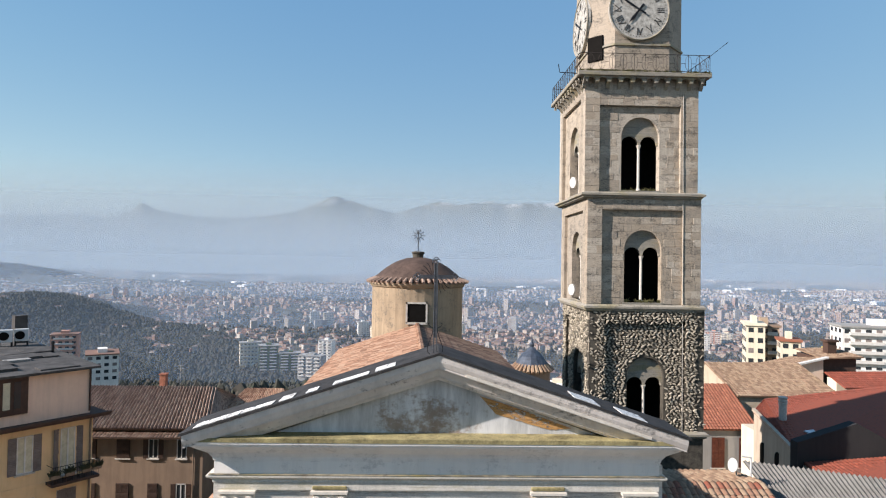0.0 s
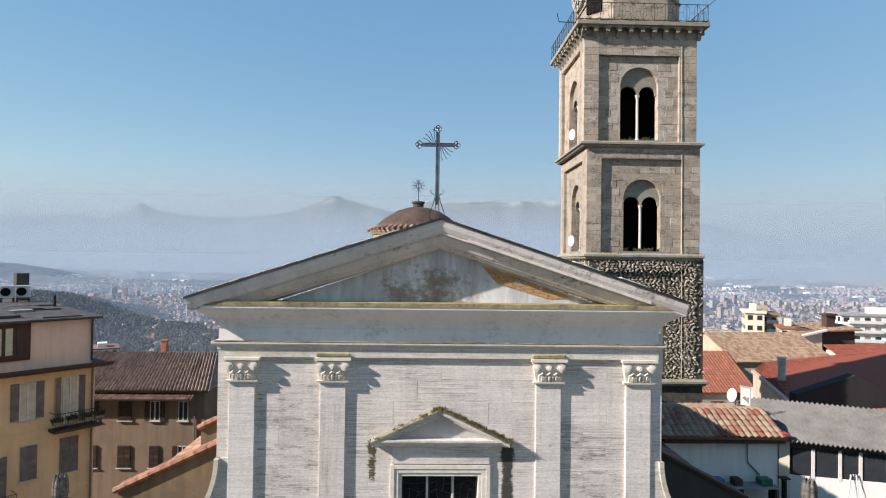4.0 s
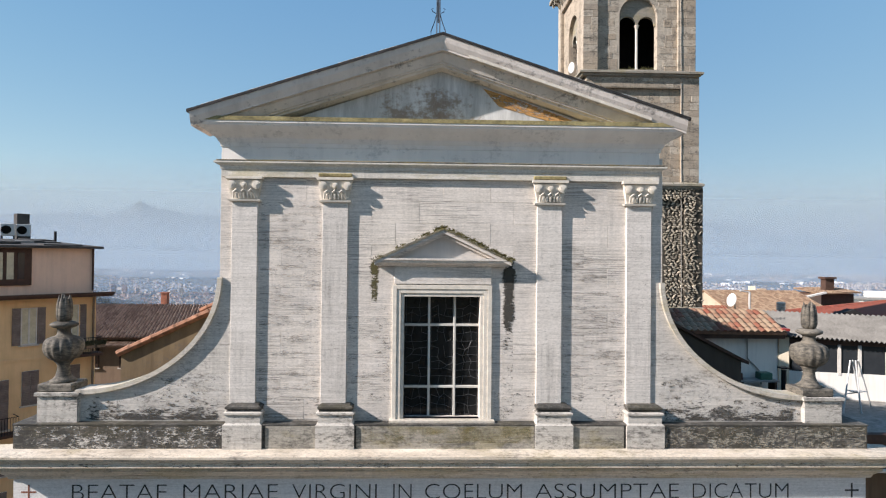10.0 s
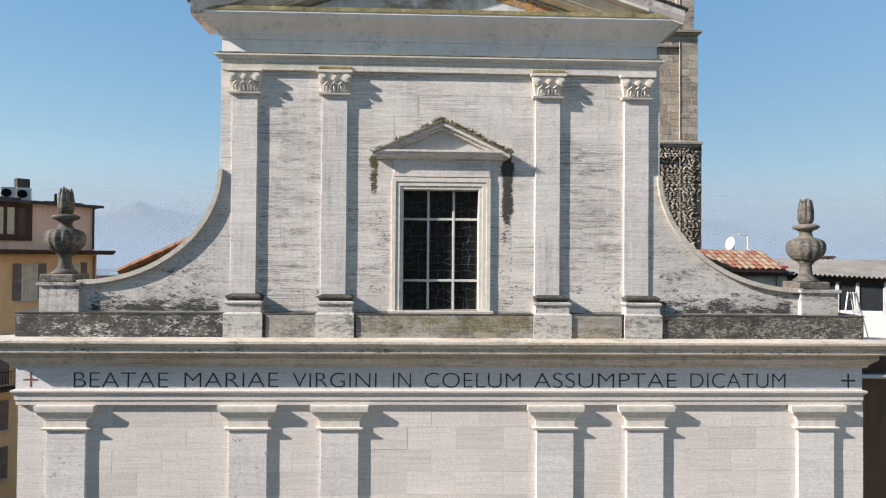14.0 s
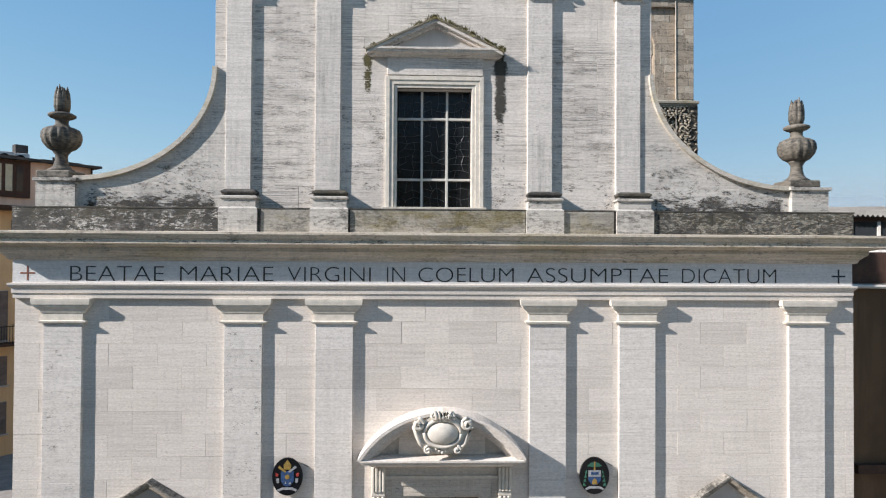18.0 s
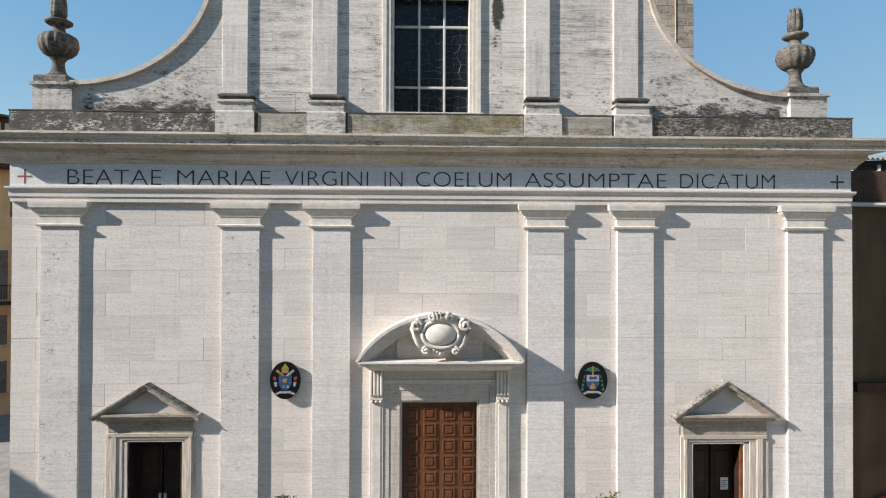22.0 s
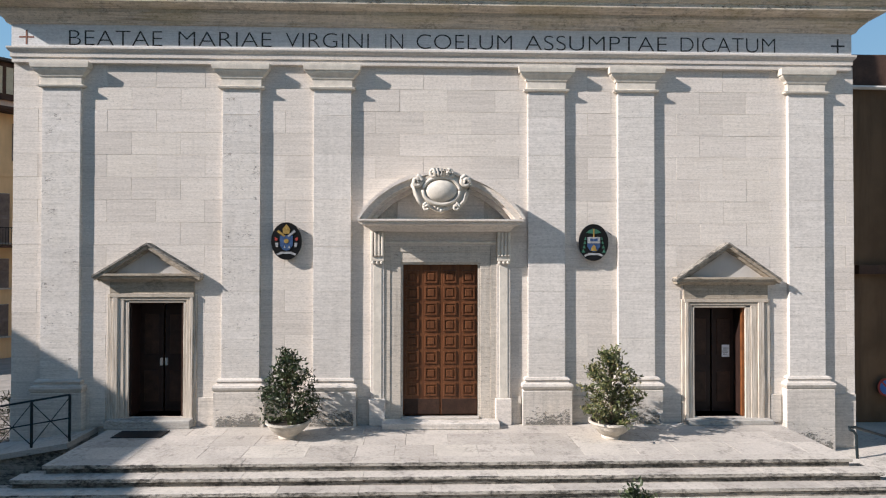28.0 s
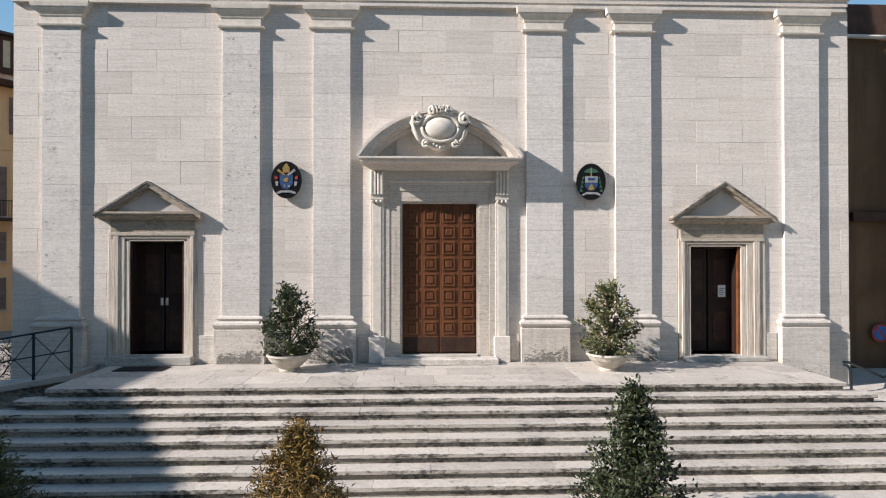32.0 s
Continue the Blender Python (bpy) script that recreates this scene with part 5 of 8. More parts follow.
def crest(x, z, first):
    c = thing("coat_of_arms", "black oval board with a gold and blue coat of arms" if first else "black oval board with a blue shield and green tassels", "coat of arms", "coats of arms on the front")
    c.location = (x, -0.10, z)
    part("board", flat(disc_points(0, 0, 0.355, 0.44, 36), -0.025, 0.02), BLACK, c)
    part("bracket", tubed([(0.05, 0.02, 0.2), (0.05, 0.14, 0.2)], 0.015), IRON, c)
    part("bracket", tubed([(-0.05, 0.02, -0.2), (-0.05, 0.14, -0.2)], 0.015), IRON, c)
    part("stay_wire", tubed([(0.20, 0.0, 0.36), (0.52, 0.12, 0.15)], 0.004, 4), IRON, c)
    part("shield", flat([(-0.15, 0.13), (0.15, 0.13), (0.15, -0.10), (0.08, -0.20), (0, -0.23), (-0.08, -0.20), (-0.15, -0.10)], -0.035, -0.02), CREST_BLUE, c)
    part("ribbon", flat([(-0.23, -0.30), (-0.12, -0.25), (0.12, -0.25), (0.23, -0.30), (0.21, -0.34), (0.1, -0.30), (-0.1, -0.30), (-0.21, -0.34)], -0.04, -0.02), CREST_WHITE, c, "white ribbon")
    if first:
        part("charge", flat(disc_points(0, 0.0, 0.055, 0.055, 14), -0.042, -0.03), CREST_GOLD, c)
        part("charge", flat([(-0.06, -0.16), (-0.02, -0.16), (-0.04, -0.10)], -0.042, -0.03), CREST_WHITE, c)
        part("charge", flat([(0.03, -0.17), (0.10, -0.17), (0.07, -0.11)], -0.042, -0.03), CREST_WHITE, c)
        part("mitre", flat([(-0.07, 0.17), (0.07, 0.17), (0.09, 0.28), (0.0, 0.40), (-0.09, 0.28)], -0.04, -0.02), CREST_GOLD, c)
        for s in (-1, 1):
            part("key", flat([(s * 0.02, 0.12), (s * 0.18, 0.26), (s * 0.22, 0.22), (s * 0.06, 0.10)], -0.038, -0.02), CREST_WHITE if s > 0 else CREST_GOLD, c)
            part("side_figure", flat([(s * 0.20, 0.06), (s * 0.27, 0.10), (s * 0.27, 0.02), (s * 0.22, -0.0)], -0.038, -0.02), RED, c)
            part("side_figure", flat([(s * 0.19, -0.04), (s * 0.26, -0.04), (s * 0.24, -0.14), (s * 0.19, -0.14)], -0.038, -0.02), CREST_WHITE, c)
    else:
        part("shield_head", flat([(-0.15, 0.13), (0.15, 0.13), (0.15, -0.02), (-0.15, -0.02)], -0.042, -0.03), CREST_WHITE, c)
        part("charge", flat([(-0.09, 0.03), (0.09, 0.03), (0.09, 0.10), (0.0, 0.085), (-0.09, 0.10)], -0.046, -0.04), CREST_BLUE, c)
        part("charge", flat([(-0.07, -0.20), (0.07, -0.20), (0.05, -0.12), (0.0, -0.05), (-0.05, -0.12)], -0.042, -0.03), CREST_GOLD, c)
        part("cross", flat([(-0.015, 0.13), (0.015, 0.13), (0.015, 0.33), (-0.015, 0.33)], -0.04, -0.02), CREST_GOLD, c)
        part("hat", flat([(-0.18, 0.23), (0.0, 0.20), (0.18, 0.23), (0.10, 0.30), (0, 0.33), (-0.10, 0.30)], -0.036, -0.02), GREENP, c)
        for s in (-1, 1):
            for r in range(4):
                part("tassel", flat([(s * (0.19 + 0.02 * r), 0.14 - 0.10 * r), (s * (0.225 + 0.02 * r), 0.06 - 0.10 * r), (s * (0.175 + 0.01 * r), 0.06 - 0.10 * r)], -0.036, -0.02), GREENP, c)


crest(-3.62, 4.33, True)
crest(3.64, 4.31, False)

# iron cross on the gable
cross = thing("iron_cross", "openwork wrought-iron cross with rays on the gable", "cross")
cross.location = (-0.38, -0.22, 19.64)
PIPE = plain("grey_iron", (0.10, 0.105, 0.115), 0.45, 0.6, vary=0.3, scale=12, bump=0)
for s in (-1, 1):
    part("upright", tubed([(s * 0.035, 0, 0.0), (s * 0.035, 0, 2.12)], 0.013, 6), PIPE, cross)
    part("arm", tubed([(-0.40, 0, 1.80 + s * 0.035), (0.40, 0, 1.80 + s * 0.035)], 0.013, 6), PIPE, cross)
part("core", soft_box(-0.02, 0.02, -0.006, 0.006, 0.4, 2.1, 0.002), PIPE, cross)
part("core", soft_box(-0.40, 0.40, -0.006, 0.006, 1.78, 1.82, 0.002), PIPE, cross)
for cx, cz in ((0, 2.17), (-0.43, 1.80), (0.43, 1.80)):
    bm = bmesh.new()
    for k in range(3):
        a = {(0, 2.17): 90, (-0.43, 1.80): 180, (0.43, 1.80): 0}[(cx, cz)] + (k - 1) * 90
        ox, oz = cx + 0.045 * math.cos(radians(a)), cz + 0.045 * math.sin(radians(a))
        tube(bm, [(ox + 0.045 * math.cos(b), 0, oz + 0.045 * math.sin(b)) for b in [2 * math.pi * i / 12 for i in range(13)]], 0.012, 5)
    part("trefoil", bm, PIPE, cross)
for sx, sz in ((-1, 1), (1, -1)):
    for k in range(4):
        a = math.atan2(sz, sx) + (k - 1.5) * 0.28
        pts = [(r * math.cos(a) + 0.025 * math.sin(14 * r) * -math.sin(a), 0, 1.80 + r * math.sin(a) + 0.025 * math.sin(14 * r) * math.cos(a)) for r in [0.08 + 0.028 * i for i in range(12)]]
        part("ray", tubed(pts, 0.007, 4), IRON, cross)
for s in (-1, 1):
    part("brace", tubed([(s * 0.05, 0, 0.62), (s * 0.13, 0, 0.66), (s * 0.16, 0, 0.72), (s * 0.12, 0, 0.74)], 0.009, 5), IRON, cross)
    part("brace", tubed([(s * 0.035, 0, 0.62), (s * 0.09, 0, 0.42), (s * 0.17, 0, 0.20), (s * 0.17, 0, 0.08), (s * 0.12, 0, 0.02)], 0.010, 5), IRON, cross)

rnd = random.Random(31)
weeds([(-0.2 + sgn * f * 1.62, -0.12 + 0.2 * rnd.random(), 15.25 - 0.78 * f) for sgn in (-1, 1) for f in [rnd.random() ** (0.7 if sgn > 0 else 1.5) for _ in range(60 if sgn > 0 else 25)]], "gable_moss", "moss and weeds on the window gable", plain("gable_moss", (0.11, 0.095, 0.035), 0.95, vary=0.4, bump=0), 9, 0.075, 12)


# ---- tower facing, top and clock ----
TCY = TY + 3.5


def face_matrix(cx, k):
    return Matrix.Translation((cx, TCY, 0)) @ Matrix.Rotation(math.pi / 2 * k, 4, "Z")


def rubble_face(cx, half, z0, z1, k, arch_half, foot, spring, seed):
    """Rough field stones set in mortar, kept clear of the opening."""
    rnd = random.Random(seed)
    m = face_matrix(cx, k)
    px0, px1, pz1 = -half + 0.92, half - 1.1, z1 - 0.75
    verts, faces = [], []
    z = z0
    while z < z1 - 0.1:
        h = rnd.uniform(0.09, 0.15)
        x = -half + 0.02
        while x < half - 0.1:
            w = rnd.uniform(0.12, 0.36)
            cxx, cz = x + w / 2, z + h / 2 + rnd.uniform(-0.03, 0.03)
            inside = abs(cxx) < arch_half + 0.1 and foot - 0.2 < cz < spring + math.sqrt(max(0, (arch_half + 0.12) ** 2 - cxx ** 2))
            panel = px0 + 0.08 < cxx < px1 - 0.08 and cz < pz1 - 0.05
            corner = cxx < -half + 0.42 or cxx > half - 0.42
            if not inside and not (corner and rnd.random() < 0.75):
                y = -half + (0.22 if panel else 0.0)
                d = rnd.uniform(0.03, 0.10)
                a = rnd.uniform(-1.1, 1.1)
                base = len(verts)
                for r, yy in ((1.0, 0.02), (0.96, -d * 0.75), (0.80, -d)):
                    for i in range(6):
                        t = 2 * math.pi * i / 6 + 0.5
                        u = w * 0.47 * r * math.cos(t) * rnd.uniform(0.7, 1.2)
                        v = h * 0.42 * r * math.sin(t) * rnd.uniform(0.6, 1.3)
                        verts.append(m @ Vector((cxx + u * math.cos(a) - v * math.sin(a), y + yy, cz + u * math.sin(a) + v * math.cos(a))))
                for ring in (0, 6):
                    for i in range(6):
                        j = (i + 1) % 6
                        faces.append((base + ring + i, base + ring + j, base + ring + 6 + j, base + ring + 6 + i))
                faces.append(tuple(base + 12 + i for i in range(6)))
            x += w + 0.015
        z += h + 0.01
    me = bpy.data.meshes.new("field_stone")
    me.from_pydata([tuple(v) for v in verts], [], faces)
    me.materials.append(RUBBLE)
    ob = new("field_stone", me)
    ob.parent = tower
    return tagged(ob, "rough field stones in dark mortar", kind="stuff")


rubble_face(C1, 3.55, 11.6, 19.0, 0, 1.14, 12.0, 14.95, 1)
rubble_face(C1, 3.55, 11.6, 19.0, 3, 1.14, 12.0, 14.95, 2)
# dressed corner stones of the rubble storey
rnd = random.Random(5)
z = 11.6
while z < 18.9:
    h = rnd.uniform(0.28, 0.42)
    for s in (-1, 1):
        ob = new("quoin", slab_mesh(rnd.choice((0.42, 0.48, 0.54)), h - 0.012, 0.12, TOWER_STONE, 0.012))
        ob.location = (C1 + s * (3.55 - 0.24), TY - 0.03, z + h / 2)
        ob.parent = tower
    z += h


def ashlar_face(cx, half, z0, z1, k, arch_half, foot, spring, seed):
    rnd = random.Random(seed)
    m = face_matrix(cx, k)
    px0, px1, pz1 = -half + 0.92, half - 1.1, z1 - 0.75
    z = z0 + 0.02
    owner = tower
    while z < z1 - 0.15:
        h = rnd.choice((0.36, 0.42, 0.48))
        h = min(h, z1 - z)
        for s0, s1, off, top in ((-half, px0, 0.0, z1), (px0, px1, 0.22, pz1), (px1, half, 0.0, z1)):
            if z + h > top + 0.02:
                if top == pz1 and z > pz1:
                    off = 0.0
                else:
                    continue
            x = s0
            while x < s1 - 0.02:
                e = x + rnd.choice((0.5, 0.6, 0.7, 0.8, 0.95))
                if s1 - e < 0.25:
                    e = s1
                c, cz = (x + e) / 2, z + h / 2
                reach = max(abs(c) - (e - x) / 2, 0)
                inside = reach < arch_half + 0.02 and foot - 0.3 < cz < spring + math.sqrt(max(0, (arch_half + 0.25) ** 2 - reach ** 2))
                if not (off and inside):
                    ob = new("stone_block", slab_mesh(e - x - 0.012, h - 0.012, 0.05, TOWER_STONE, 0.01))
                    ob.matrix_basis = m @ Matrix.Translation((c, -half + off - 0.008 - rnd.uniform(0, 0.014), cz))
                    ob.parent = tower
                x = e
        z += h


ashlar_face(C2, 3.53, 19.35, 25.8, 0, 1.16, 19.45, 22.75, 3)
ashlar_face(C3, 3.52, 26.2, 32.3, 0, 1.19, 26.35, 29.72, 4)

# corbel table, parapet walk and rail
for k in (0, 3, 1):
    m = face_matrix(C3, k)
    n = 10
    for i in range(n + 1) if k == 0 else range(1, n):
        u = -3.62 + 7.24 * i / n
        bm = bmesh.new()
        prism(bm, [(-3.52, 32.55), (-3.66, 32.70), (-3.70, 32.80), (-3.86, 32.95), (-4.0, 33.12), (-4.0, 33.25), (-3.5, 33.25)], u - 0.11, u + 0.11, lambda a, b, w: m @ Vector((w, a, b)))
        part("corbel", bm, TOWER_TRIM, tower, "stone corbel")
    for i in range(n):
        bm = bmesh.new()
        u0 = -3.62 + 7.24 * (i + 0.5) / n
        q = 0.36
        arch = [(u0 - 0.25, 32.90)] + [(u0 - 0.25 * math.cos(math.pi * j / 8), 32.98 + 0.2 * math.sin(math.pi * j / 8)) for j in range(9)] + [(u0 + 0.25, 32.90)]
        face_with_arch(bm, u0 - 0.362, u0 + 0.362, 32.90, 33.26, arch, -3.95, -3.80, lambda u, v, w: m @ Vector((u, w, v)))
        part("corbel_arch", bm, TOWER_TRIM, tower)
part("parapet_walk", soft_box(C3 - 4.1, C3 + 4.1, TCY - 4.1, TCY + 4.1, 33.25, 33.52, 0.03), TOWER_TRIM, tower, "projecting stone walk grown with weeds")
part("shaft_head", boxed(C3 - 3.5, C3 + 3.5, TCY - 3.5, TCY + 3.5, 32.2, 33.3), TOWER_STONE, tower)
for k in (0, 3, 1, 2):
    m = face_matrix(C3, k)
    bm = bmesh.new()
    for z in (33.60, 34.62):
        tube(bm, [m @ Vector((-4.0, -4.0, z)), m @ Vector((4.0, -4.0, z))], 0.022, 5)
    for i in range(13):
        u = -4.0 + 8.0 * i / 12
        tube(bm, [m @ Vector((u, -4.0, 33.5)), m @ Vector((u, -4.0, 34.62))], 0.016, 4)
        if i < 12:
            w = 8.0 / 12
            pts = [(0.0, 0.0), (0.28, 0.25), (0.28, 0.77), (0.0, 1.02)]
            tube(bm, [m @ Vector((u + w * a, -4.0, 33.6 + b)) for a, b in pts], 0.012, 4)
            tube(bm, [m @ Vector((u + w * (1 - a), -4.0, 33.6 + b)) for a, b in pts], 0.012, 4)
            tube(bm, [m @ Vector((u + w * 0.28, -4.0, 34.1)), m @ Vector((u + w * 0.72, -4.0, 34.1))], 0.012, 4)
    part("iron_rail", bm, plain("rusty_iron", (0.05, 0.04, 0.035), 0.7, 0.3, bump=0) if k == 0 else bpy.data.materials["rusty_iron"], tower, "patterned iron railing")
bm = bmesh.new()
tube(bm, [(C3 + 3.9, TCY - 4.0, 34.5), (C3 + 5.0, TCY - 4.2, 35.4)], 0.015, 4)
part("bracket", bm, IRON, tower)
bm = bmesh.new()
tube(bm, [(C3 - 4.0, TCY - 3.8, 33.4), (C3 - 5.2, TCY - 3.9, 33.4), (C3 - 5.3, TCY - 3.9, 33.9)], 0.03, 5)
part("bracket", bm, IRON, tower)

# eight-sided clock stage
b, q = 3.0, 1.72
outline = [(-q, -b), (q, -b), (b, -q), (b, q), (q, b), (-q, b), (-b, q), (-b, -q)]
bm = bmesh.new()
prism(bm, outline, 33.5, 41.5, lambda u, v, w: (C3 + u + 0.15, TCY + v, w))
stage = part("clock_stage", bm, TOWER_STONE, tower, "eight-sided stone clock stage")
bm = bmesh.new()
prism(bm, [(u * 1.03, v * 1.03) for u, v in outline], 35.48, 35.60, lambda u, v, w: (C3 + u + 0.15, TCY + v, w))
part("string_course", bm, TOWER_TRIM, stage)
d = Vector((-1, -1, 0)).normalized()
mid = Vector((C3 + 0.15 - (b + q) / 2, TCY - (b + q) / 2, 0))
m = Matrix.Translation(mid) @ Matrix.Rotation(-math.pi / 4, 4, "Z")
# solid block on the wall, the opening's shade painted as near-black
part("dark_opening", boxed(-0.95, 0.10, -0.11, 0.2, 34.75, 36.3, m=m), DARK, stage, "door opening painted near-black")
DIAL = plain("weathered_dial", (0.42, 0.40, 0.355), 0.7, vary=0.35, scale=4, bump=0)
for k in (0, 3):
    m = face_matrix(C3 - (0.1 if k == 0 else -0.15), k)
    to = lambda u, v, w: m @ Vector((u, -b + w, v))
    bm = bmesh.new()
    prism(bm, disc_points(0, 37.68, 1.9, 1.9, 48), -0.16, 0.05, to)
    dial = part("clock_dial", bm, DIAL, stage, "pale round clock dial with dark numerals")
    bm = bmesh.new()
    tube(bm, [to(1.88 * math.cos(a), 37.68 + 1.88 * math.sin(a), -0.17) for a in [2 * math.pi * i / 48 for i in range(49)]], 0.05, 5)
    part("dial_rim", bm, TOWER_TRIM, dial)
    bm = bmesh.new()
    for i in range(60):
        a = 2 * math.pi * i / 60
        prism(bm, disc_points(1.68 * math.cos(a), 37.68 + 1.68 * math.sin(a), 0.03, 0.03, 5), -0.17, -0.15, to)
    part("minute_marks", bm, INK, dial)
    strokes = {1: 1, 2: 2, 3: 3, 4: 3, 5: 2, 6: 3, 7: 4, 8: 5, 9: 3, 10: 2, 11: 3, 12: 4}
    for hr in range(1, 13):
        a = math.pi / 2 - 2 * math.pi * hr / 12
        bm = bmesh.new()
        n = strokes[hr]
        for s in range(n):
            off = (s - (n - 1) / 2) * 0.11
            lean = 0.0
            if (hr in (4, 5, 6, 7, 8) and s >= n - 2 and hr == 4) or (hr in (5, 6, 7, 8) and s < 2):
                lean = 0.09 if s % 2 == 0 else -0.09
            if (hr in (9, 10) and s >= n - 2) or (hr in (11, 12) and s < 2):
                lean = 0.16 if s % 2 == 0 else -0.16
            pts = []
            for du, dv in ((off - lean - 0.025, -0.22), (off - lean + 0.025, -0.22), (off + lean + 0.025, 0.22), (off + lean - 0.025, 0.22)):
                rr = 1.36 + dv
                pts.append((rr * math.cos(a) + du * math.sin(a), 37.68 + rr * math.sin(a) - du * math.cos(a)))
            prism(bm, pts, -0.175 - 0.002 * s, -0.15, to)
        part("numeral", bm, INK, dial)
    for ang, ln, w, dep in ((212, 1.05, 0.10, -0.22), (148, 1.45, 0.07, -0.25)):
        ca, sa = math.cos(radians(ang + (0 if ang > 200 else 0))), math.sin(radians(ang))
        if ang == 212:
            ca, sa = math.cos(radians(232)), math.sin(radians(232))
        bm = bmesh.new()
        pts = [(-0.45, -w * 0.8), (0.1, -w * 0.6), (ln * 0.6, -w), (ln, 0), (ln * 0.6, w), (0.1, w * 0.6), (-0.45, w * 0.8)]
        prism(bm, [(u * ca - v * sa, 37.68 + u * sa + v * ca) for u, v in pts], dep, dep + 0.02, to)
        part("clock_pointer", bm, IRON, dial)

# floodlights beside the openings, weeds on the ledges
LAMPW = plain("white_lamp_housing", (0.50, 0.50, 0.485), 0.4, vary=0.05)
for z in (19.75, 26.7):
    f = tagged(new("floodlight", finish("floodlight", flat(disc_points(0, 0, 0.26, 0.36, 20), -0.08, 0.06), LAMPW)), "white round floodlight on the tower ledge", "floodlight", "floodlights on the tower")
    f.matrix_basis = Matrix.Translation((C2 - 3.85, TY + 2.3, z + 0.35)) @ Matrix.Rotation(math.radians(-55), 4, "Z")


WEED = plain("dry_weeds", (0.12, 0.11, 0.045), 0.9, vary=0.4, scale=3, bump=0)
rnd = random.Random(8)
weeds([(C3 - 4 + 8 * rnd.random(), TCY - 4.0 - 0.05 * rnd.random(), 33.5) for _ in range(70)], "ledge_weeds", "dry weeds on the tower's stone walk", WEED, 3, 0.16)
weeds([(C2 - 1.2 + 2.4 * rnd.random(), TY + 0.3, z) for z in (19.45, 26.3) for _ in range(8)], "sill_weeds", "dry weeds on the tower sills", WEED, 4, 0.26)
weeds([(C2 - 3.6 + 7.2 * rnd.random(), TY - 0.1, 19.2) for _ in range(24)], "moss", "moss on the string course", plain("moss", (0.10, 0.10, 0.03), 0.95, bump=0), 5, 0.14)

# ---- nave, dome and roofs of the church ----
OCHRE = plaster("ochre_plaster", (0.38, 0.29, 0.18), 0.5)
DRUMP = plaster("drum_plaster", (0.37, 0.28, 0.185), 0.85, patch=0.75)
CLAY = tiles("old_clay_tiles", (0.20, 0.10, 0.06), (0.33, 0.185, 0.115), (0.39, 0.25, 0.165))
CLAY_DARK = tiles("dark_clay_tiles", (0.085, 0.05, 0.036), (0.14, 0.085, 0.06), (0.20, 0.14, 0.10))
CLAY_BROWN = tiles("brown_ribbed_tiles", (0.20, 0.13, 0.095), (0.29, 0.20, 0.15), (0.36, 0.26, 0.20))
CLAY_MIX = tiles("mixed_clay_tiles", (0.22, 0.068, 0.04), (0.25, 0.15, 0.095), (0.29, 0.21, 0.14))
CLAY_RED = tiles("red_clay_tiles", (0.25, 0.087, 0.05), (0.30, 0.113, 0.064), (0.27, 0.095, 0.056))
CLAY_DEEP = tiles("deep_red_tiles", (0.20, 0.052, 0.030), (0.27, 0.07, 0.04), (0.24, 0.065, 0.04))
CLAY_TAN = tiles("tan_clay_tiles", (0.19, 0.115, 0.072), (0.27, 0.175, 0.11), (0.34, 0.24, 0.155))


SOFFIT = plain("brown_soffit", (0.075, 0.042, 0.03), 0.8, vary=0.2)


def tile_roof(name, eave_a, eave_b, ridge_b, ridge_a, mat, parent, wide=0.24, long=0.40, lift=0.055, label="", seed=1, deck=0.12, cover=0.98):
    """Half-round clay tiles in overlapping rows over a sloping quad, on a deck."""
    A, B, C, D = (Vector(p) for p in (eave_a, eave_b, ridge_b, ridge_a))
    n = ((B - A).cross(D - A)).normalized()
    if n.z < 0:
        n = -n
    cols = max(2, round(max((B - A).length, (C - D).length) / wide))
    rows = max(1, round(max((D - A).length, (C - B).length) / long))
    rnd = random.Random(seed)
    verts, faces = [], []

    def at(u, v):
        return A.lerp(B, u).lerp(D.lerp(C, u), v)

    for r in range(rows):
        for c in range(cols):
            u0, u1 = c / cols, (c + cover) / cols
            v0, v1 = max(0, (r - 0.12) / rows), (r + 1.0) / rows
            j = rnd.uniform(-0.04, 0.04) / cols
            base = len(verts)
            for v, up in ((v0, 0.03), (v1, 0.0)):
                for s in range(5):
                    t = s / 4
                    p = at(u0 + j + (u1 - u0) * t, v)
                    verts.append(p + n * (up + lift * math.sin(math.pi * t) + rnd.uniform(0, 0.008)))
            for s in range(4):
                faces.append((base + s, base + s + 1, base + 6 + s, base + 5 + s))
            if r == 0 or True:
                faces.append(tuple(base + s for s in range(5)))
    me = bpy.data.meshes.new(name)
    me.from_pydata([tuple(v) for v in verts], [], faces)
    me.materials.append(mat)
    ob = new(name, me)
    ob.parent = parent
    tagged(ob, label or "rows of half-round clay tiles", kind="stuff")
    bm = bmesh.new()
    top = [bm.verts.new(p + n * 0.005) for p in (A, B, C, D)]
    low = [bm.verts.new(p - n * deck) for p in (A, B, C, D)]
    bm.faces.new(top)
    bm.faces.new(low[::-1])
    for i in range(4):
        bm.faces.new((top[i], low[i], low[(i + 1) % 4], top[(i + 1) % 4]))
    part("roof_deck", bm, mat if cover > 0.9 else SOFFIT, parent)
    return ob


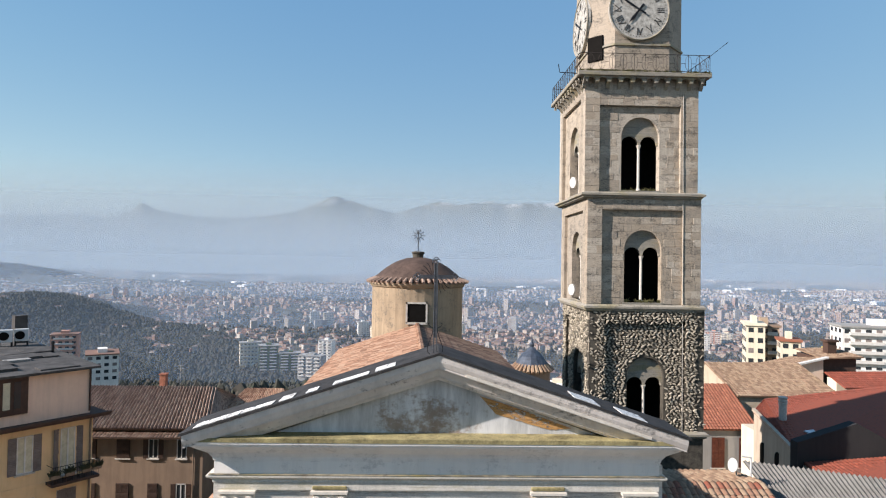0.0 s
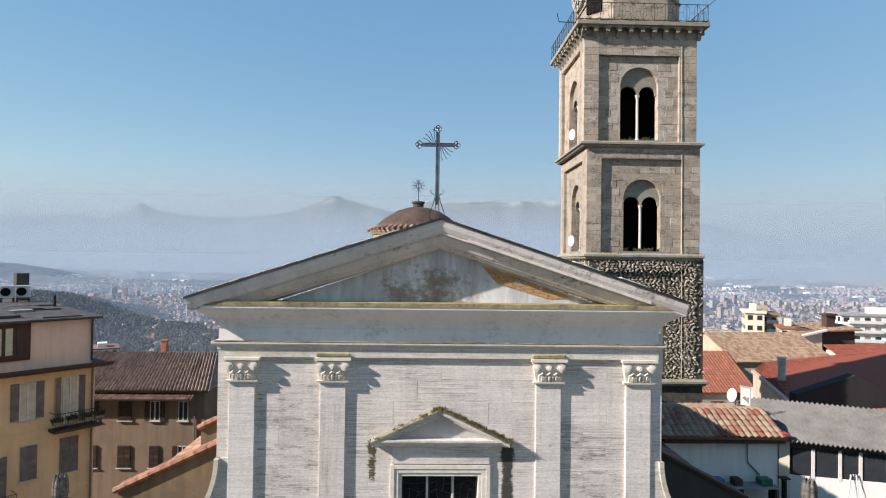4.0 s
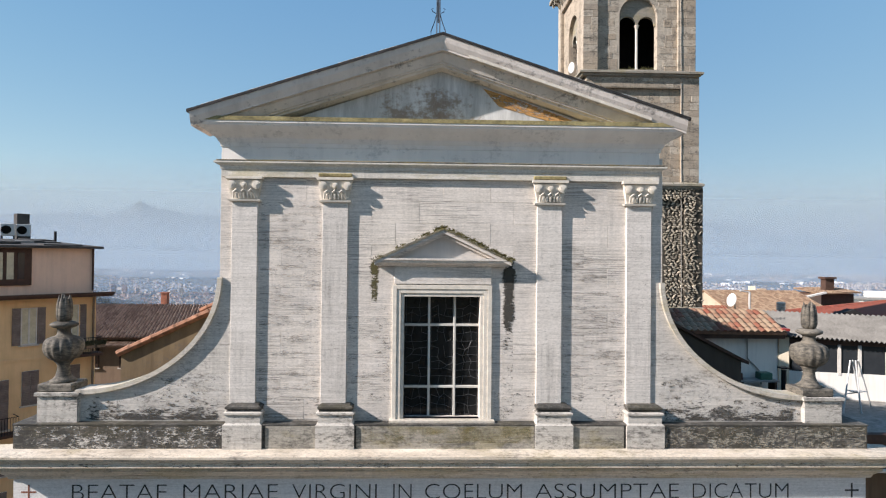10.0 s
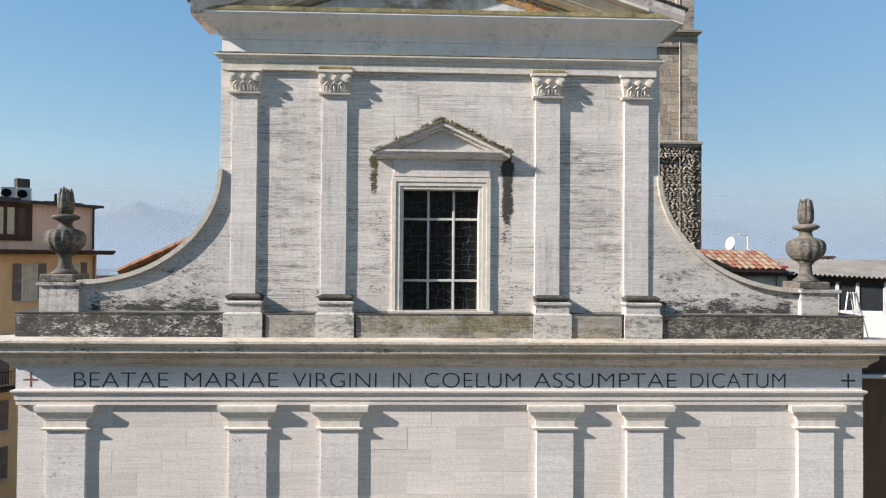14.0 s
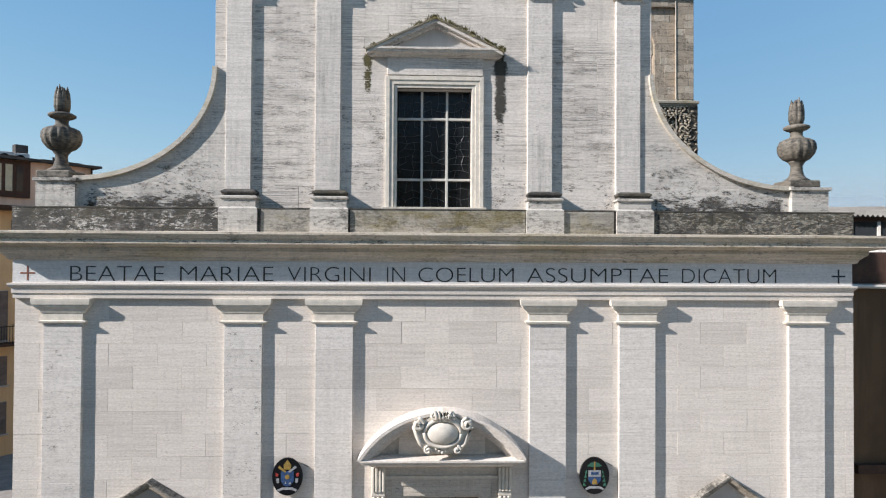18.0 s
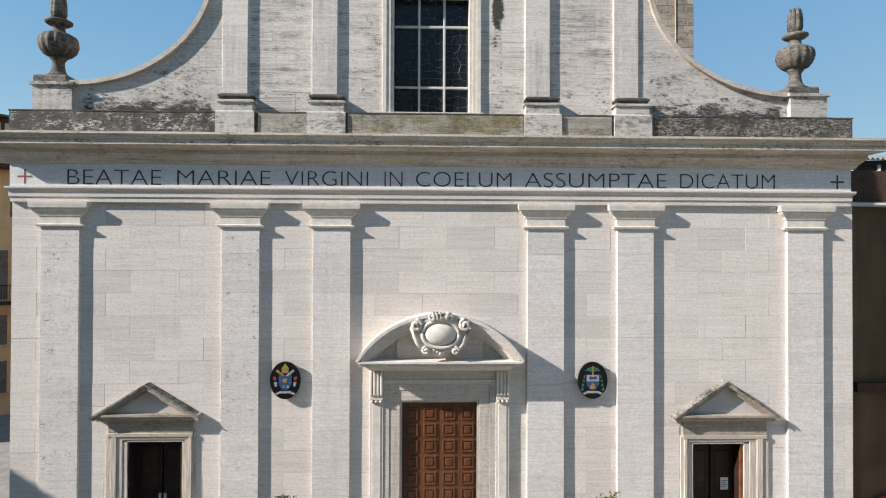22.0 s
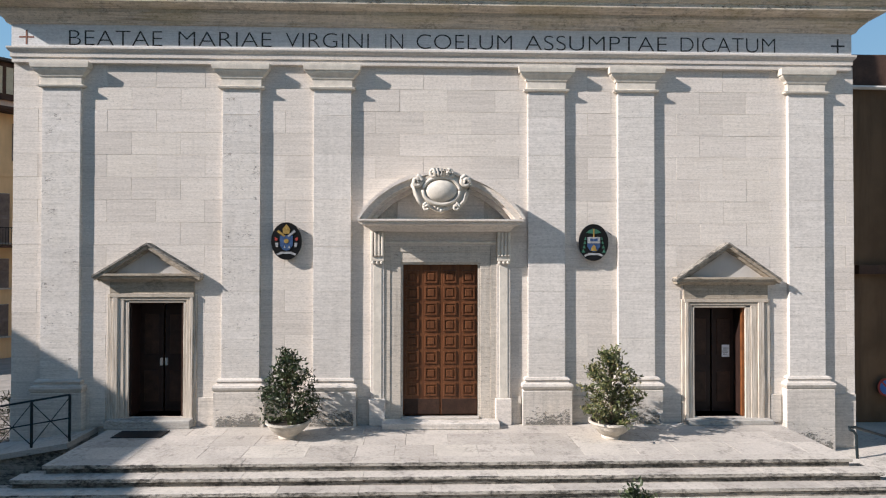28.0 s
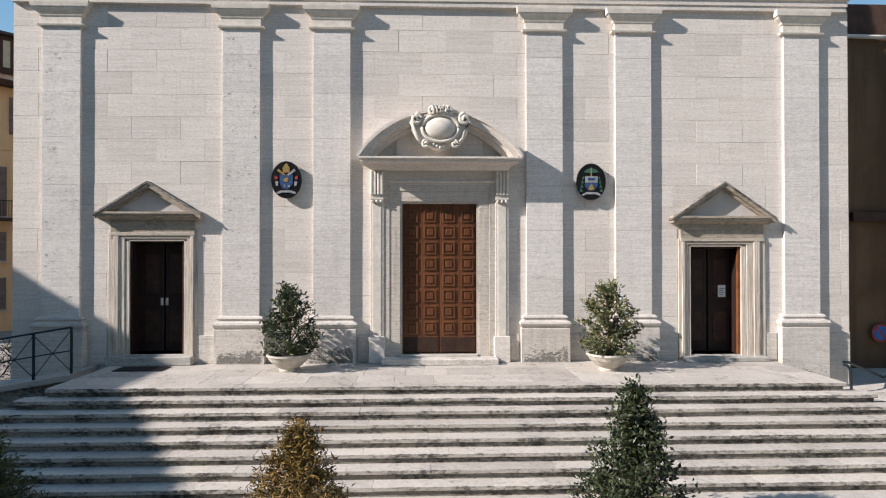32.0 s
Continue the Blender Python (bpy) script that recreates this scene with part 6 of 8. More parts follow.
nave = thing("nave", "plastered church nave under a clay tile roof with a domed drum", "church nave")
part("nave_wall", boxed(-5.2, 3.9, 1.0, 21.5, -2.0, 16.4), OCHRE, nave)
part("front_backing", boxed(-9.95, 10.0, 1.0, 1.3, -1.3, 10.1), OCHRE, nave)
R0, R1 = (-0.45, 1.1, 18.35), (-1.05, 21.5, 18.1)
tile_roof("roof_tiles", (-5.4, 1.1, 16.7), (-5.5, 21.5, 16.55), R1, R0, CLAY, nave, seed=2)
# right slope uses darker tiles, the roof's shaded side put into colour
tile_roof("roof_tiles", (4.1, 1.1, 16.7), (3.6, 21.5, 16.55), R1, R0, CLAY_DARK, nave, seed=3)
bm = bmesh.new()
y = 1.1
while y < 21.3:
    f = (y - 1.1) / 20.4
    c = Vector(R0).lerp(Vector(R1), f)
    tube(bm, [(c.x, c.y, c.z + 0.04), (c.x - 0.01, c.y + 0.46, c.z + 0.02)], 0.13, 7)
    y += 0.43
part("ridge_tiles", bm, CLAY, nave)
DC = (-1.07, 23.6)
bm = bmesh.new()
lathe(bm, [(2.78, 15.0), (2.78, 20.2), (2.86, 20.25), (2.95, 20.40), (2.95, 20.5)], (DC[0], DC[1], 0), 40)
drum = part("drum", bm, DRUMP, nave, "round plastered drum with a small window", smooth=False)
bm = bmesh.new()
for i in range(52):
    a = 2 * math.pi * i / 52
    ca, sa = math.cos(a), math.sin(a)
    tube(bm, [(DC[0] + 3.14 * ca, DC[1] + 3.14 * sa, 20.53), (DC[0] + 2.6 * ca, DC[1] + 2.6 * sa, 20.74)], 0.095, 7)
part("eave_tiles", bm, CLAY_BROWN, nave)
bm = bmesh.new()
lathe(bm, [(2.95, 20.55), (2.45, 20.95), (1.9, 21.4), (1.3, 21.75), (0.7, 21.95), (0.35, 22.0)], (DC[0], DC[1], 0), 40)
part("dome", bm, plain("brown_dome_coating", (0.085, 0.055, 0.042), 0.85, vary=0.35, scale=1.4, bump=0.3), nave, "low dome covered in brown weathered coating", smooth=True)
bm = bmesh.new()
lathe(bm, [(0.32, 21.95), (0.34, 22.2), (0.40, 22.25), (0.40, 22.34), (0.2, 22.38)], (DC[0], DC[1], 0), 14)
part("dome_cap", bm, RUBBLE_BACK, nave)
bm = bmesh.new()
tube(bm, [(DC[0], DC[1], 22.3), (DC[0], DC[1], 23.7)], 0.025, 5)
for i in range(10):
    a = 2 * math.pi * i / 10
    tube(bm, [(DC[0] + 0.16 * math.cos(a), DC[1], 23.35 + 0.16 * math.sin(a)), (DC[0] + 0.42 * math.cos(a), DC[1], 23.35 + 0.42 * math.sin(a))], 0.02, 4)
tube(bm, [(DC[0] + 0.16 * math.cos(2 * math.pi * i / 14), DC[1], 23.35 + 0.16 * math.sin(2 * math.pi * i / 14)) for i in range(15)], 0.025, 4)
part("finial", bm, IRON, nave, "iron star finial")
wa = math.atan2(-2.78, -0.1)
# solid near-black block painted as the window's unlit depth
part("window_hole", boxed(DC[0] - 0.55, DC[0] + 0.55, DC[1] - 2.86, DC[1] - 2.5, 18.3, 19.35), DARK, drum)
bm = bmesh.new()
for q in ((-0.62, -0.52, 18.22, 19.42), (0.52, 0.62, 18.22, 19.42), (-0.62, 0.62, 18.16, 18.28), (-0.62, 0.62, 19.33, 19.42)):
    box(bm, DC[0] + q[0], DC[0] + q[1], DC[1] - 2.90, DC[1] - 2.78, q[2], q[3])
part("window_frame", bm, MARBLE, drum)

# left aisle with two tiled verges
aisle = thing("side_aisle", "ochre plastered side aisle with sloping tiled verges", "church aisle")
VERGE = plain("orange_verge_tile", (0.33, 0.165, 0.10), 0.85, vary=0.35, scale=4, own=True)
ROUGH = plaster("rough_ochre_render", (0.20, 0.145, 0.085), 0.85, patch=0.6)
for y0, dx, dz, thick in ((5.0, 0.0, 0.0, 0.45), (8.3, 1.35, 1.05, 0.4)):
    bm = bmesh.new()
    xa, xb = -10.08 + dx, -4.9
    za, zb = 11.42 + dz, 11.42 + dz + 0.47 * (xb - xa)
    prism(bm, [(xa, -2.0), (xb, -2.0), (xb, zb), (xa, za)], y0, y0 + thick, lambda u, v, w: (u, w, v))
    part("gable_wall", bm, ROUGH, aisle)
    n = 15
    for i in range(n):
        x = xa - 0.1 + (xb - xa + 0.1) * i / n
        z = za + 0.03 + 0.47 * (x - xa)
        e = (xb - xa + 0.1) / n + 0.06
        for yy in (y0 - 0.03, y0 + thick + 0.02):
            part("verge_tile", tubed([(x, yy, z + 0.05), (x + e, yy, z + 0.05 + 0.47 * e)], 0.105 if yy < y0 + 0.1 else 0.09, 7), VERGE, aisle)
    bm = bmesh.new()
    prism(bm, [(xa, za - 0.02), (xb, zb - 0.02), (xb, zb + 0.03), (xa, za + 0.03)], y0 - 0.05, y0 + thick + 0.05, lambda u, v, w: (u, w, v))
    part("verge_bed", bm, ROUGH, aisle)
part("aisle_wall", boxed(-9.9, -5.2, 5.4, 21.0, -2.0, 11.0), ROUGH, aisle)
tile_roof("aisle_tiles", (-10.0, 5.45, 11.1), (-10.0, 20.0, 11.1), (-5.3, 20.0, 13.3), (-5.3, 5.45, 13.3), CLAY, aisle, seed=6)
GREYLINE = plain("pale_cable", (0.40, 0.37, 0.32), 0.6, vary=0.15)
for z0, z1, x in ((11.6, 19.05, 15.20), (19.4, 25.95, 15.17), (26.3, 32.5, 15.13)):
    part("lightning_cable", tubed([(x + 0.02, TY - 0.07, z0), (x, TY - 0.07, (z0 + z1) / 2), (x - 0.01, TY - 0.07, z1)], 0.022, 5), GREYLINE, tower)


# ---- houses round the church ----
YELLOW = plaster("warm_yellow_plaster", (0.74, 0.51, 0.28), 0.35)
PINKISH = plaster("faded_pink_plaster", (0.76, 0.55, 0.42), 0.35)
BROWNP = plaster("brown_plaster", (0.23, 0.16, 0.11), 0.5)
CREAM = plaster("cream_plaster", (0.66, 0.58, 0.44), 0.3)
WHITEP = plaster("white_plaster", (0.74, 0.71, 0.65), 0.4)
GREYP = plaster("grey_plaster", (0.30, 0.29, 0.27), 0.4)
SHUTTER = plain("brown_grey_shutter", (0.20, 0.165, 0.15), 0.7, vary=0.2)
SHUTTER_DARK = plain("dark_brown_shutter", (0.06, 0.035, 0.025), 0.7, vary=0.2)
PANE = plain("window_pane", (0.03, 0.034, 0.038), 0.08, vary=0.1, bump=0)
CURTAIN = plain("pale_curtain", (0.55, 0.50, 0.36), 0.9, vary=0.15)
FRAMEW = plain("white_window_frame", (0.60, 0.57, 0.52), 0.5, vary=0.1)
SLATE = plain("dark_roof_felt", (0.07, 0.065, 0.06), 0.85, vary=0.35, scale=1.5, bump=0.4)


def leaf_panel(w, h):
    """A louvred shutter leaf: frame with two ribbed fields."""
    bm = bmesh.new()
    n = max(6, int(h / 0.10))
    line = [(-0.03, 0.0), (-0.03, 0.06)]
    for i in range(n):
        z = 0.06 + (h - 0.12) * i / n
        mid = abs(i - n / 2) < 0.6
        line += [(-0.03 if mid else -0.006, z + 0.004), (-0.03, z + (h - 0.12) / n)]
    line += [(-0.03, h), (0.02, h), (0.02, 0.0)]
    prism(bm, line, -w / 2, w / 2, lambda u, v, q: (q, u, v))
    return bm


def house_window(parent, M, x0, x1, z0, z1, style="open", glass=None, shutter=None):
    """A window in a house wall whose outside looks to -y of M."""
    glass, shutter = glass or PANE, shutter or SHUTTER
    root = new("window", finish("window", boxed(x0, x1, -0.012, 0.05, z0, z1), glass))
    root.matrix_basis = M
    root.parent = parent
    w = (x1 - x0)
    bm = bmesh.new()
    for a, b, c, d in ((x0, x0 + 0.06, z0, z1), (x1 - 0.06, x1, z0, z1), (x0, x1, z1 - 0.06, z1), (x0, x1, z0, z0 + 0.06), ((x0 + x1) / 2 - 0.04, (x0 + x1) / 2 + 0.04, z0, z1)):
        box(bm, a, b, -0.05, 0.0, c, d)
    part("window_frame", bm, FRAMEW if style != "dark" else SHUTTER_DARK, root)
    part("sill", boxed(x0 - 0.1, x1 + 0.1, -0.14, 0.0, z0 - 0.08, z0), MARBLE, root)
    if style in ("open", "half"):
        for s in (-1, 1):
            sh = part("shutter", leaf_panel(w / 2, z1 - z0), shutter, root)
            sh.location = ((x0 if s < 0 else x1) + s * (w / 4 + 0.02), -0.05, z0)
            if style == "half":
                sh.rotation_euler = (0, 0, s * -0.5)
    elif style in ("closed", "dark"):
        for s in (-1, 1):
            sh = part("shutter", leaf_panel(w / 2 - 0.02, z1 - z0 - 0.02), shutter, root)
            sh.location = ((x0 + x1) / 2 + s * w / 4, -0.07, z0 + 0.01)
    return root


def frame_of(p, way):
    """Matrix of a wall: origin p, x along the wall to the right as seen from outside."""
    x = Vector((way[0], way[1], 0)).normalized()
    y = Vector((-x.y, x.x, 0))
    m = Matrix.Identity(4)
    for i in range(3):
        m[i][0], m[i][1], m[i][2] = x[i], y[i], (0, 0, 1)[i]
        m[i][3] = p[i]
    return m


# yellow corner house
MA = frame_of((-20.9, 24.2, 0), (0.625, 0.78))
house = thing("corner_house", "warm yellow plastered corner house with shuttered windows", "house")
part("wall", boxed(-16, 0, 0, 12.3, -4, 12.1, m=MA), YELLOW, house)
part("attic_wall", boxed(-16, -0.15, 0.1, 12, 12.1, 14.9, m=MA), PINKISH, house)
part("eave", boxed(-16.5, 0.7, -0.75, 12.8, 11.98, 12.14, m=MA), SOFFIT, house, "dark projecting eaves")
part("gutter", boxed(-16.5, 0.75, -0.85, -0.70, 12.10, 12.24, m=MA), SOFFIT, house)
bm = bmesh.new()
prism(bm, [(-0.35, 14.88), (12.5, 14.88), (12.5, 15.46), (8.0, 15.46), (-0.35, 15.02)], -16.5, 0.25, lambda u, v, w: MA @ Vector((w, u, v)))
part("roof", bm, SLATE, house, "low pitched roof of patched dark felt")
rnd = random.Random(3)
for k in range(16):
    x = -rnd.uniform(0.2, 9)
    y = rnd.uniform(0, 6)
    lie = MA @ Matrix.Translation((x, y, 15.05 + 0.0527 * y)) @ Matrix.Rotation(0.0527, 4, "X")
    bm = boxed(-rnd.uniform(0.8, 2.4), 0, 0, rnd.uniform(0.6, 1.8), -0.02, rnd.uniform(0.03, 0.16), m=lie)
    part("roof_sheet", bm, SLATE if k % 4 else GREYP, house)
part("drainpipe", tubed([MA @ Vector((-0.25, -0.08, z)) for z in (14.9, 12.3)], 0.06, 7), SOFFIT, house)
part("drainpipe", tubed([MA @ Vector((-0.18, -0.1, z)) for z in (11.9, -3)], 0.06, 7), BROWNP, house)
part("band", boxed(-16, 0.02, -0.05, 0.05, 8.45, 8.62, m=MA), YELLOW, house)
part("band", boxed(-16, 0.02, -0.05, 0.05, 4.5, 4.7, m=MA), YELLOW, house)
for x in (-4.05, -6.6, -9.2):
    house_window(house, MA, x, x + 0.82, 9.35, 11.45, "open", CURTAIN)
for x in (-3.95, -8.9):
    house_window(house, MA, x, x + 0.86, 5.9, 7.85, "closed")
for x in (-1.93, ):
    house_window(house, MA, x, x + 1.04, 5.8, 7.9, "closed")
house_window(house, MA, -1.80, -1.00, 8.75, 11.5, "half", CURTAIN)
for z0, z1 in ((4.72, 7.5), (2.2, 3.85), (-0.5, 1.3)):
    house_window(house, MA, -5.65, -4.58, z0, z1, "closed")
part("balcony_slab", boxed(-2.55, 0.05, -0.95, 0.0, 8.42, 8.58, m=MA), SOFFIT, house)
part("balcony_slab", boxed(-6.4, -4.3, -0.9, 0.0, 4.45, 4.6, m=MA), SOFFIT, house)
for x0, x1, z in ((-2.5, 0.0, 8.58), (-6.35, -4.35, 4.6)):
    top = [MA @ Vector(p) for p in ((x0, -0.02, z + 0.95), (x0, -0.9, z + 0.95), (x1, -0.9, z + 0.95), (x1, -0.02, z + 0.95))]
    rail = part("balcony_rail", tubed(top, 0.02, 4), IRON, house, "black iron balcony rail")
    n = int((x1 - x0) / 0.13)
    for i in range(n + 1):
        x = x0 + (x1 - x0) * i / n
        part("baluster", tubed([MA @ Vector((x, -0.9, z)), MA @ Vector((x, -0.9, z + 0.95))], 0.012, 4), IRON, rail)
# dormer window band of the attic
part("attic_window", boxed(-8.6, -3.55, -0.02, 0.12, 12.75, 14.85, m=MA), SOFFIT, house, "brown framed attic glazing")
for k in range(9):
    part("attic_pane", boxed(-8.5 + 0.53 * k, -8.16 + 0.53 * k, -0.04, 0.0, 13.1, 14.6, m=MA), PANE if k % 3 == 2 else CURTAIN, house)
# air conditioners and chimney on the roof
for x in (-0.85, -1.80):
    ac = thing("air_conditioner", "white outdoor air conditioner unit on the flat roof", "air conditioner", "roof air conditioners")
    ac.matrix_basis = MA @ Matrix.Translation((x, 9.2, 15.46)) @ Matrix.Rotation(-0.45, 4, "Z") @ Matrix.Diagonal((1.25, 1.25, 1.2, 1))
    part("body", soft_box(-0.33, 0.33, -0.18, 0.18, 0.25, 0.95, 0.02), LAMPW, ac)
    part("fan_grille", flat([(u - 0.06, v) for u, v in disc_points(0, 0.6, 0.24, 0.24, 20)], -0.20, -0.17), DARK, ac)
    for s in (-1, 1):
        part("leg", boxed(s * 0.28 - 0.03, s * 0.28 + 0.03, -0.15, 0.15, 0.0, 0.25), IRON, ac)
st = tagged(new("chimney", finish("chimney", boxed(-0.4, 0.4, -0.3, 0.3, 0, 1.95), SLATE)), "dark metal chimney stack on the flat roof", "chimney")
st.matrix_basis = MA @ Matrix.Translation((-0.45, 10.8, 15.46))
st = tagged(new("vent_pipe", finish("vent_pipe", tubed([(0, 0, 0), (0, 0, 0.75)], 0.09, 8), IRON)), "black vent pipe on the flat roof", "vent pipe")
st.matrix_basis = MA @ Matrix.Translation((-0.3, 5.4, 15.3))

# brown house with a hipped tile roof
def gable_house(name, label, x0, x1, y0, y1, zg, ze, zr, wall, roofmat, hip=0.0, over=0.4, wide=0.26, long=0.42, seed=1, back=True, lift=0.055):
    h = thing(name, label, "house")
    part("wall", boxed(x0, x1, y0, y1, zg, ze), wall, h)
    ym = (y0 + y1) / 2
    a, b = (x0 - over, y0 - over, ze), (x1 + over, y0 - over, ze)
    c, d = (x1 + over - hip, ym, zr), (x0 - over + hip, ym, zr)
    e, f = (x1 + over, y1 + over, ze), (x0 - over, y1 + over, ze)
    tile_roof("roof_tiles", a, b, c, d, roofmat, h, wide, long, lift, seed=seed, cover=0.66 if lift > 0.1 else 0.98)
    if back:
        tile_roof("roof_tiles", f, e, c, d, roofmat, h, wide * 2, long * 2, seed=seed + 1)
    if hip:
        for p, q, r, s in ((b, e, c, c), (a, f, d, d)):
            tile_roof("roof_tiles", p, q, r, s, roofmat, h, wide, long, seed=seed + 2)
    else:
        for xs in (x0, x1):
            bm = bmesh.new()
            prism(bm, [(y0, ze - 0.05), (y1, ze - 0.05), (ym, zr - 0.14)], xs - 0.12, xs + 0.12, lambda u, v, w: (w, u, v))
            part("gable", bm, wall, h)
    return h


bh = gable_house("brown_house", "brown plastered house with a ribbed dark tile roof", -40, -18.6, 36.9, 47.0, -5, 7.75, 10.05, BROWNP, CLAY_BROWN, hip=1.2, wide=0.29, seed=11, lift=0.13)
tile_roof("eave_strip", (-30, 36.0, 7.15), (-19.3, 36.0, 7.15), (-19.3, 36.9, 7.45), (-30, 36.9, 7.45), CLAY_DARK, bh, 0.27, 0.45, seed=13)
MB = frame_of((0, 36.88, 0), (1, 0))
for x0, x1, st_ in ((-28.2, -27.2, "dark"), (-25.55, -24.5, "dark"), (-23.0, -22.2, "open"), (-20.7, -19.9, "plain")):
    house_window(bh, MB, x0, x1, 5.25, 6.85, st_, None, SHUTTER_DARK)
    house_window(bh, MB, x0, x1, 1.4, 3.2, "dark" if st_ != "plain" else "open", None, SHUTTER_DARK)
part("drainpipe", tubed([(-19.35, 36.8, z) for z in (7.4, -3)], 0.06, 6), BROWNP, bh)
ch = thing("brick_chimney", "red brick chimney with a pale cap on the tile roof", "chimney")
part("stack", boxed(-24.5, -23.98, 42.2, 42.75, 9.3, 11.05), plain("red_brick", (0.33, 0.13, 0.08), 0.9, vary=0.3), ch)
part("cap", boxed(-24.56, -23.92, 42.14, 42.81, 11.05, 11.15), bpy.data.materials["red_brick"], ch)
for k, x in enumerate((-27.0, -25.0, -22.4)):
    vent = tagged(new("roof_vent", finish("roof_vent", boxed(x - 0.3, x + 0.3, 39.1, 39.7, 8.4, 8.95), CLAY_DARK)), "small tiled roof vent on the brown roof", "roof vent", "roof vents")
an = thing("aerial", "thin television aerial on the roof ridge", "aerial")
part("mast", tubed([(-22.75, 42.5, 9.9), (-22.75, 42.5, 11.9)], 0.02, 5), GREYP, an)
for z in (11.6, 12.0, 12.3):
    part("rod", tubed([(-23.05, 42.5, z - 0.45), (-22.4, 42.5, z - 0.40)], 0.014, 4), GREYP, an)
gable_house("low_house", "low house with a weathered tile roof", -18.6, -13.0, 41.5, 49.0, -5, 7.6, 9.3, BROWNP, CLAY, hip=1.5, wide=0.27, seed=15)

# right aisle behind the wing, dark passage wall and neighbour with a yard roof
ra = thing("side_aisle", "church aisle with a sloping top, shadow painted into its render", "church aisle")
bm = bmesh.new()
prism(bm, [(4.9, -2), (9.6, -2), (9.6, 11.33), (4.9, 13.73)], 5.0, 5.5, lambda u, v, w: (u, w, v))
# shadow over this aisle is put into its near-black render
SHADOWREND = plaster("shadow_dark_render", (0.075, 0.062, 0.05), 0.5)
part("gable_wall", bm, SHADOWREND, ra)
bm = bmesh.new()
prism(bm, [(4.9, 13.70), (9.8, 11.20), (9.8, 11.30), (4.9, 13.80)], 4.9, 5.6, lambda u, v, w: (u, w, v))
part("coping", bm, SOFFIT, ra)
part("aisle_wall", boxed(4.0, 9.5, 5.5, 20.0, -2, 11.0), SHADOWREND, ra)
tile_roof("aisle_tiles", (9.6, 5.5, 11.0), (9.6, 20.0, 11.0), (4.2, 20.0, 13.4), (4.2, 5.5, 13.4), CLAY_DARK, ra, seed=18)

DIRTYWALL = plaster("stained_brown_wall", (0.17, 0.105, 0.06), 0.85)
nb = thing("neighbour_block", "stained brown rendered building beside a narrow passage", "building")
part("wall", boxed(10.95, 26, 2.3, 9.9, -4, 8.8), DIRTYWALL, nb)
part("wall_buttress", boxed(13.2, 26, 1.7, 2.3, -4, 9.2), DIRTYWALL, nb)
part("gutter", tubed([(10.9, 2.2, 8.75), (13.0, 2.2, 8.72)], 0.06, 7), FRAMEW, nb, "pale gutter")
part("gutter", tubed([(13.0, 2.2, 8.72), (13.0, 2.2, 9.3), (12.8, 2.2, 9.35)], 0.05, 7), FRAMEW, nb)
part("drainpipe", tubed([(11.15, 2.2, z) for z in (6.6, 3.4)], 0.05, 6), GREYP, nb)
part("conduit", tubed([(11.5, 2.24, z) for z in (5.0, -1.3)], 0.035, 6), BROWNP, nb)
part("cable", tubed([(12.9, 2.24, z) for z in (8.6, 4.0)], 0.025, 5), IRON, nb)
part("dark_ledge", boxed(11.7, 14.0, 2.12, 2.32, 3.5, 3.75), SOFFIT, nb)
# added dark strip that hides the white shed base behind it
part("parapet", boxed(11.2, 26, 2.32, 2.55, 8.8, 9.7), SOFFIT, nb, "dark strip standing in for dark clutter at the yard edge")
part("yard_floor", boxed(10.95, 26, 2.3, 14, 8.75, 8.82), plain("yard_concrete", (0.26, 0.245, 0.22), 0.9, vary=0.3), nb)

yard = thing("tiled_lean_to", "lean-to with mottled clay tiles over a white wall", "lean-to")
part("wall", boxed(9.6, 14.45, 11.2, 13.8, 8.8, 11.6), WHITEP, yard)
part("fascia", boxed(9.4, 14.5, 10.75, 11.25, 11.28, 11.55), SOFFIT, yard, "dark fascia board")
tile_roof("roof_tiles", (9.2, 10.6, 11.60), (14.5, 10.6, 11.55), (14.4, 12.2, 12.32), (9.2, 12.2, 12.38), CLAY_MIX, yard, 0.275, 0.34, 0.075, seed=23)
tile_roof("roof_tiles", (9.2, 15.0, 11.9), (14.4, 15.0, 11.9), (14.4, 12.2, 12.32), (9.2, 12.2, 12.38), CLAY_TAN, yard, 0.275, 0.34, 0.075, seed=24)
part("end_flashing", boxed(14.3, 14.62, 10.6, 11.7, 11.62, 11.72, m=None), RED, yard, "red painted edge")
part("conduit", tubed([(13.1, 11.15, z) for z in (11.2, 10.4)] + [(13.6, 11.15, 9.9), (13.7, 11.15, 9.3)], 0.03, 5), GREYP, yard)

glass_shed = thing("glazed_shed", "glazed shed under a grey corrugated roof", "shed")
E0, E1, E2, E3 = Vector((14.45, 10.75, 11.42)), Vector((22.0, 8.6, 11.1)), Vector((24.0, 12.6, 11.95)), Vector((15.4, 16.2, 12.05))
bm = bmesh.new()
cols = 44
prev = None
for i in range(cols * 4 + 1):
    f = i / (cols * 4)
    h = 0.055 * math.cos(2 * math.pi * i / 4)
    col_ = []
    for k in range(9):
        p = E0.lerp(E1, f).lerp(E3.lerp(E2, f), k / 8)
        col_.append(bm.verts.new(p + Vector((0, 0, h + 0.012 * (k % 2)))))
    if prev:
        for a, b2, c, d2 in zip(prev, col_, col_[1:], prev[1:]):
            bm.faces.new((a, b2, c, d2))
    prev = col_
m = Nodes("corrugated_fibre_cement", 0.9)
_a = m.noise(1.2, m.place((1, 1, 1)), 6, 0.7)
_b = m.noise(20, m.place(), 4)
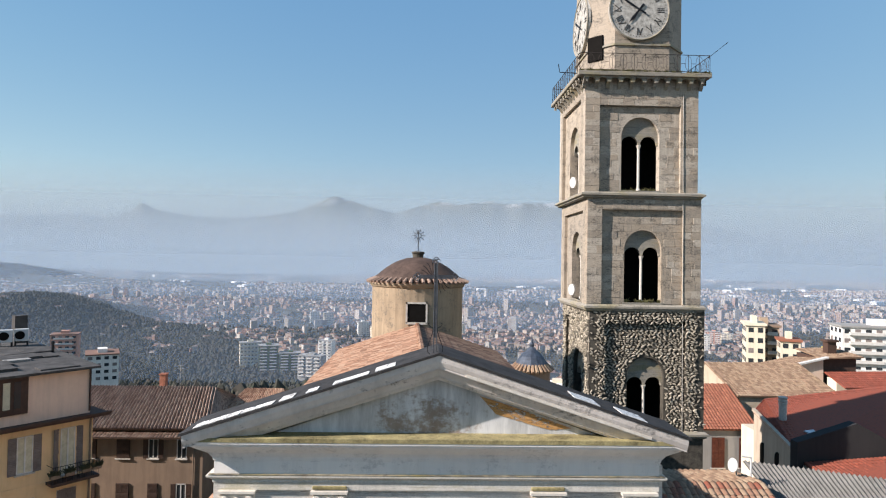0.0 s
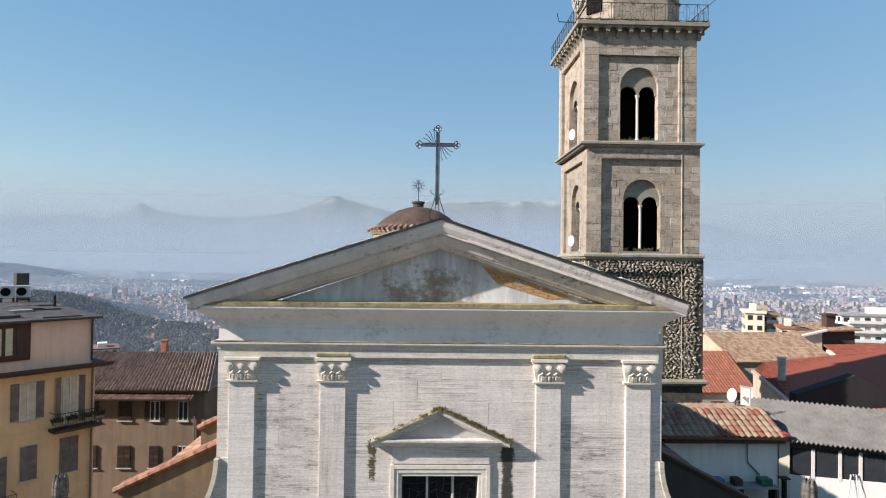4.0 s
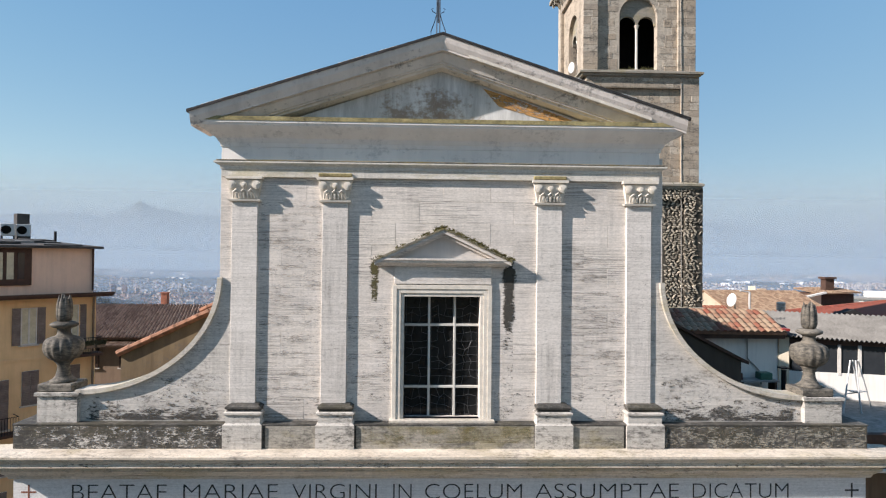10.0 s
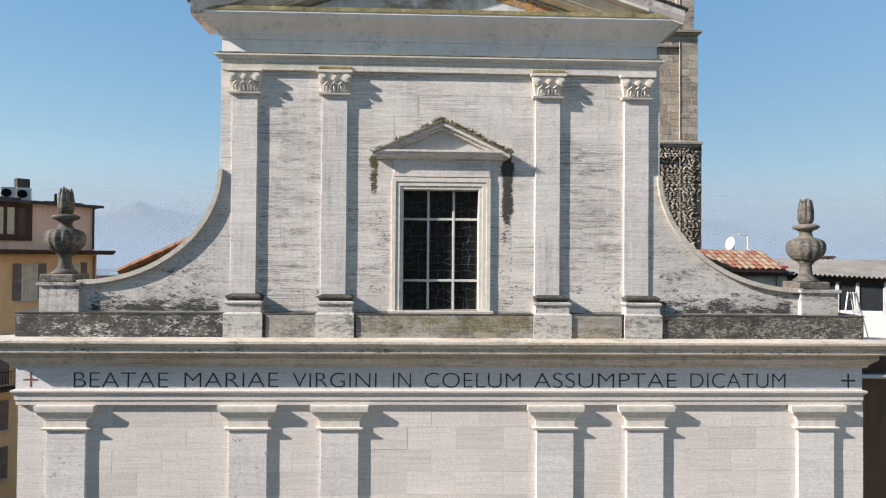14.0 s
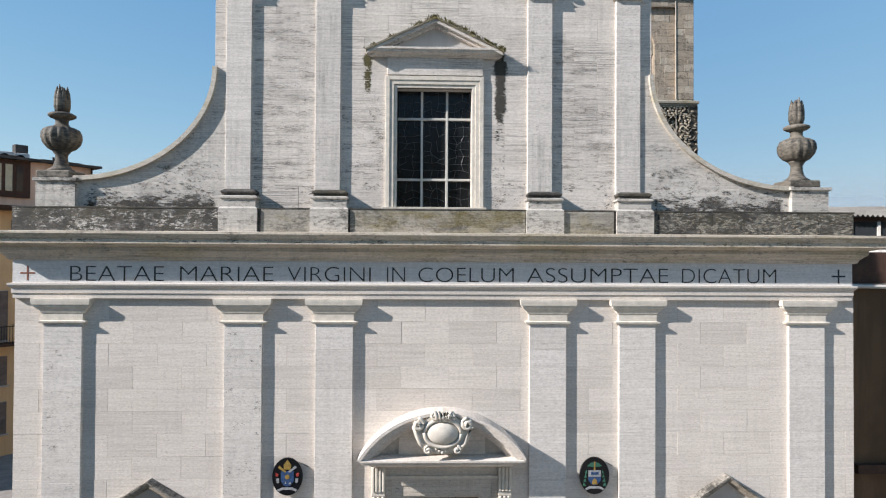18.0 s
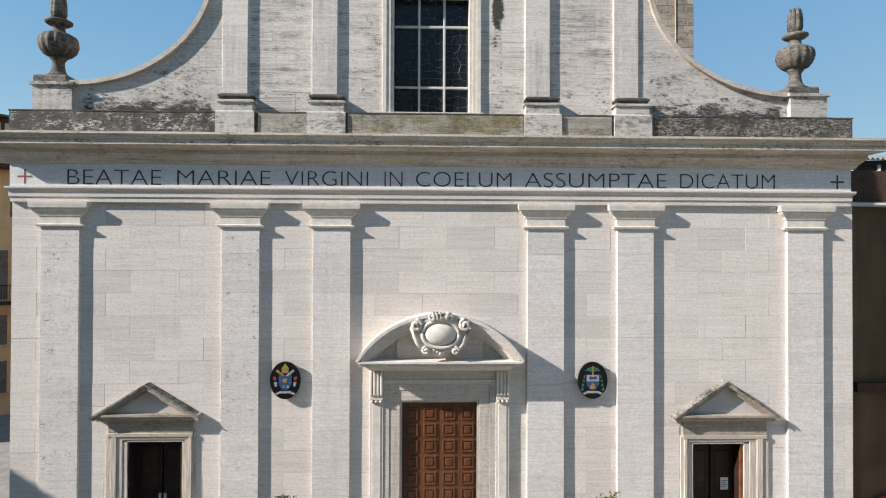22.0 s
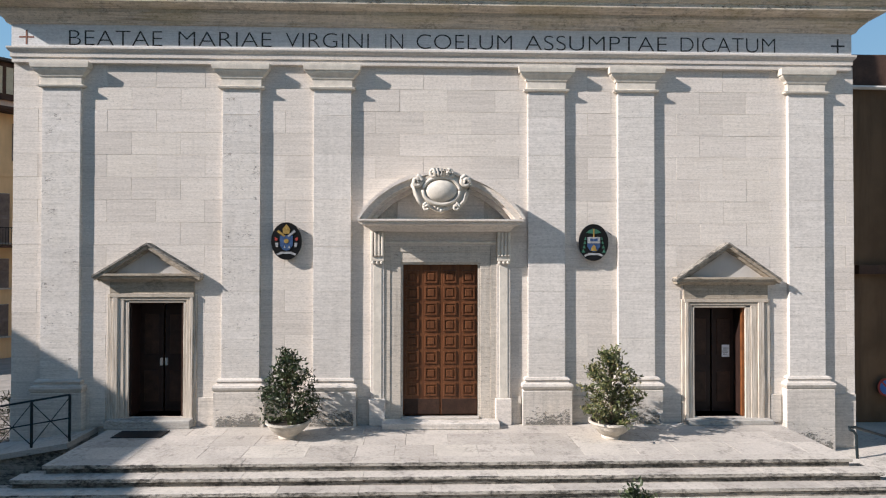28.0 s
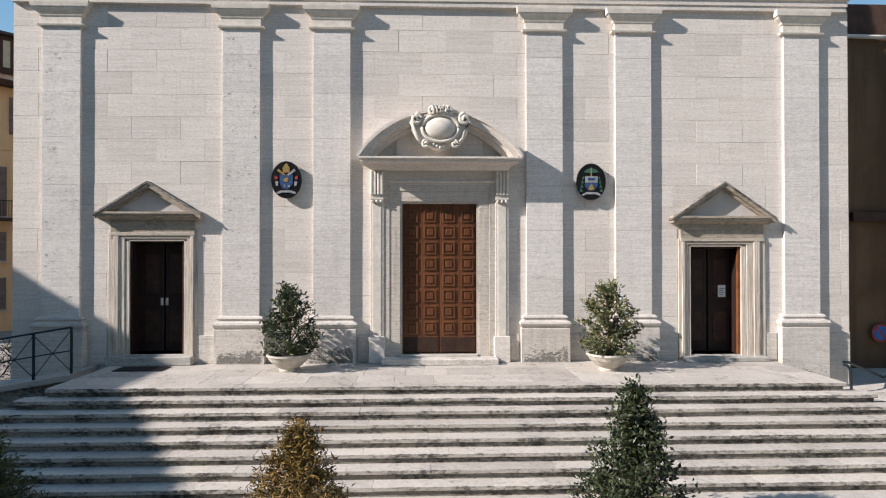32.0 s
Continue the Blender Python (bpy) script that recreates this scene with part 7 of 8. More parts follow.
col = m.ramp(m.mix(0.4, _a, _b), (0.35, (0.10, 0.094, 0.084)), (0.65, (0.22, 0.21, 0.19)))
CORR = m.done(col)
part("corrugated_roof", bm, CORR, glass_shed, "grey corrugated fibre-cement sheets")
way = (E1 - E0)
MS = frame_of((14.5, 11.15, 0), (way.x, way.y))
L = 8.0
part("dado", boxed(0.0, L, 0.0, 0.12, 8.8, 9.9, m=MS), WHITEP, glass_shed)
part("glazing", boxed(0.5, L, 0.04, 0.08, 9.9, 11.05, m=MS), PANE, glass_shed)
part("head_rail", boxed(0.0, L, -0.02, 0.14, 11.05, 11.25, m=MS), SOFFIT, glass_shed)
part("corner_post", boxed(-0.05, 0.35, -0.04, 0.2, 8.8, 11.3, m=MS), CREAM, glass_shed)
for x in (1.25, 2.25, 3.0, 4.0, 4.8, 5.7, 6.5):
    part("mullion", boxed(x - 0.06, x + 0.06, -0.02, 0.12, 9.8, 11.1, m=MS), FRAMEW, glass_shed)
part("back_wall", boxed(0.2, L, 4.0, 4.2, 8.8, 11.6, m=MS), GREYP, glass_shed)
part("side_wall", boxed(0.0, 0.15, 0.1, 4.2, 8.8, 11.6, m=MS), GREYP, glass_shed)

fr = thing("folding_frame", "white folding garden frame standing in the yard", "garden frame")
for s, dx in ((-1, 0), (1, 0.7)):
    part("leg", tubed([(15.2 + dx, 8.2, 8.82), (15.75 + dx * 0.3, 8.6, 10.75)], 0.03, 6), LAMPW, fr)
    part("leg", tubed([(16.6 + dx * 0.6, 9.2, 8.82), (15.85 + dx * 0.3, 8.6, 10.75)], 0.03, 6), LAMPW, fr)
part("brace", tubed([(15.4, 8.4, 9.5), (16.6, 8.9, 9.5)], 0.025, 6), LAMPW, fr)
part("seat_cloth", boxed(15.75, 16.25, 8.5, 8.8, 9.55, 9.58), LAMPW, fr)
gp = tagged(new("flue", finish("flue", tubed([(13.75, 9.6, 8.8), (13.75, 9.6, 10.2)], 0.10, 8), IRON)), "black metal flue in the yard", "flue")
part("flue_cap", boxed(13.58, 13.92, 9.43, 9.77, 10.25, 10.3), IRON, gp)
cr = thing("yard_bench", "cluttered dark bench against the white wall", "bench")
part("top", boxed(11.0, 14.0, 10.3, 11.0, 9.55, 9.62), GREYP, cr)
for x in (11.1, 12.5, 13.9):
    part("leg", boxed(x - 0.05, x + 0.05, 10.4, 10.9, 8.8, 9.55), SOFFIT, cr)
for x, w, c in ((11.3, 0.5, BLUE), (12.2, 0.35, SOFFIT), (13.3, 0.5, GREENP)):
    t = tagged(new("crate", finish("crate", soft_box(x, x + w, 10.45, 10.9, 9.62, 9.90, 0.02), c)), "plastic crate on the yard bench", "crate", "crates on the bench")
dish = thing("satellite_dish", "white satellite dish on the lean-to roof", "satellite dish")
bm = bmesh.new()
lathe(bm, [(0.02, 0.0), (0.2, 0.03), (0.30, 0.09), (0.32, 0.11), (0.29, 0.12), (0.2, 0.07), (0.02, 0.04)], n=24)
ob = part("reflector", bm, LAMPW, dish, smooth=True)
ob.matrix_basis = Matrix.Translation((13.65, 13.4, 12.7)) @ Euler((radians(78), 0, radians(-78))).to_matrix().to_4x4()
part("mast", tubed([(13.8, 13.5, 11.9), (13.72, 13.42, 12.7)], 0.03, 6), GREYP, dish)
post = tagged(new("white_post", finish("white_post", tubed([(14.35, 13.3, 11.9), (14.35, 13.3, 13.1), (13.9, 13.3, 13.15)], 0.045, 6), LAMPW)), "white bent pipe on the roof", "pipe")

# roofs further back on the right
fh = gable_house("red_roof_house", "grey house with a red tile roof", 20.5, 29.4, 40.6, 52.0, -5, 7.1, 10.0, GREYP, CLAY_RED, over=0.35, wide=0.3, long=0.4, seed=31)
MF = frame_of((0, 40.58, 0), (1, 0))
for x in (25.5, 28.0):
    house_window(fh, MF, x, x + 1.15, 3.6, 6.3, "dark", None, plain("red_brown_door", (0.12, 0.035, 0.02), 0.6, vary=0.3))
# cream wall darkened in colour to carry the shade under its eave
th = gable_house("tan_roof_house", "cream house with a broad tan tile roof", 30.2, 40.0, 44.8, 58.5, -5, 9.2, 11.3, plaster("shade_toned_cream", (0.46, 0.38, 0.28), 0.5), CLAY_TAN, over=0.3, wide=0.3, long=0.42, seed=34)
gh = thing("large_red_roof", "large red tile roof with skylights and a grey gable", "house")
part("wall", boxed(27.9, 45.8, 31.0, 40.0, -5, 7.7), CREAM, gh)
ROOF_A, ROOF_P, ROOF_T = (26.57, 30.0, 8.31), (27.34, 37.0, 9.57), (29.94, 40.0, 9.93)
tile_roof("roof_tiles", ROOF_A, (46.0, 28.0, 8.3), (46.0, 41.3, 11.4), ROOF_T, CLAY_DEEP, gh, 0.3, 0.42, 0.03, seed=36)
tile_roof("roof_tiles", ROOF_P, ROOF_A, ROOF_T, ROOF_T, CLAY_DEEP, gh, 0.3, 0.42, 0.03, seed=37)
SAND = plaster("pale_sand_plaster", (0.43, 0.35, 0.265), 0.5)
bm = bmesh.new()
prism(bm, [(30.0, -5), (37.0, -5), (37.0, 9.4), (30.0, 8.14)], 0.0, 0.35, lambda u, v, w: (26.62 + 0.11 * (u - 30) + w, u, v))
part("side_wall", bm, SAND, gh, "rendered side wall under the verge")
bm = bmesh.new()
prism(bm, [(30.0, 8.30), (37.0, 9.58), (37.0, 9.80), (30.0, 8.52)], -0.12, 0.16, lambda u, v, w: (26.57 + 0.11 * (u - 30) + w, u, v))
part("verge", bm, SAND, gh)
for y in (32.6, 35.2):
    bm = bmesh.new()
    prism(bm, [(-0.45, 5.6), (0.45, 5.6)] + [(0.45 * math.cos(a * math.pi / 8), 7.0 + 0.45 * math.sin(a * math.pi / 8)) for a in range(9)], -0.02, 0.1, lambda u, v, w: (26.62 + 0.11 * (y - 30) + w, y + u, v))
    part("arched_window", bm, DARK, gh)
for k, (x, y, w) in enumerate(((29.9, 33.0, 0.75), (31.5, 33.4, 0.7), (33.2, 34.6, 0.8), (36.9, 36.4, 0.9))):
    z = 8.31 + 0.168 * (y - 30.0) + 0.012 * (x - 26.6)
    sk = part("skylight", boxed(-w, w, -0.22, 0.22, 0.08, 0.16), plain("skylight_glass", (0.50, 0.52, 0.54), 0.3, vary=0.1, bump=0) if k == 0 else bpy.data.materials["skylight_glass"], gh)
    sk.matrix_basis = Matrix.Translation((x, y, z)) @ Euler((radians(9), 0, radians(22 if k < 1 else -22))).to_matrix().to_4x4()
gg = thing("grey_gable_house", "low house with a gable painted dark for its shadow", "house")
bm = bmesh.new()
prism(bm, [(24.6, -5), (31.2, -5), (31.2, 10.0), (28.7, 11.3), (24.6, 10.0)], 26.4, 27.2, lambda u, v, w: (u, w, v))
# near-black render carries the cast shadow on this gable
part("gable_wall", bm, plaster("shadow_dark_cement", (0.032, 0.030, 0.029), 0.5), gg)
tile_roof("roof_tiles", (25.0, 20.5, 8.3), (36.0, 20.5, 8.3), (36.0, 26.3, 9.5), (25.0, 26.3, 8.7), CLAY_DEEP, gg, 0.3, 0.42, seed=38)
part("wall", boxed(25.0, 36.0, 20.8, 26.4, -5, 8.5), plaster("dull_cream_plaster", (0.40, 0.33, 0.24), 0.4), gg)
cm = thing("round_chimney", "grey round chimney with a ribbed cap", "chimney")
bm = bmesh.new()
lathe(bm, [(0.30, 9.0), (0.30, 10.5), (0.35, 10.52), (0.35, 10.64), (0.28, 10.66), (0.35, 10.74), (0.35, 10.86), (0.28, 10.88), (0.35, 10.96), (0.35, 11.10), (0.12, 11.15)], (28.98, 35.5, 0), 14)
part("stack", bm, MARBLE, cm)
sal = thing("salmon_house", "salmon plastered house with a low tile roof", "house")
bm = bmesh.new()
prism(bm, [(43.0, -5), (48.9, -5), (48.9, 10.5), (43.0, 9.15)], 60.5, 60.9, lambda u, v, w: (u, w, v))
part("wall", bm, plaster("salmon_plaster", (0.66, 0.48, 0.36), 0.25), sal)
bm = bmesh.new()
prism(bm, [(42.7, 9.05), (49.3, 10.58), (49.3, 10.78), (42.7, 9.25)], 60.0, 60.6, lambda u, v, w: (u, w, v))
part("fascia", bm, FRAMEW, sal, "white verge board")
tile_roof("roof_tiles", (42.7, 60.6, 9.2), (49.3, 60.6, 10.72), (49.3, 68, 9.6), (42.7, 68, 8.2), CLAY_TAN, sal, 0.35, 0.5, seed=41)
# this wall's shade is put into its dark brown colour
part("stair_wall", boxed(48.92, 53.4, 61.0, 66, -5, 10.5), SOFFIT, sal, "brown wall with its shade put into the colour")
tile_roof("roof_tiles", (48.7, 60.4, 10.55), (54.0, 60.4, 10.75), (54.0, 66, 11.15), (48.7, 66, 11.0), CLAY_TAN, sal, 0.35, 0.5, seed=43)
part("chimney", boxed(50.8, 51.9, 62.5, 63.5, 10.6, 12.3), SOFFIT, sal)
part("chimney_cap", boxed(50.6, 52.1, 62.3, 63.7, 12.3, 12.55), SOFFIT, sal)
part("wing_wall", boxed(49.2, 66, 58.5, 60.2, -5, 8.3), CREAM, sal)
tile_roof("roof_tiles", (48.9, 56.5, 7.7), (66, 56.5, 7.9), (66, 60.3, 9.2), (48.9, 60.3, 8.9), CLAY_DEEP, sal, 0.35, 0.5, 0.03, seed=42)
for x in (57.6, 59.0):
    part("chimney", boxed(x, x + 0.5, 58.6, 59.1, 8.4, 9.6), BROWNP, sal)
sd = thing("small_dome", "small grey metal dome over a ring of pale tiles", "dome")
bm = bmesh.new()
lathe(bm, [(2.1, -6.0), (2.1, 9.4), (2.25, 9.5), (2.25, 9.6)], (11.7, 55.5, 0), 20)
part("drum", bm, BROWNP, sd)
bm = bmesh.new()
for i in range(30):
    a = 2 * math.pi * i / 30
    tube(bm, [(11.7 + 2.45 * math.cos(a), 55.5 + 2.45 * math.sin(a), 9.65), (11.7 + 1.7 * math.cos(a), 55.5 + 1.7 * math.sin(a), 10.3)], 0.2, 6)
part("eave_tiles", bm, CLAY_TAN, sd)
bm = bmesh.new()
lathe(bm, [(2.0, 9.8), (1.9, 10.3), (1.3, 11.2), (0.6, 11.8), (0.25, 12.2), (0.3, 12.5), (0.1, 12.8), (0.05, 13.6)], (11.7, 55.5, 0), 14)
part("cap", bm, plain("blue_grey_lead", (0.07, 0.085, 0.11), 0.5, 0.3, vary=0.3), sd)

# unseen palazzo across the square, set by its shadow edge on the steps
pal = thing("palace", "unseen palace that shades the steps, plus an added sky-blocking range", "palace")
part("wall", boxed(-38, -24.3, -46, -2.5, -2, 10.4), YELLOW, pal)
part("roof", boxed(-38.5, -24.0, -46.5, -2.0, 10.4, 10.68), CLAY_DARK, pal)

# high range out of view, added to cut skylight on the church
part("wall", boxed(-38, 40, -58, -46, -2, 22.0), YELLOW, pal)
part("roof", boxed(-38.5, 40.5, -58.5, -45.5, 22.0, 22.3), CLAY_DARK, pal)

# flower boxes on the balcony
for x in (-2.4, -1.6, -0.7, -0.1):
    fl = thing("balcony_plant", "small leafy plant in a box on the balcony", "potted plant", "balcony plants")
    fl.matrix_basis = MA @ Matrix.Translation((x, -0.92, 8.9))
    part("box", soft_box(-0.25, 0.25, -0.1, 0.1, 0, 0.2, 0.02), BROWNP, fl)
    rnd = random.Random(int(-x * 10))
    w_ = weeds([(rnd.uniform(-0.22, 0.22), rnd.uniform(-0.08, 0.08), 0.18) for _ in range(10)], "greenery", "leafy green shoots", plain("balcony_green", (0.05, 0.05, 0.025), 0.8, bump=0), int(-x * 7), 0.32, 10)
    w_.parent = fl
    del w_["category"]


# ---- the plain: town, woods, hills and haze ----
def town(name, label, count, r0, r1, size, tall, mat, seed, power=1.0, roof=None, az=(-40, 40), keep=0.5, sink=2.0):
    """Scattered blocks on the plain, thicker in some quarters; one mesh."""
    rnd = random.Random(seed)
    verts, faces, rv, rf = [], [], [], []
    made = 0
    while made < count:
        a = radians(rnd.uniform(*az))
        r = r0 + (r1 - r0) * rnd.random() ** power
        x, y = r * math.sin(a), 10 + r * math.cos(a)
        if rnd.random() > 1.25 - keep + 1.6 * noise.noise(Vector((x / (110 + r * 0.05), y / (110 + r * 0.05), seed * 3.1))):
            continue
        if woody(x, y) and rnd.random() < 0.985:
            continue
        made += 1
        w, d = rnd.uniform(*size), rnd.uniform(*size) * 0.8
        h = rnd.uniform(*tall) * (1.0 if rnd.random() < 0.85 else 1.7)
        t = rnd.choice((0.2, 0.5, -0.3, 0.9)) + rnd.uniform(-0.15, 0.15)
        c, s = math.cos(t), math.sin(t)
        z = height(x, y) - sink
        n = len(verts)
        for zz in (z, z + h + sink):
            for u, v in ((-w / 2, -d / 2), (w / 2, -d / 2), (w / 2, d / 2), (-w / 2, d / 2)):
                verts.append((x + u * c - v * s, y + u * s + v * c, zz))
        faces += [tuple(n + i for i in q) for q in ((0, 1, 5, 4), (1, 2, 6, 5), (2, 3, 7, 6), (3, 0, 4, 7), (4, 5, 6, 7))]
        if roof:
            n = len(rv)
            zz = z + h + sink
            o = 1.08
            for u, v in ((-w / 2, -d / 2), (w / 2, -d / 2), (w / 2, d / 2), (-w / 2, d / 2)):
                rv.append((x + o * (u * c - v * s), y + o * (u * s + v * c), zz + 0.05))
            for u in (-w / 3, w / 3):
                rv.append((x + u * c, y + u * s, zz + rnd.uniform(0.6, 2.2)))
            rf += [tuple(n + i for i in q) for q in ((0, 1, 5, 4), (1, 2, 5), (2, 3, 4, 5), (3, 0, 4))]
    me = bpy.data.meshes.new(name)
    me.from_pydata(verts, [], faces)
    me.materials.append(mat)
    ob = tagged(new(name, me), label, "town", kind="stuff")
    if roof:
        me = bpy.data.meshes.new(name + "_roofs")
        me.from_pydata(rv, [], rf)
        me.materials.append(roof)
        r = new("town_roofs", me)
        r.parent = ob
        tagged(r, "small tiled roofs", kind="stuff")
    return ob


def woody(x, y):
    """Where the slopes and river banks are wooded."""
    if spur(x + 660, y - 1000, 130, 450, 260) > 0.16 or spur(x + 1800, y - 2500, 300, 700, 500) > 0.3:
        return True
    az = math.degrees(math.atan2(x, y))
    if -42 < az < -9 and 150 < math.hypot(x, y) < 640 - (az + 10) * 50 + 90 * noise.noise(Vector((x / 70, y / 70, 2.0))):
        return noise.noise(Vector((x / 60, y / 60, 4.0))) > -0.42
    return noise.noise(Vector((x / 330, y / 210, 7.7))) > 0.45


m = Nodes("town_walls", 0.9)
col = m.ramp(m.island(), (0.0, (0.26, 0.22, 0.175)), (0.25, (0.38, 0.355, 0.32)), (0.45, (0.28, 0.195, 0.145)), (0.6, (0.48, 0.45, 0.41)), (0.8, (0.24, 0.15, 0.115)), (1.0, (0.30, 0.26, 0.21)))
# rows of windows told only by tone at this distance
wv = m.n("ShaderNodeTexBrick", Scale=1.0, Vector=m.place((0.36, 0.36, 0.33)))
wv.inputs["Mortar Size"].default_value = 0.12
m.put(wv, "Color1", (0.35, 0.35, 0.36, 1)); m.put(wv, "Color2", (0.6, 0.6, 0.6, 1)); m.put(wv, "Mortar", (1, 1, 1, 1))
TOWNWALL = m.done(col)
m = Nodes("town_roof_tiles", 0.9)
TOWNROOF = m.done(m.ramp(m.island(), (0.0, (0.16, 0.09, 0.065)), (0.5, (0.20, 0.12, 0.09)), (1.0, (0.17, 0.15, 0.135))))
town("near_town", "houses of the lower town", 420, 380, 800, (8, 15), (5, 11), TOWNWALL, 3, roof=TOWNROOF, az=(-9, 40), keep=0.75)
town("lower_town", "dense houses and flats on the plain", 4600, 800, 1900, (5, 11), (3.5, 7), TOWNWALL, 5, roof=TOWNROOF, keep=0.55)
town("tower_blocks", "apartment blocks on the plain", 230, 1100, 2100, (9, 14), (11, 20), TOWNWALL, 9, keep=0.8)
town("far_town", "far houses and sheds on the plain", 15000, 1900, 4600, (6, 13), (3, 7), TOWNWALL, 6, power=0.8, keep=0.8)
town("far_sheds", "long pale sheds far on the plain", 150, 2300, 4500, (20, 55), (5, 8), plain("pale_shed", (0.72, 0.72, 0.72), 0.7, bump=0), 8, keep=0.6)


def canopy(name, label, x0, x1, y0, y1, step, tall, seed):
    """A closed roof of bare tree crowns: a sheet of jagged clumps that follows the land where woods grow."""
    rnd = random.Random(seed)
    nx, ny = int((x1 - x0) / step), int((y1 - y0) / step)
    verts, faces, at = [], [], {}
    for j in range(ny + 1):
        for i in range(nx + 1):
            x, y = x0 + step * (i + rnd.uniform(-0.4, 0.4)), y0 + step * (j + rnd.uniform(-0.4, 0.4))
            if woody(x, y):
                at[i, j] = len(verts)
                verts.append((x, y, height(x, y) + tall * rnd.choice((0.25, 0.5, 0.8, 1.0)) * rnd.uniform(0.8, 1.15)))
    for (i, j), a in at.items():
        b, c, d = at.get((i + 1, j)), at.get((i + 1, j + 1)), at.get((i, j + 1))
        if b and c:
            faces.append((a, b, c))
        if c and d:
            faces.append((a, c, d))
    me = bpy.data.meshes.new(name)
    me.from_pydata(verts, [], faces)
    me.materials.append(WOODS)
    return tagged(new(name, me), label, "woods", kind="stuff")


def woods(name, label, count, mat, seed, test, size, r0, r1, az=(-42, 42)):
    rnd = random.Random(seed)
    verts, faces = [], []
    made = tries = 0
    while made < count and tries < count * 60:
        tries += 1
        a = radians(rnd.uniform(*az))
        r = r0 + (r1 - r0) * rnd.random()
        x, y = r * math.sin(a), 10 + r * math.cos(a)
        if not test(x, y):
            continue
        made += 1
        s = rnd.uniform(*size)
        z = height(x, y)
        n = len(verts)
        k = 6
        for f, rr in ((0.15, 0.6), (0.45, 1.0), (0.75, 0.75)):
            for i in range(k):
                t = 2 * math.pi * (i + 0.5 * f) / k
                q = s * 0.36 * rr * rnd.uniform(0.6, 1.3)
                verts.append((x + q * math.cos(t), y + q * math.sin(t), z + s * f * rnd.uniform(0.85, 1.15)))
        verts.append((x, y, z + s * rnd.uniform(0.9, 1.15)))
        for ring in (0, k):
            for i in range(k):
                j = (i + 1) % k
                faces.append((n + ring + i, n + ring + j, n + ring + k + j, n + ring + k + i))
        for i in range(k):
            faces.append((n + 2 * k + i, n + 2 * k + (i + 1) % k, n + 3 * k))
    me = bpy.data.meshes.new(name)
    me.from_pydata(verts, [], faces)
    me.materials.append(mat)
    return tagged(new(name, me), label, "woods", kind="stuff")


m = Nodes("winter_woods", 0.95)
col = m.ramp(m.noise(0.35, m.place(), 3, 0.6), (0.35, (0.030, 0.030, 0.024)), (0.5, (0.062, 0.053, 0.043)), (0.62, (0.036, 0.042, 0.028)), (0.72, (0.085, 0.072, 0.058)))
WOODS = m.done(m.mix(m.ramp(m.noise(0.03, m.place(), 5), (0.4, 0.0), (0.65, 0.7)), col, (0.034, 0.040, 0.026)))
canopy("slope_woods", "closed bare woods on the slope below the town", -760, -60, 160, 1000, 3.2, 3.5, 51)
canopy("hill_woods", "woods over the spur of the hill", -1150, -330, 660, 1500, 4.5, 4.5, 52)
canopy("far_hill_woods", "hazy woods on the far hill", -2700, -1300, 1950, 3000, 16.0, 10.0, 53)
woods("near_woods", "bare winter trees on the slope below", 13000, WOODS, 12, lambda x, y: woody(x, y), (4.0, 8.5), 190, 1000, (-42, -6))
woods("spur_woods", "bare winter trees on the spur", 7000, WOODS, 15, lambda x, y: woody(x, y), (5.0, 9.0), 900, 1450, (-42, -18))
woods("far_woods", "trees and hedges among the houses", 14000, WOODS, 13, lambda x, y: woody(x, y) or noise.noise(Vector((x / 55, y / 55, 1.5))) > 0.02, (4, 8), 500, 2100)
woods("hedges", "dark hedges far on the plain", 6000, WOODS, 14, lambda x, y: noise.noise(Vector((x / 150, y / 150, 8.5))) > 0.05, (5, 10), 2000, 4500)


def flats(name, label, x, y, z0, w, d, h, turn, rows, cols, mat, roofmat, balcony=0, seed=1):
    """A block of flats with its windows, balconies and a flat roof edge."""
    b = thing(name, label, "apartment building")
    b.matrix_basis = Matrix.Translation((x, y, z0)) @ Matrix.Rotation(radians(turn), 4, "Z")
    part("wall", boxed(-w / 2, w / 2, -d / 2, d / 2, -12, h), mat, b)
    part("roof", boxed(-w / 2 - 0.5, w / 2 + 0.5, -d / 2 - 0.5, d / 2 + 0.5, h, h + 0.6), roofmat, b)
    part("stair_head", boxed(-w * 0.15, w * 0.15, -d * 0.2, d * 0.2, h + 0.6, h + 2.6), mat, b)
    rnd = random.Random(seed)
    for face, length, off in ((0, w, d / 2), (1, d, w / 2)):
        n = cols if face == 0 else max(2, round(cols * d / w))
        for r in range(rows):
            z = h * (r + 0.35) / rows
            for c in range(n):
                u = length * ((c + 0.5) / n - 0.5)
                ww, hh = 0.5 * length / n * 0.55, h / rows * 0.46
                if face == 0:
                    q = (u - ww, u + ww, -off - 0.06, -off + 0.2, z, z + hh)
                else:
                    q = (-off - 0.06, -off + 0.2, u - ww, u + ww, z, z + hh)
                part("window", boxed(*q), PANE if rnd.random() < 0.7 else SHUTTER, b)
            if balcony and face == 0:
                for c in range(balcony):
                    u = length * ((c + 0.5) / balcony - 0.5)
                    ww = length / balcony * 0.36
                    part("balcony", boxed(u - ww, u + ww, -off - 1.3, -off, z - 0.5, z + 0.45), FRAMEW, b)
    return b


PINKDULL = plaster("dull_brown_plaster", (0.36, 0.27, 0.19), 0.4)
GREENW = plaster("dark_green_cladding", (0.10, 0.13, 0.07), 0.4)
PINKW = plaster("pink_brick_wall", (0.50, 0.27, 0.20), 0.3)
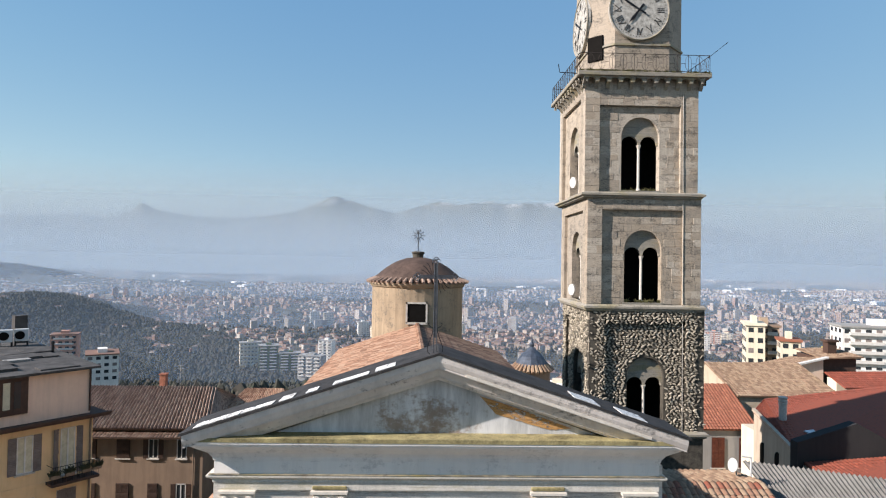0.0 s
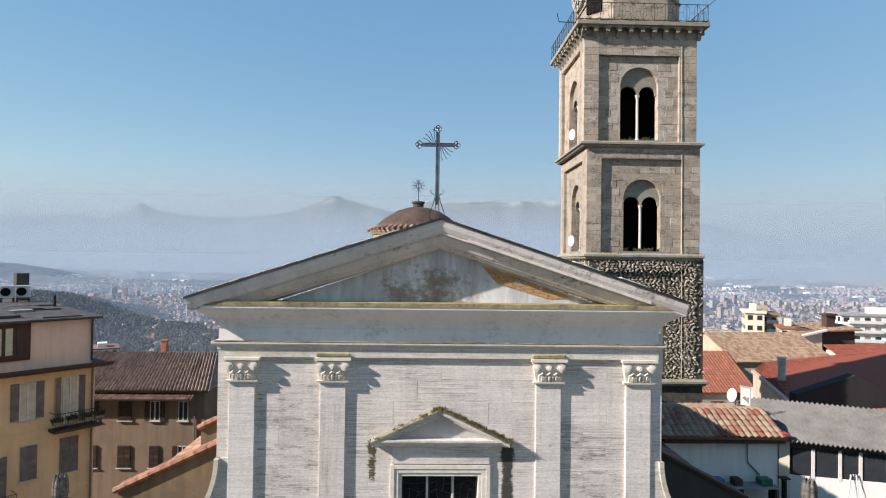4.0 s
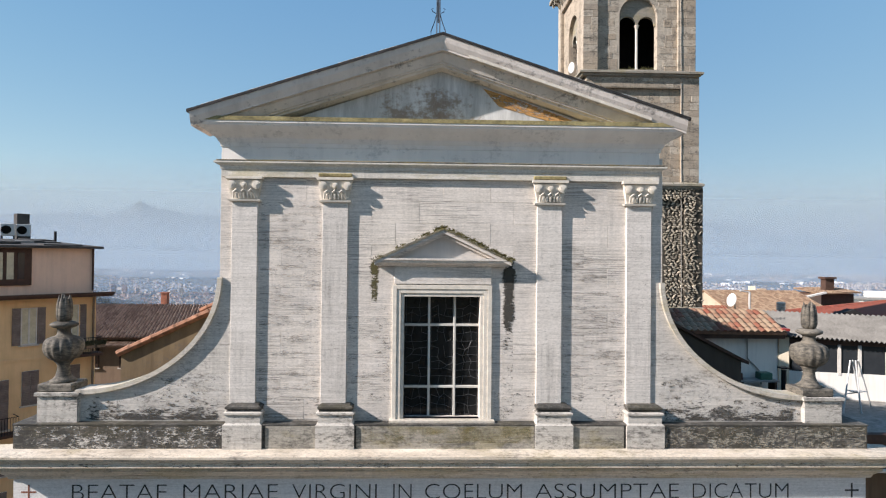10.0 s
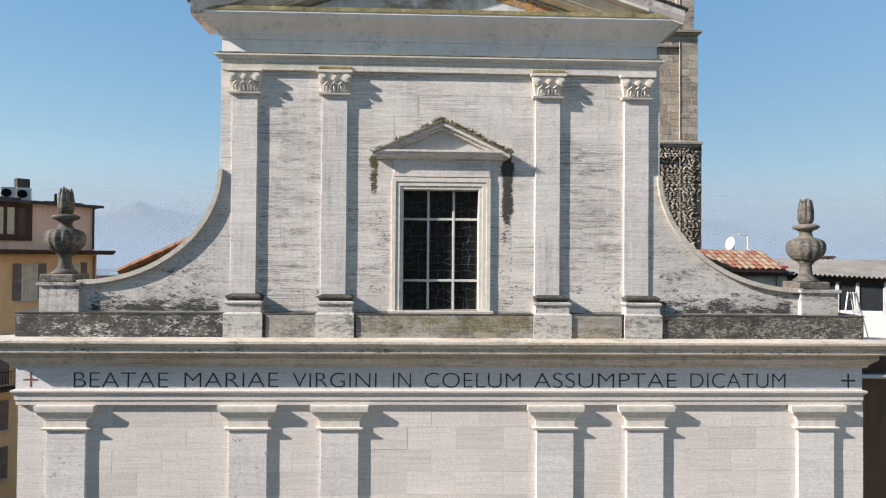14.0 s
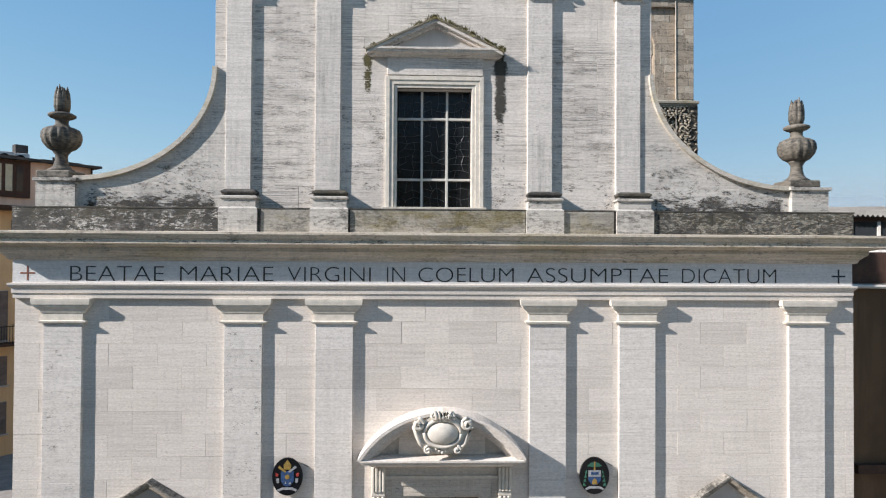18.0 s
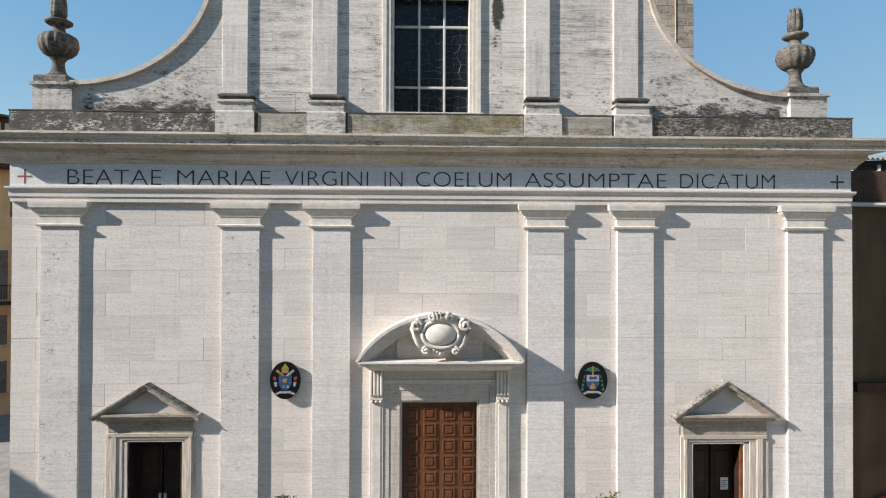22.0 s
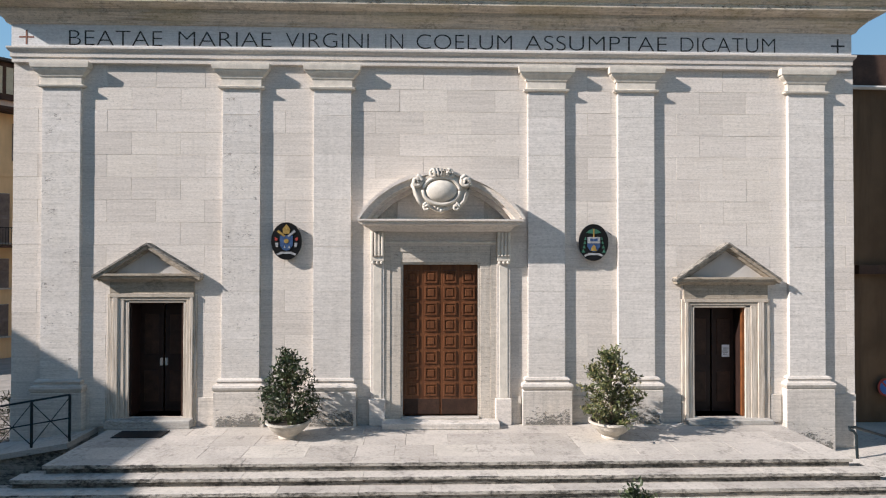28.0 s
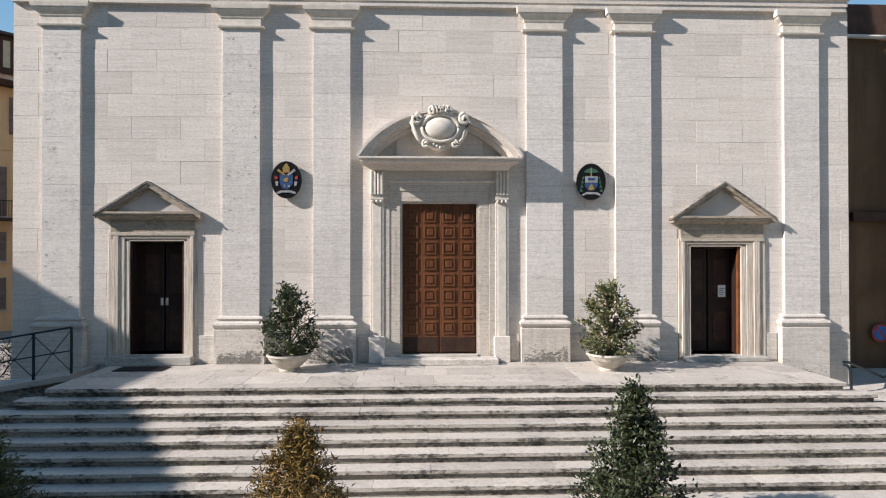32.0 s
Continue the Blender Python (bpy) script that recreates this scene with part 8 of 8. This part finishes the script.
flats("apartment_block", "dark green clad apartment block", -176, 690, -108, 21, 16, 31, 12, 9, 4, GREENW, GREYP, 2, 1)
flats("apartment_block", "dark green clad apartment block with yellow panels", -152, 690, -114, 23, 16, 29, 12, 9, 4, GREENW, GREYP, 2, 2)
flats("apartment_block", "cream apartment block among trees", -205, 720, -108, 24, 14, 30, 20, 7, 6, CREAM, GREYP, 2, 3)
flats("apartment_block", "white apartment block with balconies", -112, 700, -98, 16, 14, 26, -10, 8, 3, WHITEP, GREYP, 2, 4)
flats("apartment_block", "grey apartment block with long balconies", -118, 640, -102, 26, 14, 22, -14, 6, 5, GREYP, GREYP, 3, 5)
flats("apartment_block", "white block with a hipped red roof", -171, 318, -44, 15, 18, 14, 28, 4, 4, WHITEP, TOWNROOF, 0, 6)
flats("apartment_block", "pinkish flats on the wooded slope", -243, 410, -46, 16, 12, 14, 20, 4, 4, PINKW, TOWNROOF, 1, 7)
flats("apartment_block", "tall cream block of flats", 99.6, 170, -14, 5.0, 11, 18.2, -22, 6, 2, CREAM, CREAM, 0, 8)
flats("apartment_block", "brown block of flats with balconies", 106.0, 176, -14, 7.5, 10, 17.2, -22, 6, 3, PINKDULL, BROWNP, 2, 9)
flats("apartment_block", "cream flats with a roof terrace", 104.4, 160, -14, 5.0, 7, 14.6, -22, 5, 2, CREAM, CLAY_RED, 0, 10)
flats("apartment_block", "long white block with many windows", 152.0, 186, -16, 28, 10, 18.2, -14, 6, 9, WHITEP, GREYP, 2, 11)
flats("apartment_block", "low yellow block of flats", 111, 152, -16, 9, 8, 13.2, -15, 4, 4, plaster("bright_yellow_plaster", (0.62, 0.47, 0.13), 0.2), GREYP, 0, 12)
flats("apartment_block", "cream flats with red roof below the church", 48, 320, -62, 24, 14, 22, -5, 5, 5, CREAM, CLAY_RED, 3, 13)
flats("apartment_block", "long cream school building", 76, 330, -60, 26, 12, 14, -10, 3, 8, CREAM, WHITEP, 0, 14)
for i, (x, y, h) in enumerate(((-40, 930, 36), (-75, 960, 34), (-100, 1000, 38), (20, 1010, 30), (60, 1050, 34), (420, 900, 34), (450, 930, 36), (480, 950, 30), (330, 800, 26), (360, 820, 30), (-180, 1150, 40), (-215, 1200, 36), (-140, 1120, 34))):
    flats("apartment_block", "distant apartment block on the plain", x, y, height(x, y), 18, 12, h * 0.66, (-20 if x > 0 else 15), 8, 4, (PINKW, CREAM, WHITEP)[i % 3], GREYP, 2, 20 + i)

# mountains closing the plain
ridge = [(-44, 2.6), (-38, 3.1), (-34.2, 2.95), (-31.5, 3.05), (-29.4, 3.3), (-27.5, 3.0), (-25.6, 3.7), (-24.6, 4.5), (-23.4, 3.9), (-21, 3.6), (-18.8, 3.45), (-15, 3.7), (-12, 4.2), (-10.4, 5.0), (-8.5, 5.85), (-7, 5.5), (-5.5, 4.9), (-2.8, 4.45), (-0.5, 5.1), (1.4, 5.65), (3, 5.2), (5.6, 5.65), (8, 5.4), (11.8, 5.55), (15, 4.9), (19, 4.1), (24.9, 3.4), (30, 2.2), (36, 1.4), (44, 1.2)]
bm = bmesh.new()
prev = None
RM = 4700.0
steps = 260
for i in range(steps + 1):
    az = -44 + 88 * i / steps
    el = np.interp(az, [a for a, _ in ridge], [e for _, e in ridge])
    el += 0.10 * noise.noise(Vector((az * 0.9, 0, 3))) + 0.05 * noise.noise(Vector((az * 3.1, 0, 5)))
    far = 1 / math.cos(radians(az))
    top = 20 + RM * far * math.tan(radians(el))
    col_ = []
    for k in range(9):
        f = k / 8
        rr = (RM - 700 * (1 - f)) * far + 90 * noise.noise(Vector((az * 0.5, f * 3, 1)))
        z = -75 + (top + 75) * f ** 1.25
        col_.append(bm.verts.new((rr * math.sin(radians(az)), 10 + rr * math.cos(radians(az)), z)))
    if prev:
        for k in range(8):
            bm.faces.new((prev[k], col_[k], col_[k + 1], prev[k + 1]))
    prev = col_
m = Nodes("mountain_slopes", 0.95)
g = m.n("ShaderNodeNewGeometry")
sep = m.n("ShaderNodeSeparateXYZ", Vector=g.outputs["Position"])
hgt = m.n("ShaderNodeMapRange", From_Min=420.0, From_Max=520.0)
m.put(hgt, "Value", sep.outputs["Z"])
snow = m.mix(1.0, hgt.outputs[0], m.ramp(m.noise(0.012, m.place(), 6, 0.7), (0.5, 0.0), (0.56, 1.0)), "MULTIPLY")
col = m.ramp(m.noise(0.004, m.place(), 7, 0.65), (0.35, (0.06, 0.075, 0.06)), (0.65, (0.15, 0.15, 0.12)))
tagged(new("mountains", finish("mountains", bm, m.done(m.mix(snow, col, (0.60, 0.62, 0.65))), True)), "hazy mountain range with a little snow", "mountains", kind="structure")

# winter haze painted as flat tinted see-through sheets over the plain, thinning upwards
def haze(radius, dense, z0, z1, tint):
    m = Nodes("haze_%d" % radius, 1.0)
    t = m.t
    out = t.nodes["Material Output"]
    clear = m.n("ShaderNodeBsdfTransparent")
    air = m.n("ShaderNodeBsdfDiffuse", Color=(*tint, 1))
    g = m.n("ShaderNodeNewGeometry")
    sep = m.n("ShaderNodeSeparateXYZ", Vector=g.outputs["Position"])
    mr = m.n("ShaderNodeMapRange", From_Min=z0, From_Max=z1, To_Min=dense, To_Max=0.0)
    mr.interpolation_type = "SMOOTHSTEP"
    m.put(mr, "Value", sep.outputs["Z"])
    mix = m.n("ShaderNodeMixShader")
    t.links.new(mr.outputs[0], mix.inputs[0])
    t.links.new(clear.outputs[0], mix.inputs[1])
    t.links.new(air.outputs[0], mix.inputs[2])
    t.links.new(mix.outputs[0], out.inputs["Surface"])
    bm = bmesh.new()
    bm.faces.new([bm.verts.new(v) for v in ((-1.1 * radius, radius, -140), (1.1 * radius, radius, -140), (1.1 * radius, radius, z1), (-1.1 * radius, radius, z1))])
    tagged(new("haze", finish("haze", bm, m.mat, True)), "flat tinted sheet standing in for winter haze", "haze", kind="structure")


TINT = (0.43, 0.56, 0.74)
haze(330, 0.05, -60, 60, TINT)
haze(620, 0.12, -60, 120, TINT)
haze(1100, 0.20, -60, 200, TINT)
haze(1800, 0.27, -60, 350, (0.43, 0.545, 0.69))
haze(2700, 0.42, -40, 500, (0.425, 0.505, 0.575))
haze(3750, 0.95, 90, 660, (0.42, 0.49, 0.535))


# ---- plants, rails and small things by the steps ----
def leaves(bm_verts, faces, centre, normal_jitter, size, rnd, slim=0.42):
    c = Vector(centre)
    d = Vector((rnd.gauss(0, 1), rnd.gauss(0, 1), rnd.gauss(0.35, 0.8))).normalized()
    s = d.orthogonal().normalized()
    s.rotate(Matrix.Rotation(rnd.uniform(0, 6.28), 3, d))
    u = s.cross(d)
    l = size * rnd.uniform(0.7, 1.25)
    n = len(bm_verts)
    bend = u * l * 0.12
    bm_verts += [c, c + d * l * 0.45 + s * l * slim * 0.5 + bend, c + d * l, c + d * l * 0.45 - s * l * slim * 0.5 + bend]
    faces += [(n, n + 1, n + 2), (n, n + 2, n + 3)]


def leaf_material(name, a, b, c, rough=0.45):
    m = Nodes(name, rough)
    m.b.inputs["Specular IOR Level"].default_value = 0.5
    return m.done(m.ramp(m.island(), (0.0, a), (0.5, b), (1.0, c)))


def shrub_parts(parent, height_, radius, mat, rnd, count, size, shape, base=0.25, twigs=40, slim=0.42):
    """Trunk, limbs that reach through the crown, and separate leaves along them."""
    bark = BARK
    bm = bmesh.new()
    tube(bm, [(0, 0, 0), (0.02, 0.01, height_ * 0.35), (-0.01, 0.02, height_ * 0.8)], 0.03, 6)
    part("trunk", bm, bark, parent)
    verts, faces = [], []
    limbs = bmesh.new()
    tips = []
    for i in range(twigs):
        f = base + (1 - base) * (i + rnd.random()) / twigs
        a = rnd.uniform(0, 6.283)
        r = radius * shape(f) * rnd.uniform(0.72, 1.12)
        p0 = Vector((0, 0, height_ * max(0.1, f - 0.22)))
        p2 = Vector((r * math.cos(a), r * math.sin(a), height_ * min(1.03, f + rnd.uniform(-0.03, 0.06))))
        p1 = p0.lerp(p2, 0.5) + Vector((0, 0, 0.05 * height_))
        tube(limbs, [p0, p1, p2], 0.007, 4)
        tips.append((p0, p1, p2))
    part("branchwork", limbs, bark, parent)
    for _ in range(count):
        p0, p1, p2 = rnd.choice(tips)
        t = rnd.random() ** 0.55
        q = p0.lerp(p1, t).lerp(p1.lerp(p2, t), t)
        q = q + Vector((rnd.gauss(0, 1), rnd.gauss(0, 1), rnd.gauss(0, 1))) * radius * 0.085
        leaves(verts, faces, q, 0.5, size, rnd, slim)
    me = bpy.data.meshes.new("foliage")
    me.from_pydata([tuple(v) for v in verts], [], faces)
    me.materials.append(mat)
    ob = new("foliage", me)
    ob.parent = parent
    tagged(ob, "", kind="stuff")


BARK = plain("bark", (0.10, 0.075, 0.05), 0.9, vary=0.3, scale=15)
LAUREL_D = leaf_material("dark_laurel_leaf", (0.015, 0.030, 0.009), (0.028, 0.048, 0.014), (0.075, 0.085, 0.030))
LAUREL_L = leaf_material("light_laurel_leaf", (0.040, 0.055, 0.016), (0.085, 0.100, 0.032), (0.19, 0.165, 0.070))
CYPRESS = leaf_material("brown_cypress_leaf", (0.07, 0.055, 0.013), (0.17, 0.105, 0.020), (0.27, 0.155, 0.028), 0.7)
CYP_GREEN = leaf_material("green_cypress_leaf", (0.03, 0.05, 0.018), (0.06, 0.075, 0.025), (0.09, 0.095, 0.03), 0.7)
PINE_D = leaf_material("deep_green_leaf", (0.012, 0.022, 0.007), (0.024, 0.036, 0.012), (0.060, 0.075, 0.028), 0.45)
POT = plain("pale_concrete_pot", (0.48, 0.44, 0.38), 0.85, vary=0.2, scale=5)


def potted(x, y, label, mat, h, r, seed):
    p = thing("potted_shrub", label, "potted plant", "potted shrubs by the doors")
    p.location = (x, y, 0)
    bm = bmesh.new()
    lathe(bm, [(0.20, 0.0), (0.21, 0.03), (0.19, 0.06), (0.30, 0.14), (0.41, 0.24), (0.46, 0.32), (0.49, 0.34), (0.49, 0.38), (0.44, 0.38), (0.42, 0.33)], n=36)
    part("pot", bm, POT, p, "wide shallow concrete bowl", smooth=False)
    bm = bmesh.new()
    prism(bm, disc_points(0, 0, 0.43, 0.43, 24), 0.30, 0.345, lambda u, v, w: (u, v, w))
    part("soil", bm, plain("dark_soil", (0.035, 0.027, 0.02), 0.95, vary=0.4, scale=20), p)
    rnd = random.Random(seed)
    plant = new("shrub")
    plant.parent = p
    plant.location = (0, 0, 0.32)
    me = bpy.data.meshes.new("stem")
    shrub_parts(p, h, r, mat, rnd, 3000, 0.105, lambda f: 0.55 + 0.75 * math.sin(math.pi * min(1, f * 0.95 + 0.08)) if f < 0.85 else 1.4 * (1.08 - f) + 0.25, 0.2, 70)
    bpy.data.objects.remove(plant)


potted(-3.36, -1.02, "dark green laurel in a wide concrete bowl", LAUREL_D, 1.86, 0.50, 3)
potted(3.72, -1.18, "loose light green laurel in a wide concrete bowl", LAUREL_L, 1.92, 0.52, 4)


def tree(x, y, label, mat, h, r, seed, size, slim, cat="small tree"):
    t = thing("small_tree", label, cat, "young trees before the steps")
    t.location = (x, y, -1.53)
    shrub_parts(t, h + 0.17, r, mat, random.Random(seed), 7500, size, lambda f: max(0.05, (1.02 - f) ** 0.8 * 1.3), 0.12, 150, slim)


tree(2.58, -6.1, "dense dark green young evergreen tree", PINE_D, 2.04, 0.80, 6, 0.085, 0.5)
tree(-2.15, -6.1, "browning young cypress tree", CYPRESS, 1.54, 0.80, 7, 0.10, 0.22)
tree(-6.45, -6.1, "green young cypress tree", CYP_GREEN, 1.45, 0.80, 8, 0.10, 0.22)

# ramp with railing at the left end of the landing
ramp = tagged(new("ramp", finish("ramp", bmesh.new(), STONE_STEP)), "pale stone ramp beside the landing", "ramp", kind="structure")
bm = bmesh.new()
prism(bm, [(-8.0, -0.02), (-14.0, -1.0), (-14.0, -1.12), (-8.0, -0.14)], -1.24, 0.02, lambda u, v, w: (u, w, v))
bmesh.ops.recalc_face_normals(bm, faces=bm.faces[:])
bm.to_mesh(ramp.data)
bm.free()
bm = bmesh.new()
prism(bm, [(-8.0, -0.14), (-14.0, -1.12), (-14.0, -1.5), (-8.0, -1.5)], -1.16, 0.02, lambda u, v, w: (u, w, v))
part("ramp_wall", bm, STONE_RISER, ramp, "dark ramp wall")
rail = thing("railing", "dark green iron railing with crossed bars along the ramp", "railing")
GREENIRON = plain("dark_green_iron", (0.018, 0.028, 0.032), 0.45, 0.3, bump=0)
rp = [(-7.98, 0.0), (-8.78, -0.13), (-9.6, -0.27), (-10.4, -0.40), (-11.2, -0.53)]
for x, z in rp:
    part("post", soft_box(x - 0.022, x + 0.022, -1.20, -1.156, z, z + 1.0, 0.004), GREENIRON, rail)
for (x0, z0), (x1, z1) in zip(rp, rp[1:]):
    for h, r in ((1.0, 0.024), (0.5, 0.016)):
        part("rail", tubed([(x0, -1.178, z0 + h), (x1, -1.178, z1 + h)], r, 6), GREENIRON, rail)
    for a, b in ((0.05, 0.95), (0.95, 0.05)):
        part("crossed_bar", tubed([(x0, -1.178, z0 + a), (x1, -1.178, z1 + b)], 0.010, 5), GREENIRON, rail)

# right end: pavement, handrail, sign
tagged(new("pavement", finish("pavement", boxed(7.64, 16, -2.4, 2.3, -1.5, -0.66), STONE_STEP)), "stone pavement beside the church", "pavement", kind="structure")
hr = thing("handrail", "black tubular handrail beside the church corner", "handrail")
part("rail", tubed([(9.58, -0.72, -0.66), (9.55, -0.72, -0.12), (9.50, -0.72, -0.04), (9.40, -0.72, 0.0), (9.40, -0.71, 0.05), (9.55, -0.66, 0.04), (11.27, 0.5, -0.55), (12.4, 1.25, -0.63)], 0.032, 8), GREENIRON, hr)
part("foot", tubed([(12.4, 1.25, -0.68), (12.4, 1.25, -0.60)], 0.03, 8), GREENIRON, hr)
sign = thing("road_sign", "round blue no-parking sign with a red rim", "road sign")
sign.location = (12.48, 2.16, 0.35)
sign.scale = (0.85, 1.0, 0.85)
part("rim", flat(disc_points(0, 0, 0.30, 0.30, 32), -0.02, 0.0), RED, sign)
part("face", flat(disc_points(0, 0, 0.235, 0.235, 32), -0.028, -0.01), BLUE, sign)
part("bar", flat([(-0.19, 0.15), (-0.15, 0.19), (0.19, -0.15), (0.15, -0.19)], -0.034, -0.02), RED, sign)
part("bracket", tubed([(0, 0.0, 0), (0, 0.14, 0)], 0.02, 6), GREYP, sign)
for x, y, h in ((-13.0, 3.0, 1.9), (-14.2, 3.6, 1.5), (-12.2, 3.8, 1.4)):
    t = thing("oleander", "leafy shrub by the corner house", "shrub", "shrubs by the house")
    t.location = (x, y, -1.53)
    shrub_parts(t, h, 0.75, LAUREL_D, random.Random(int(h * 100)), 1200, 0.14, lambda f: 0.5 + 0.6 * math.sin(math.pi * f), 0.1, 40, 0.2)
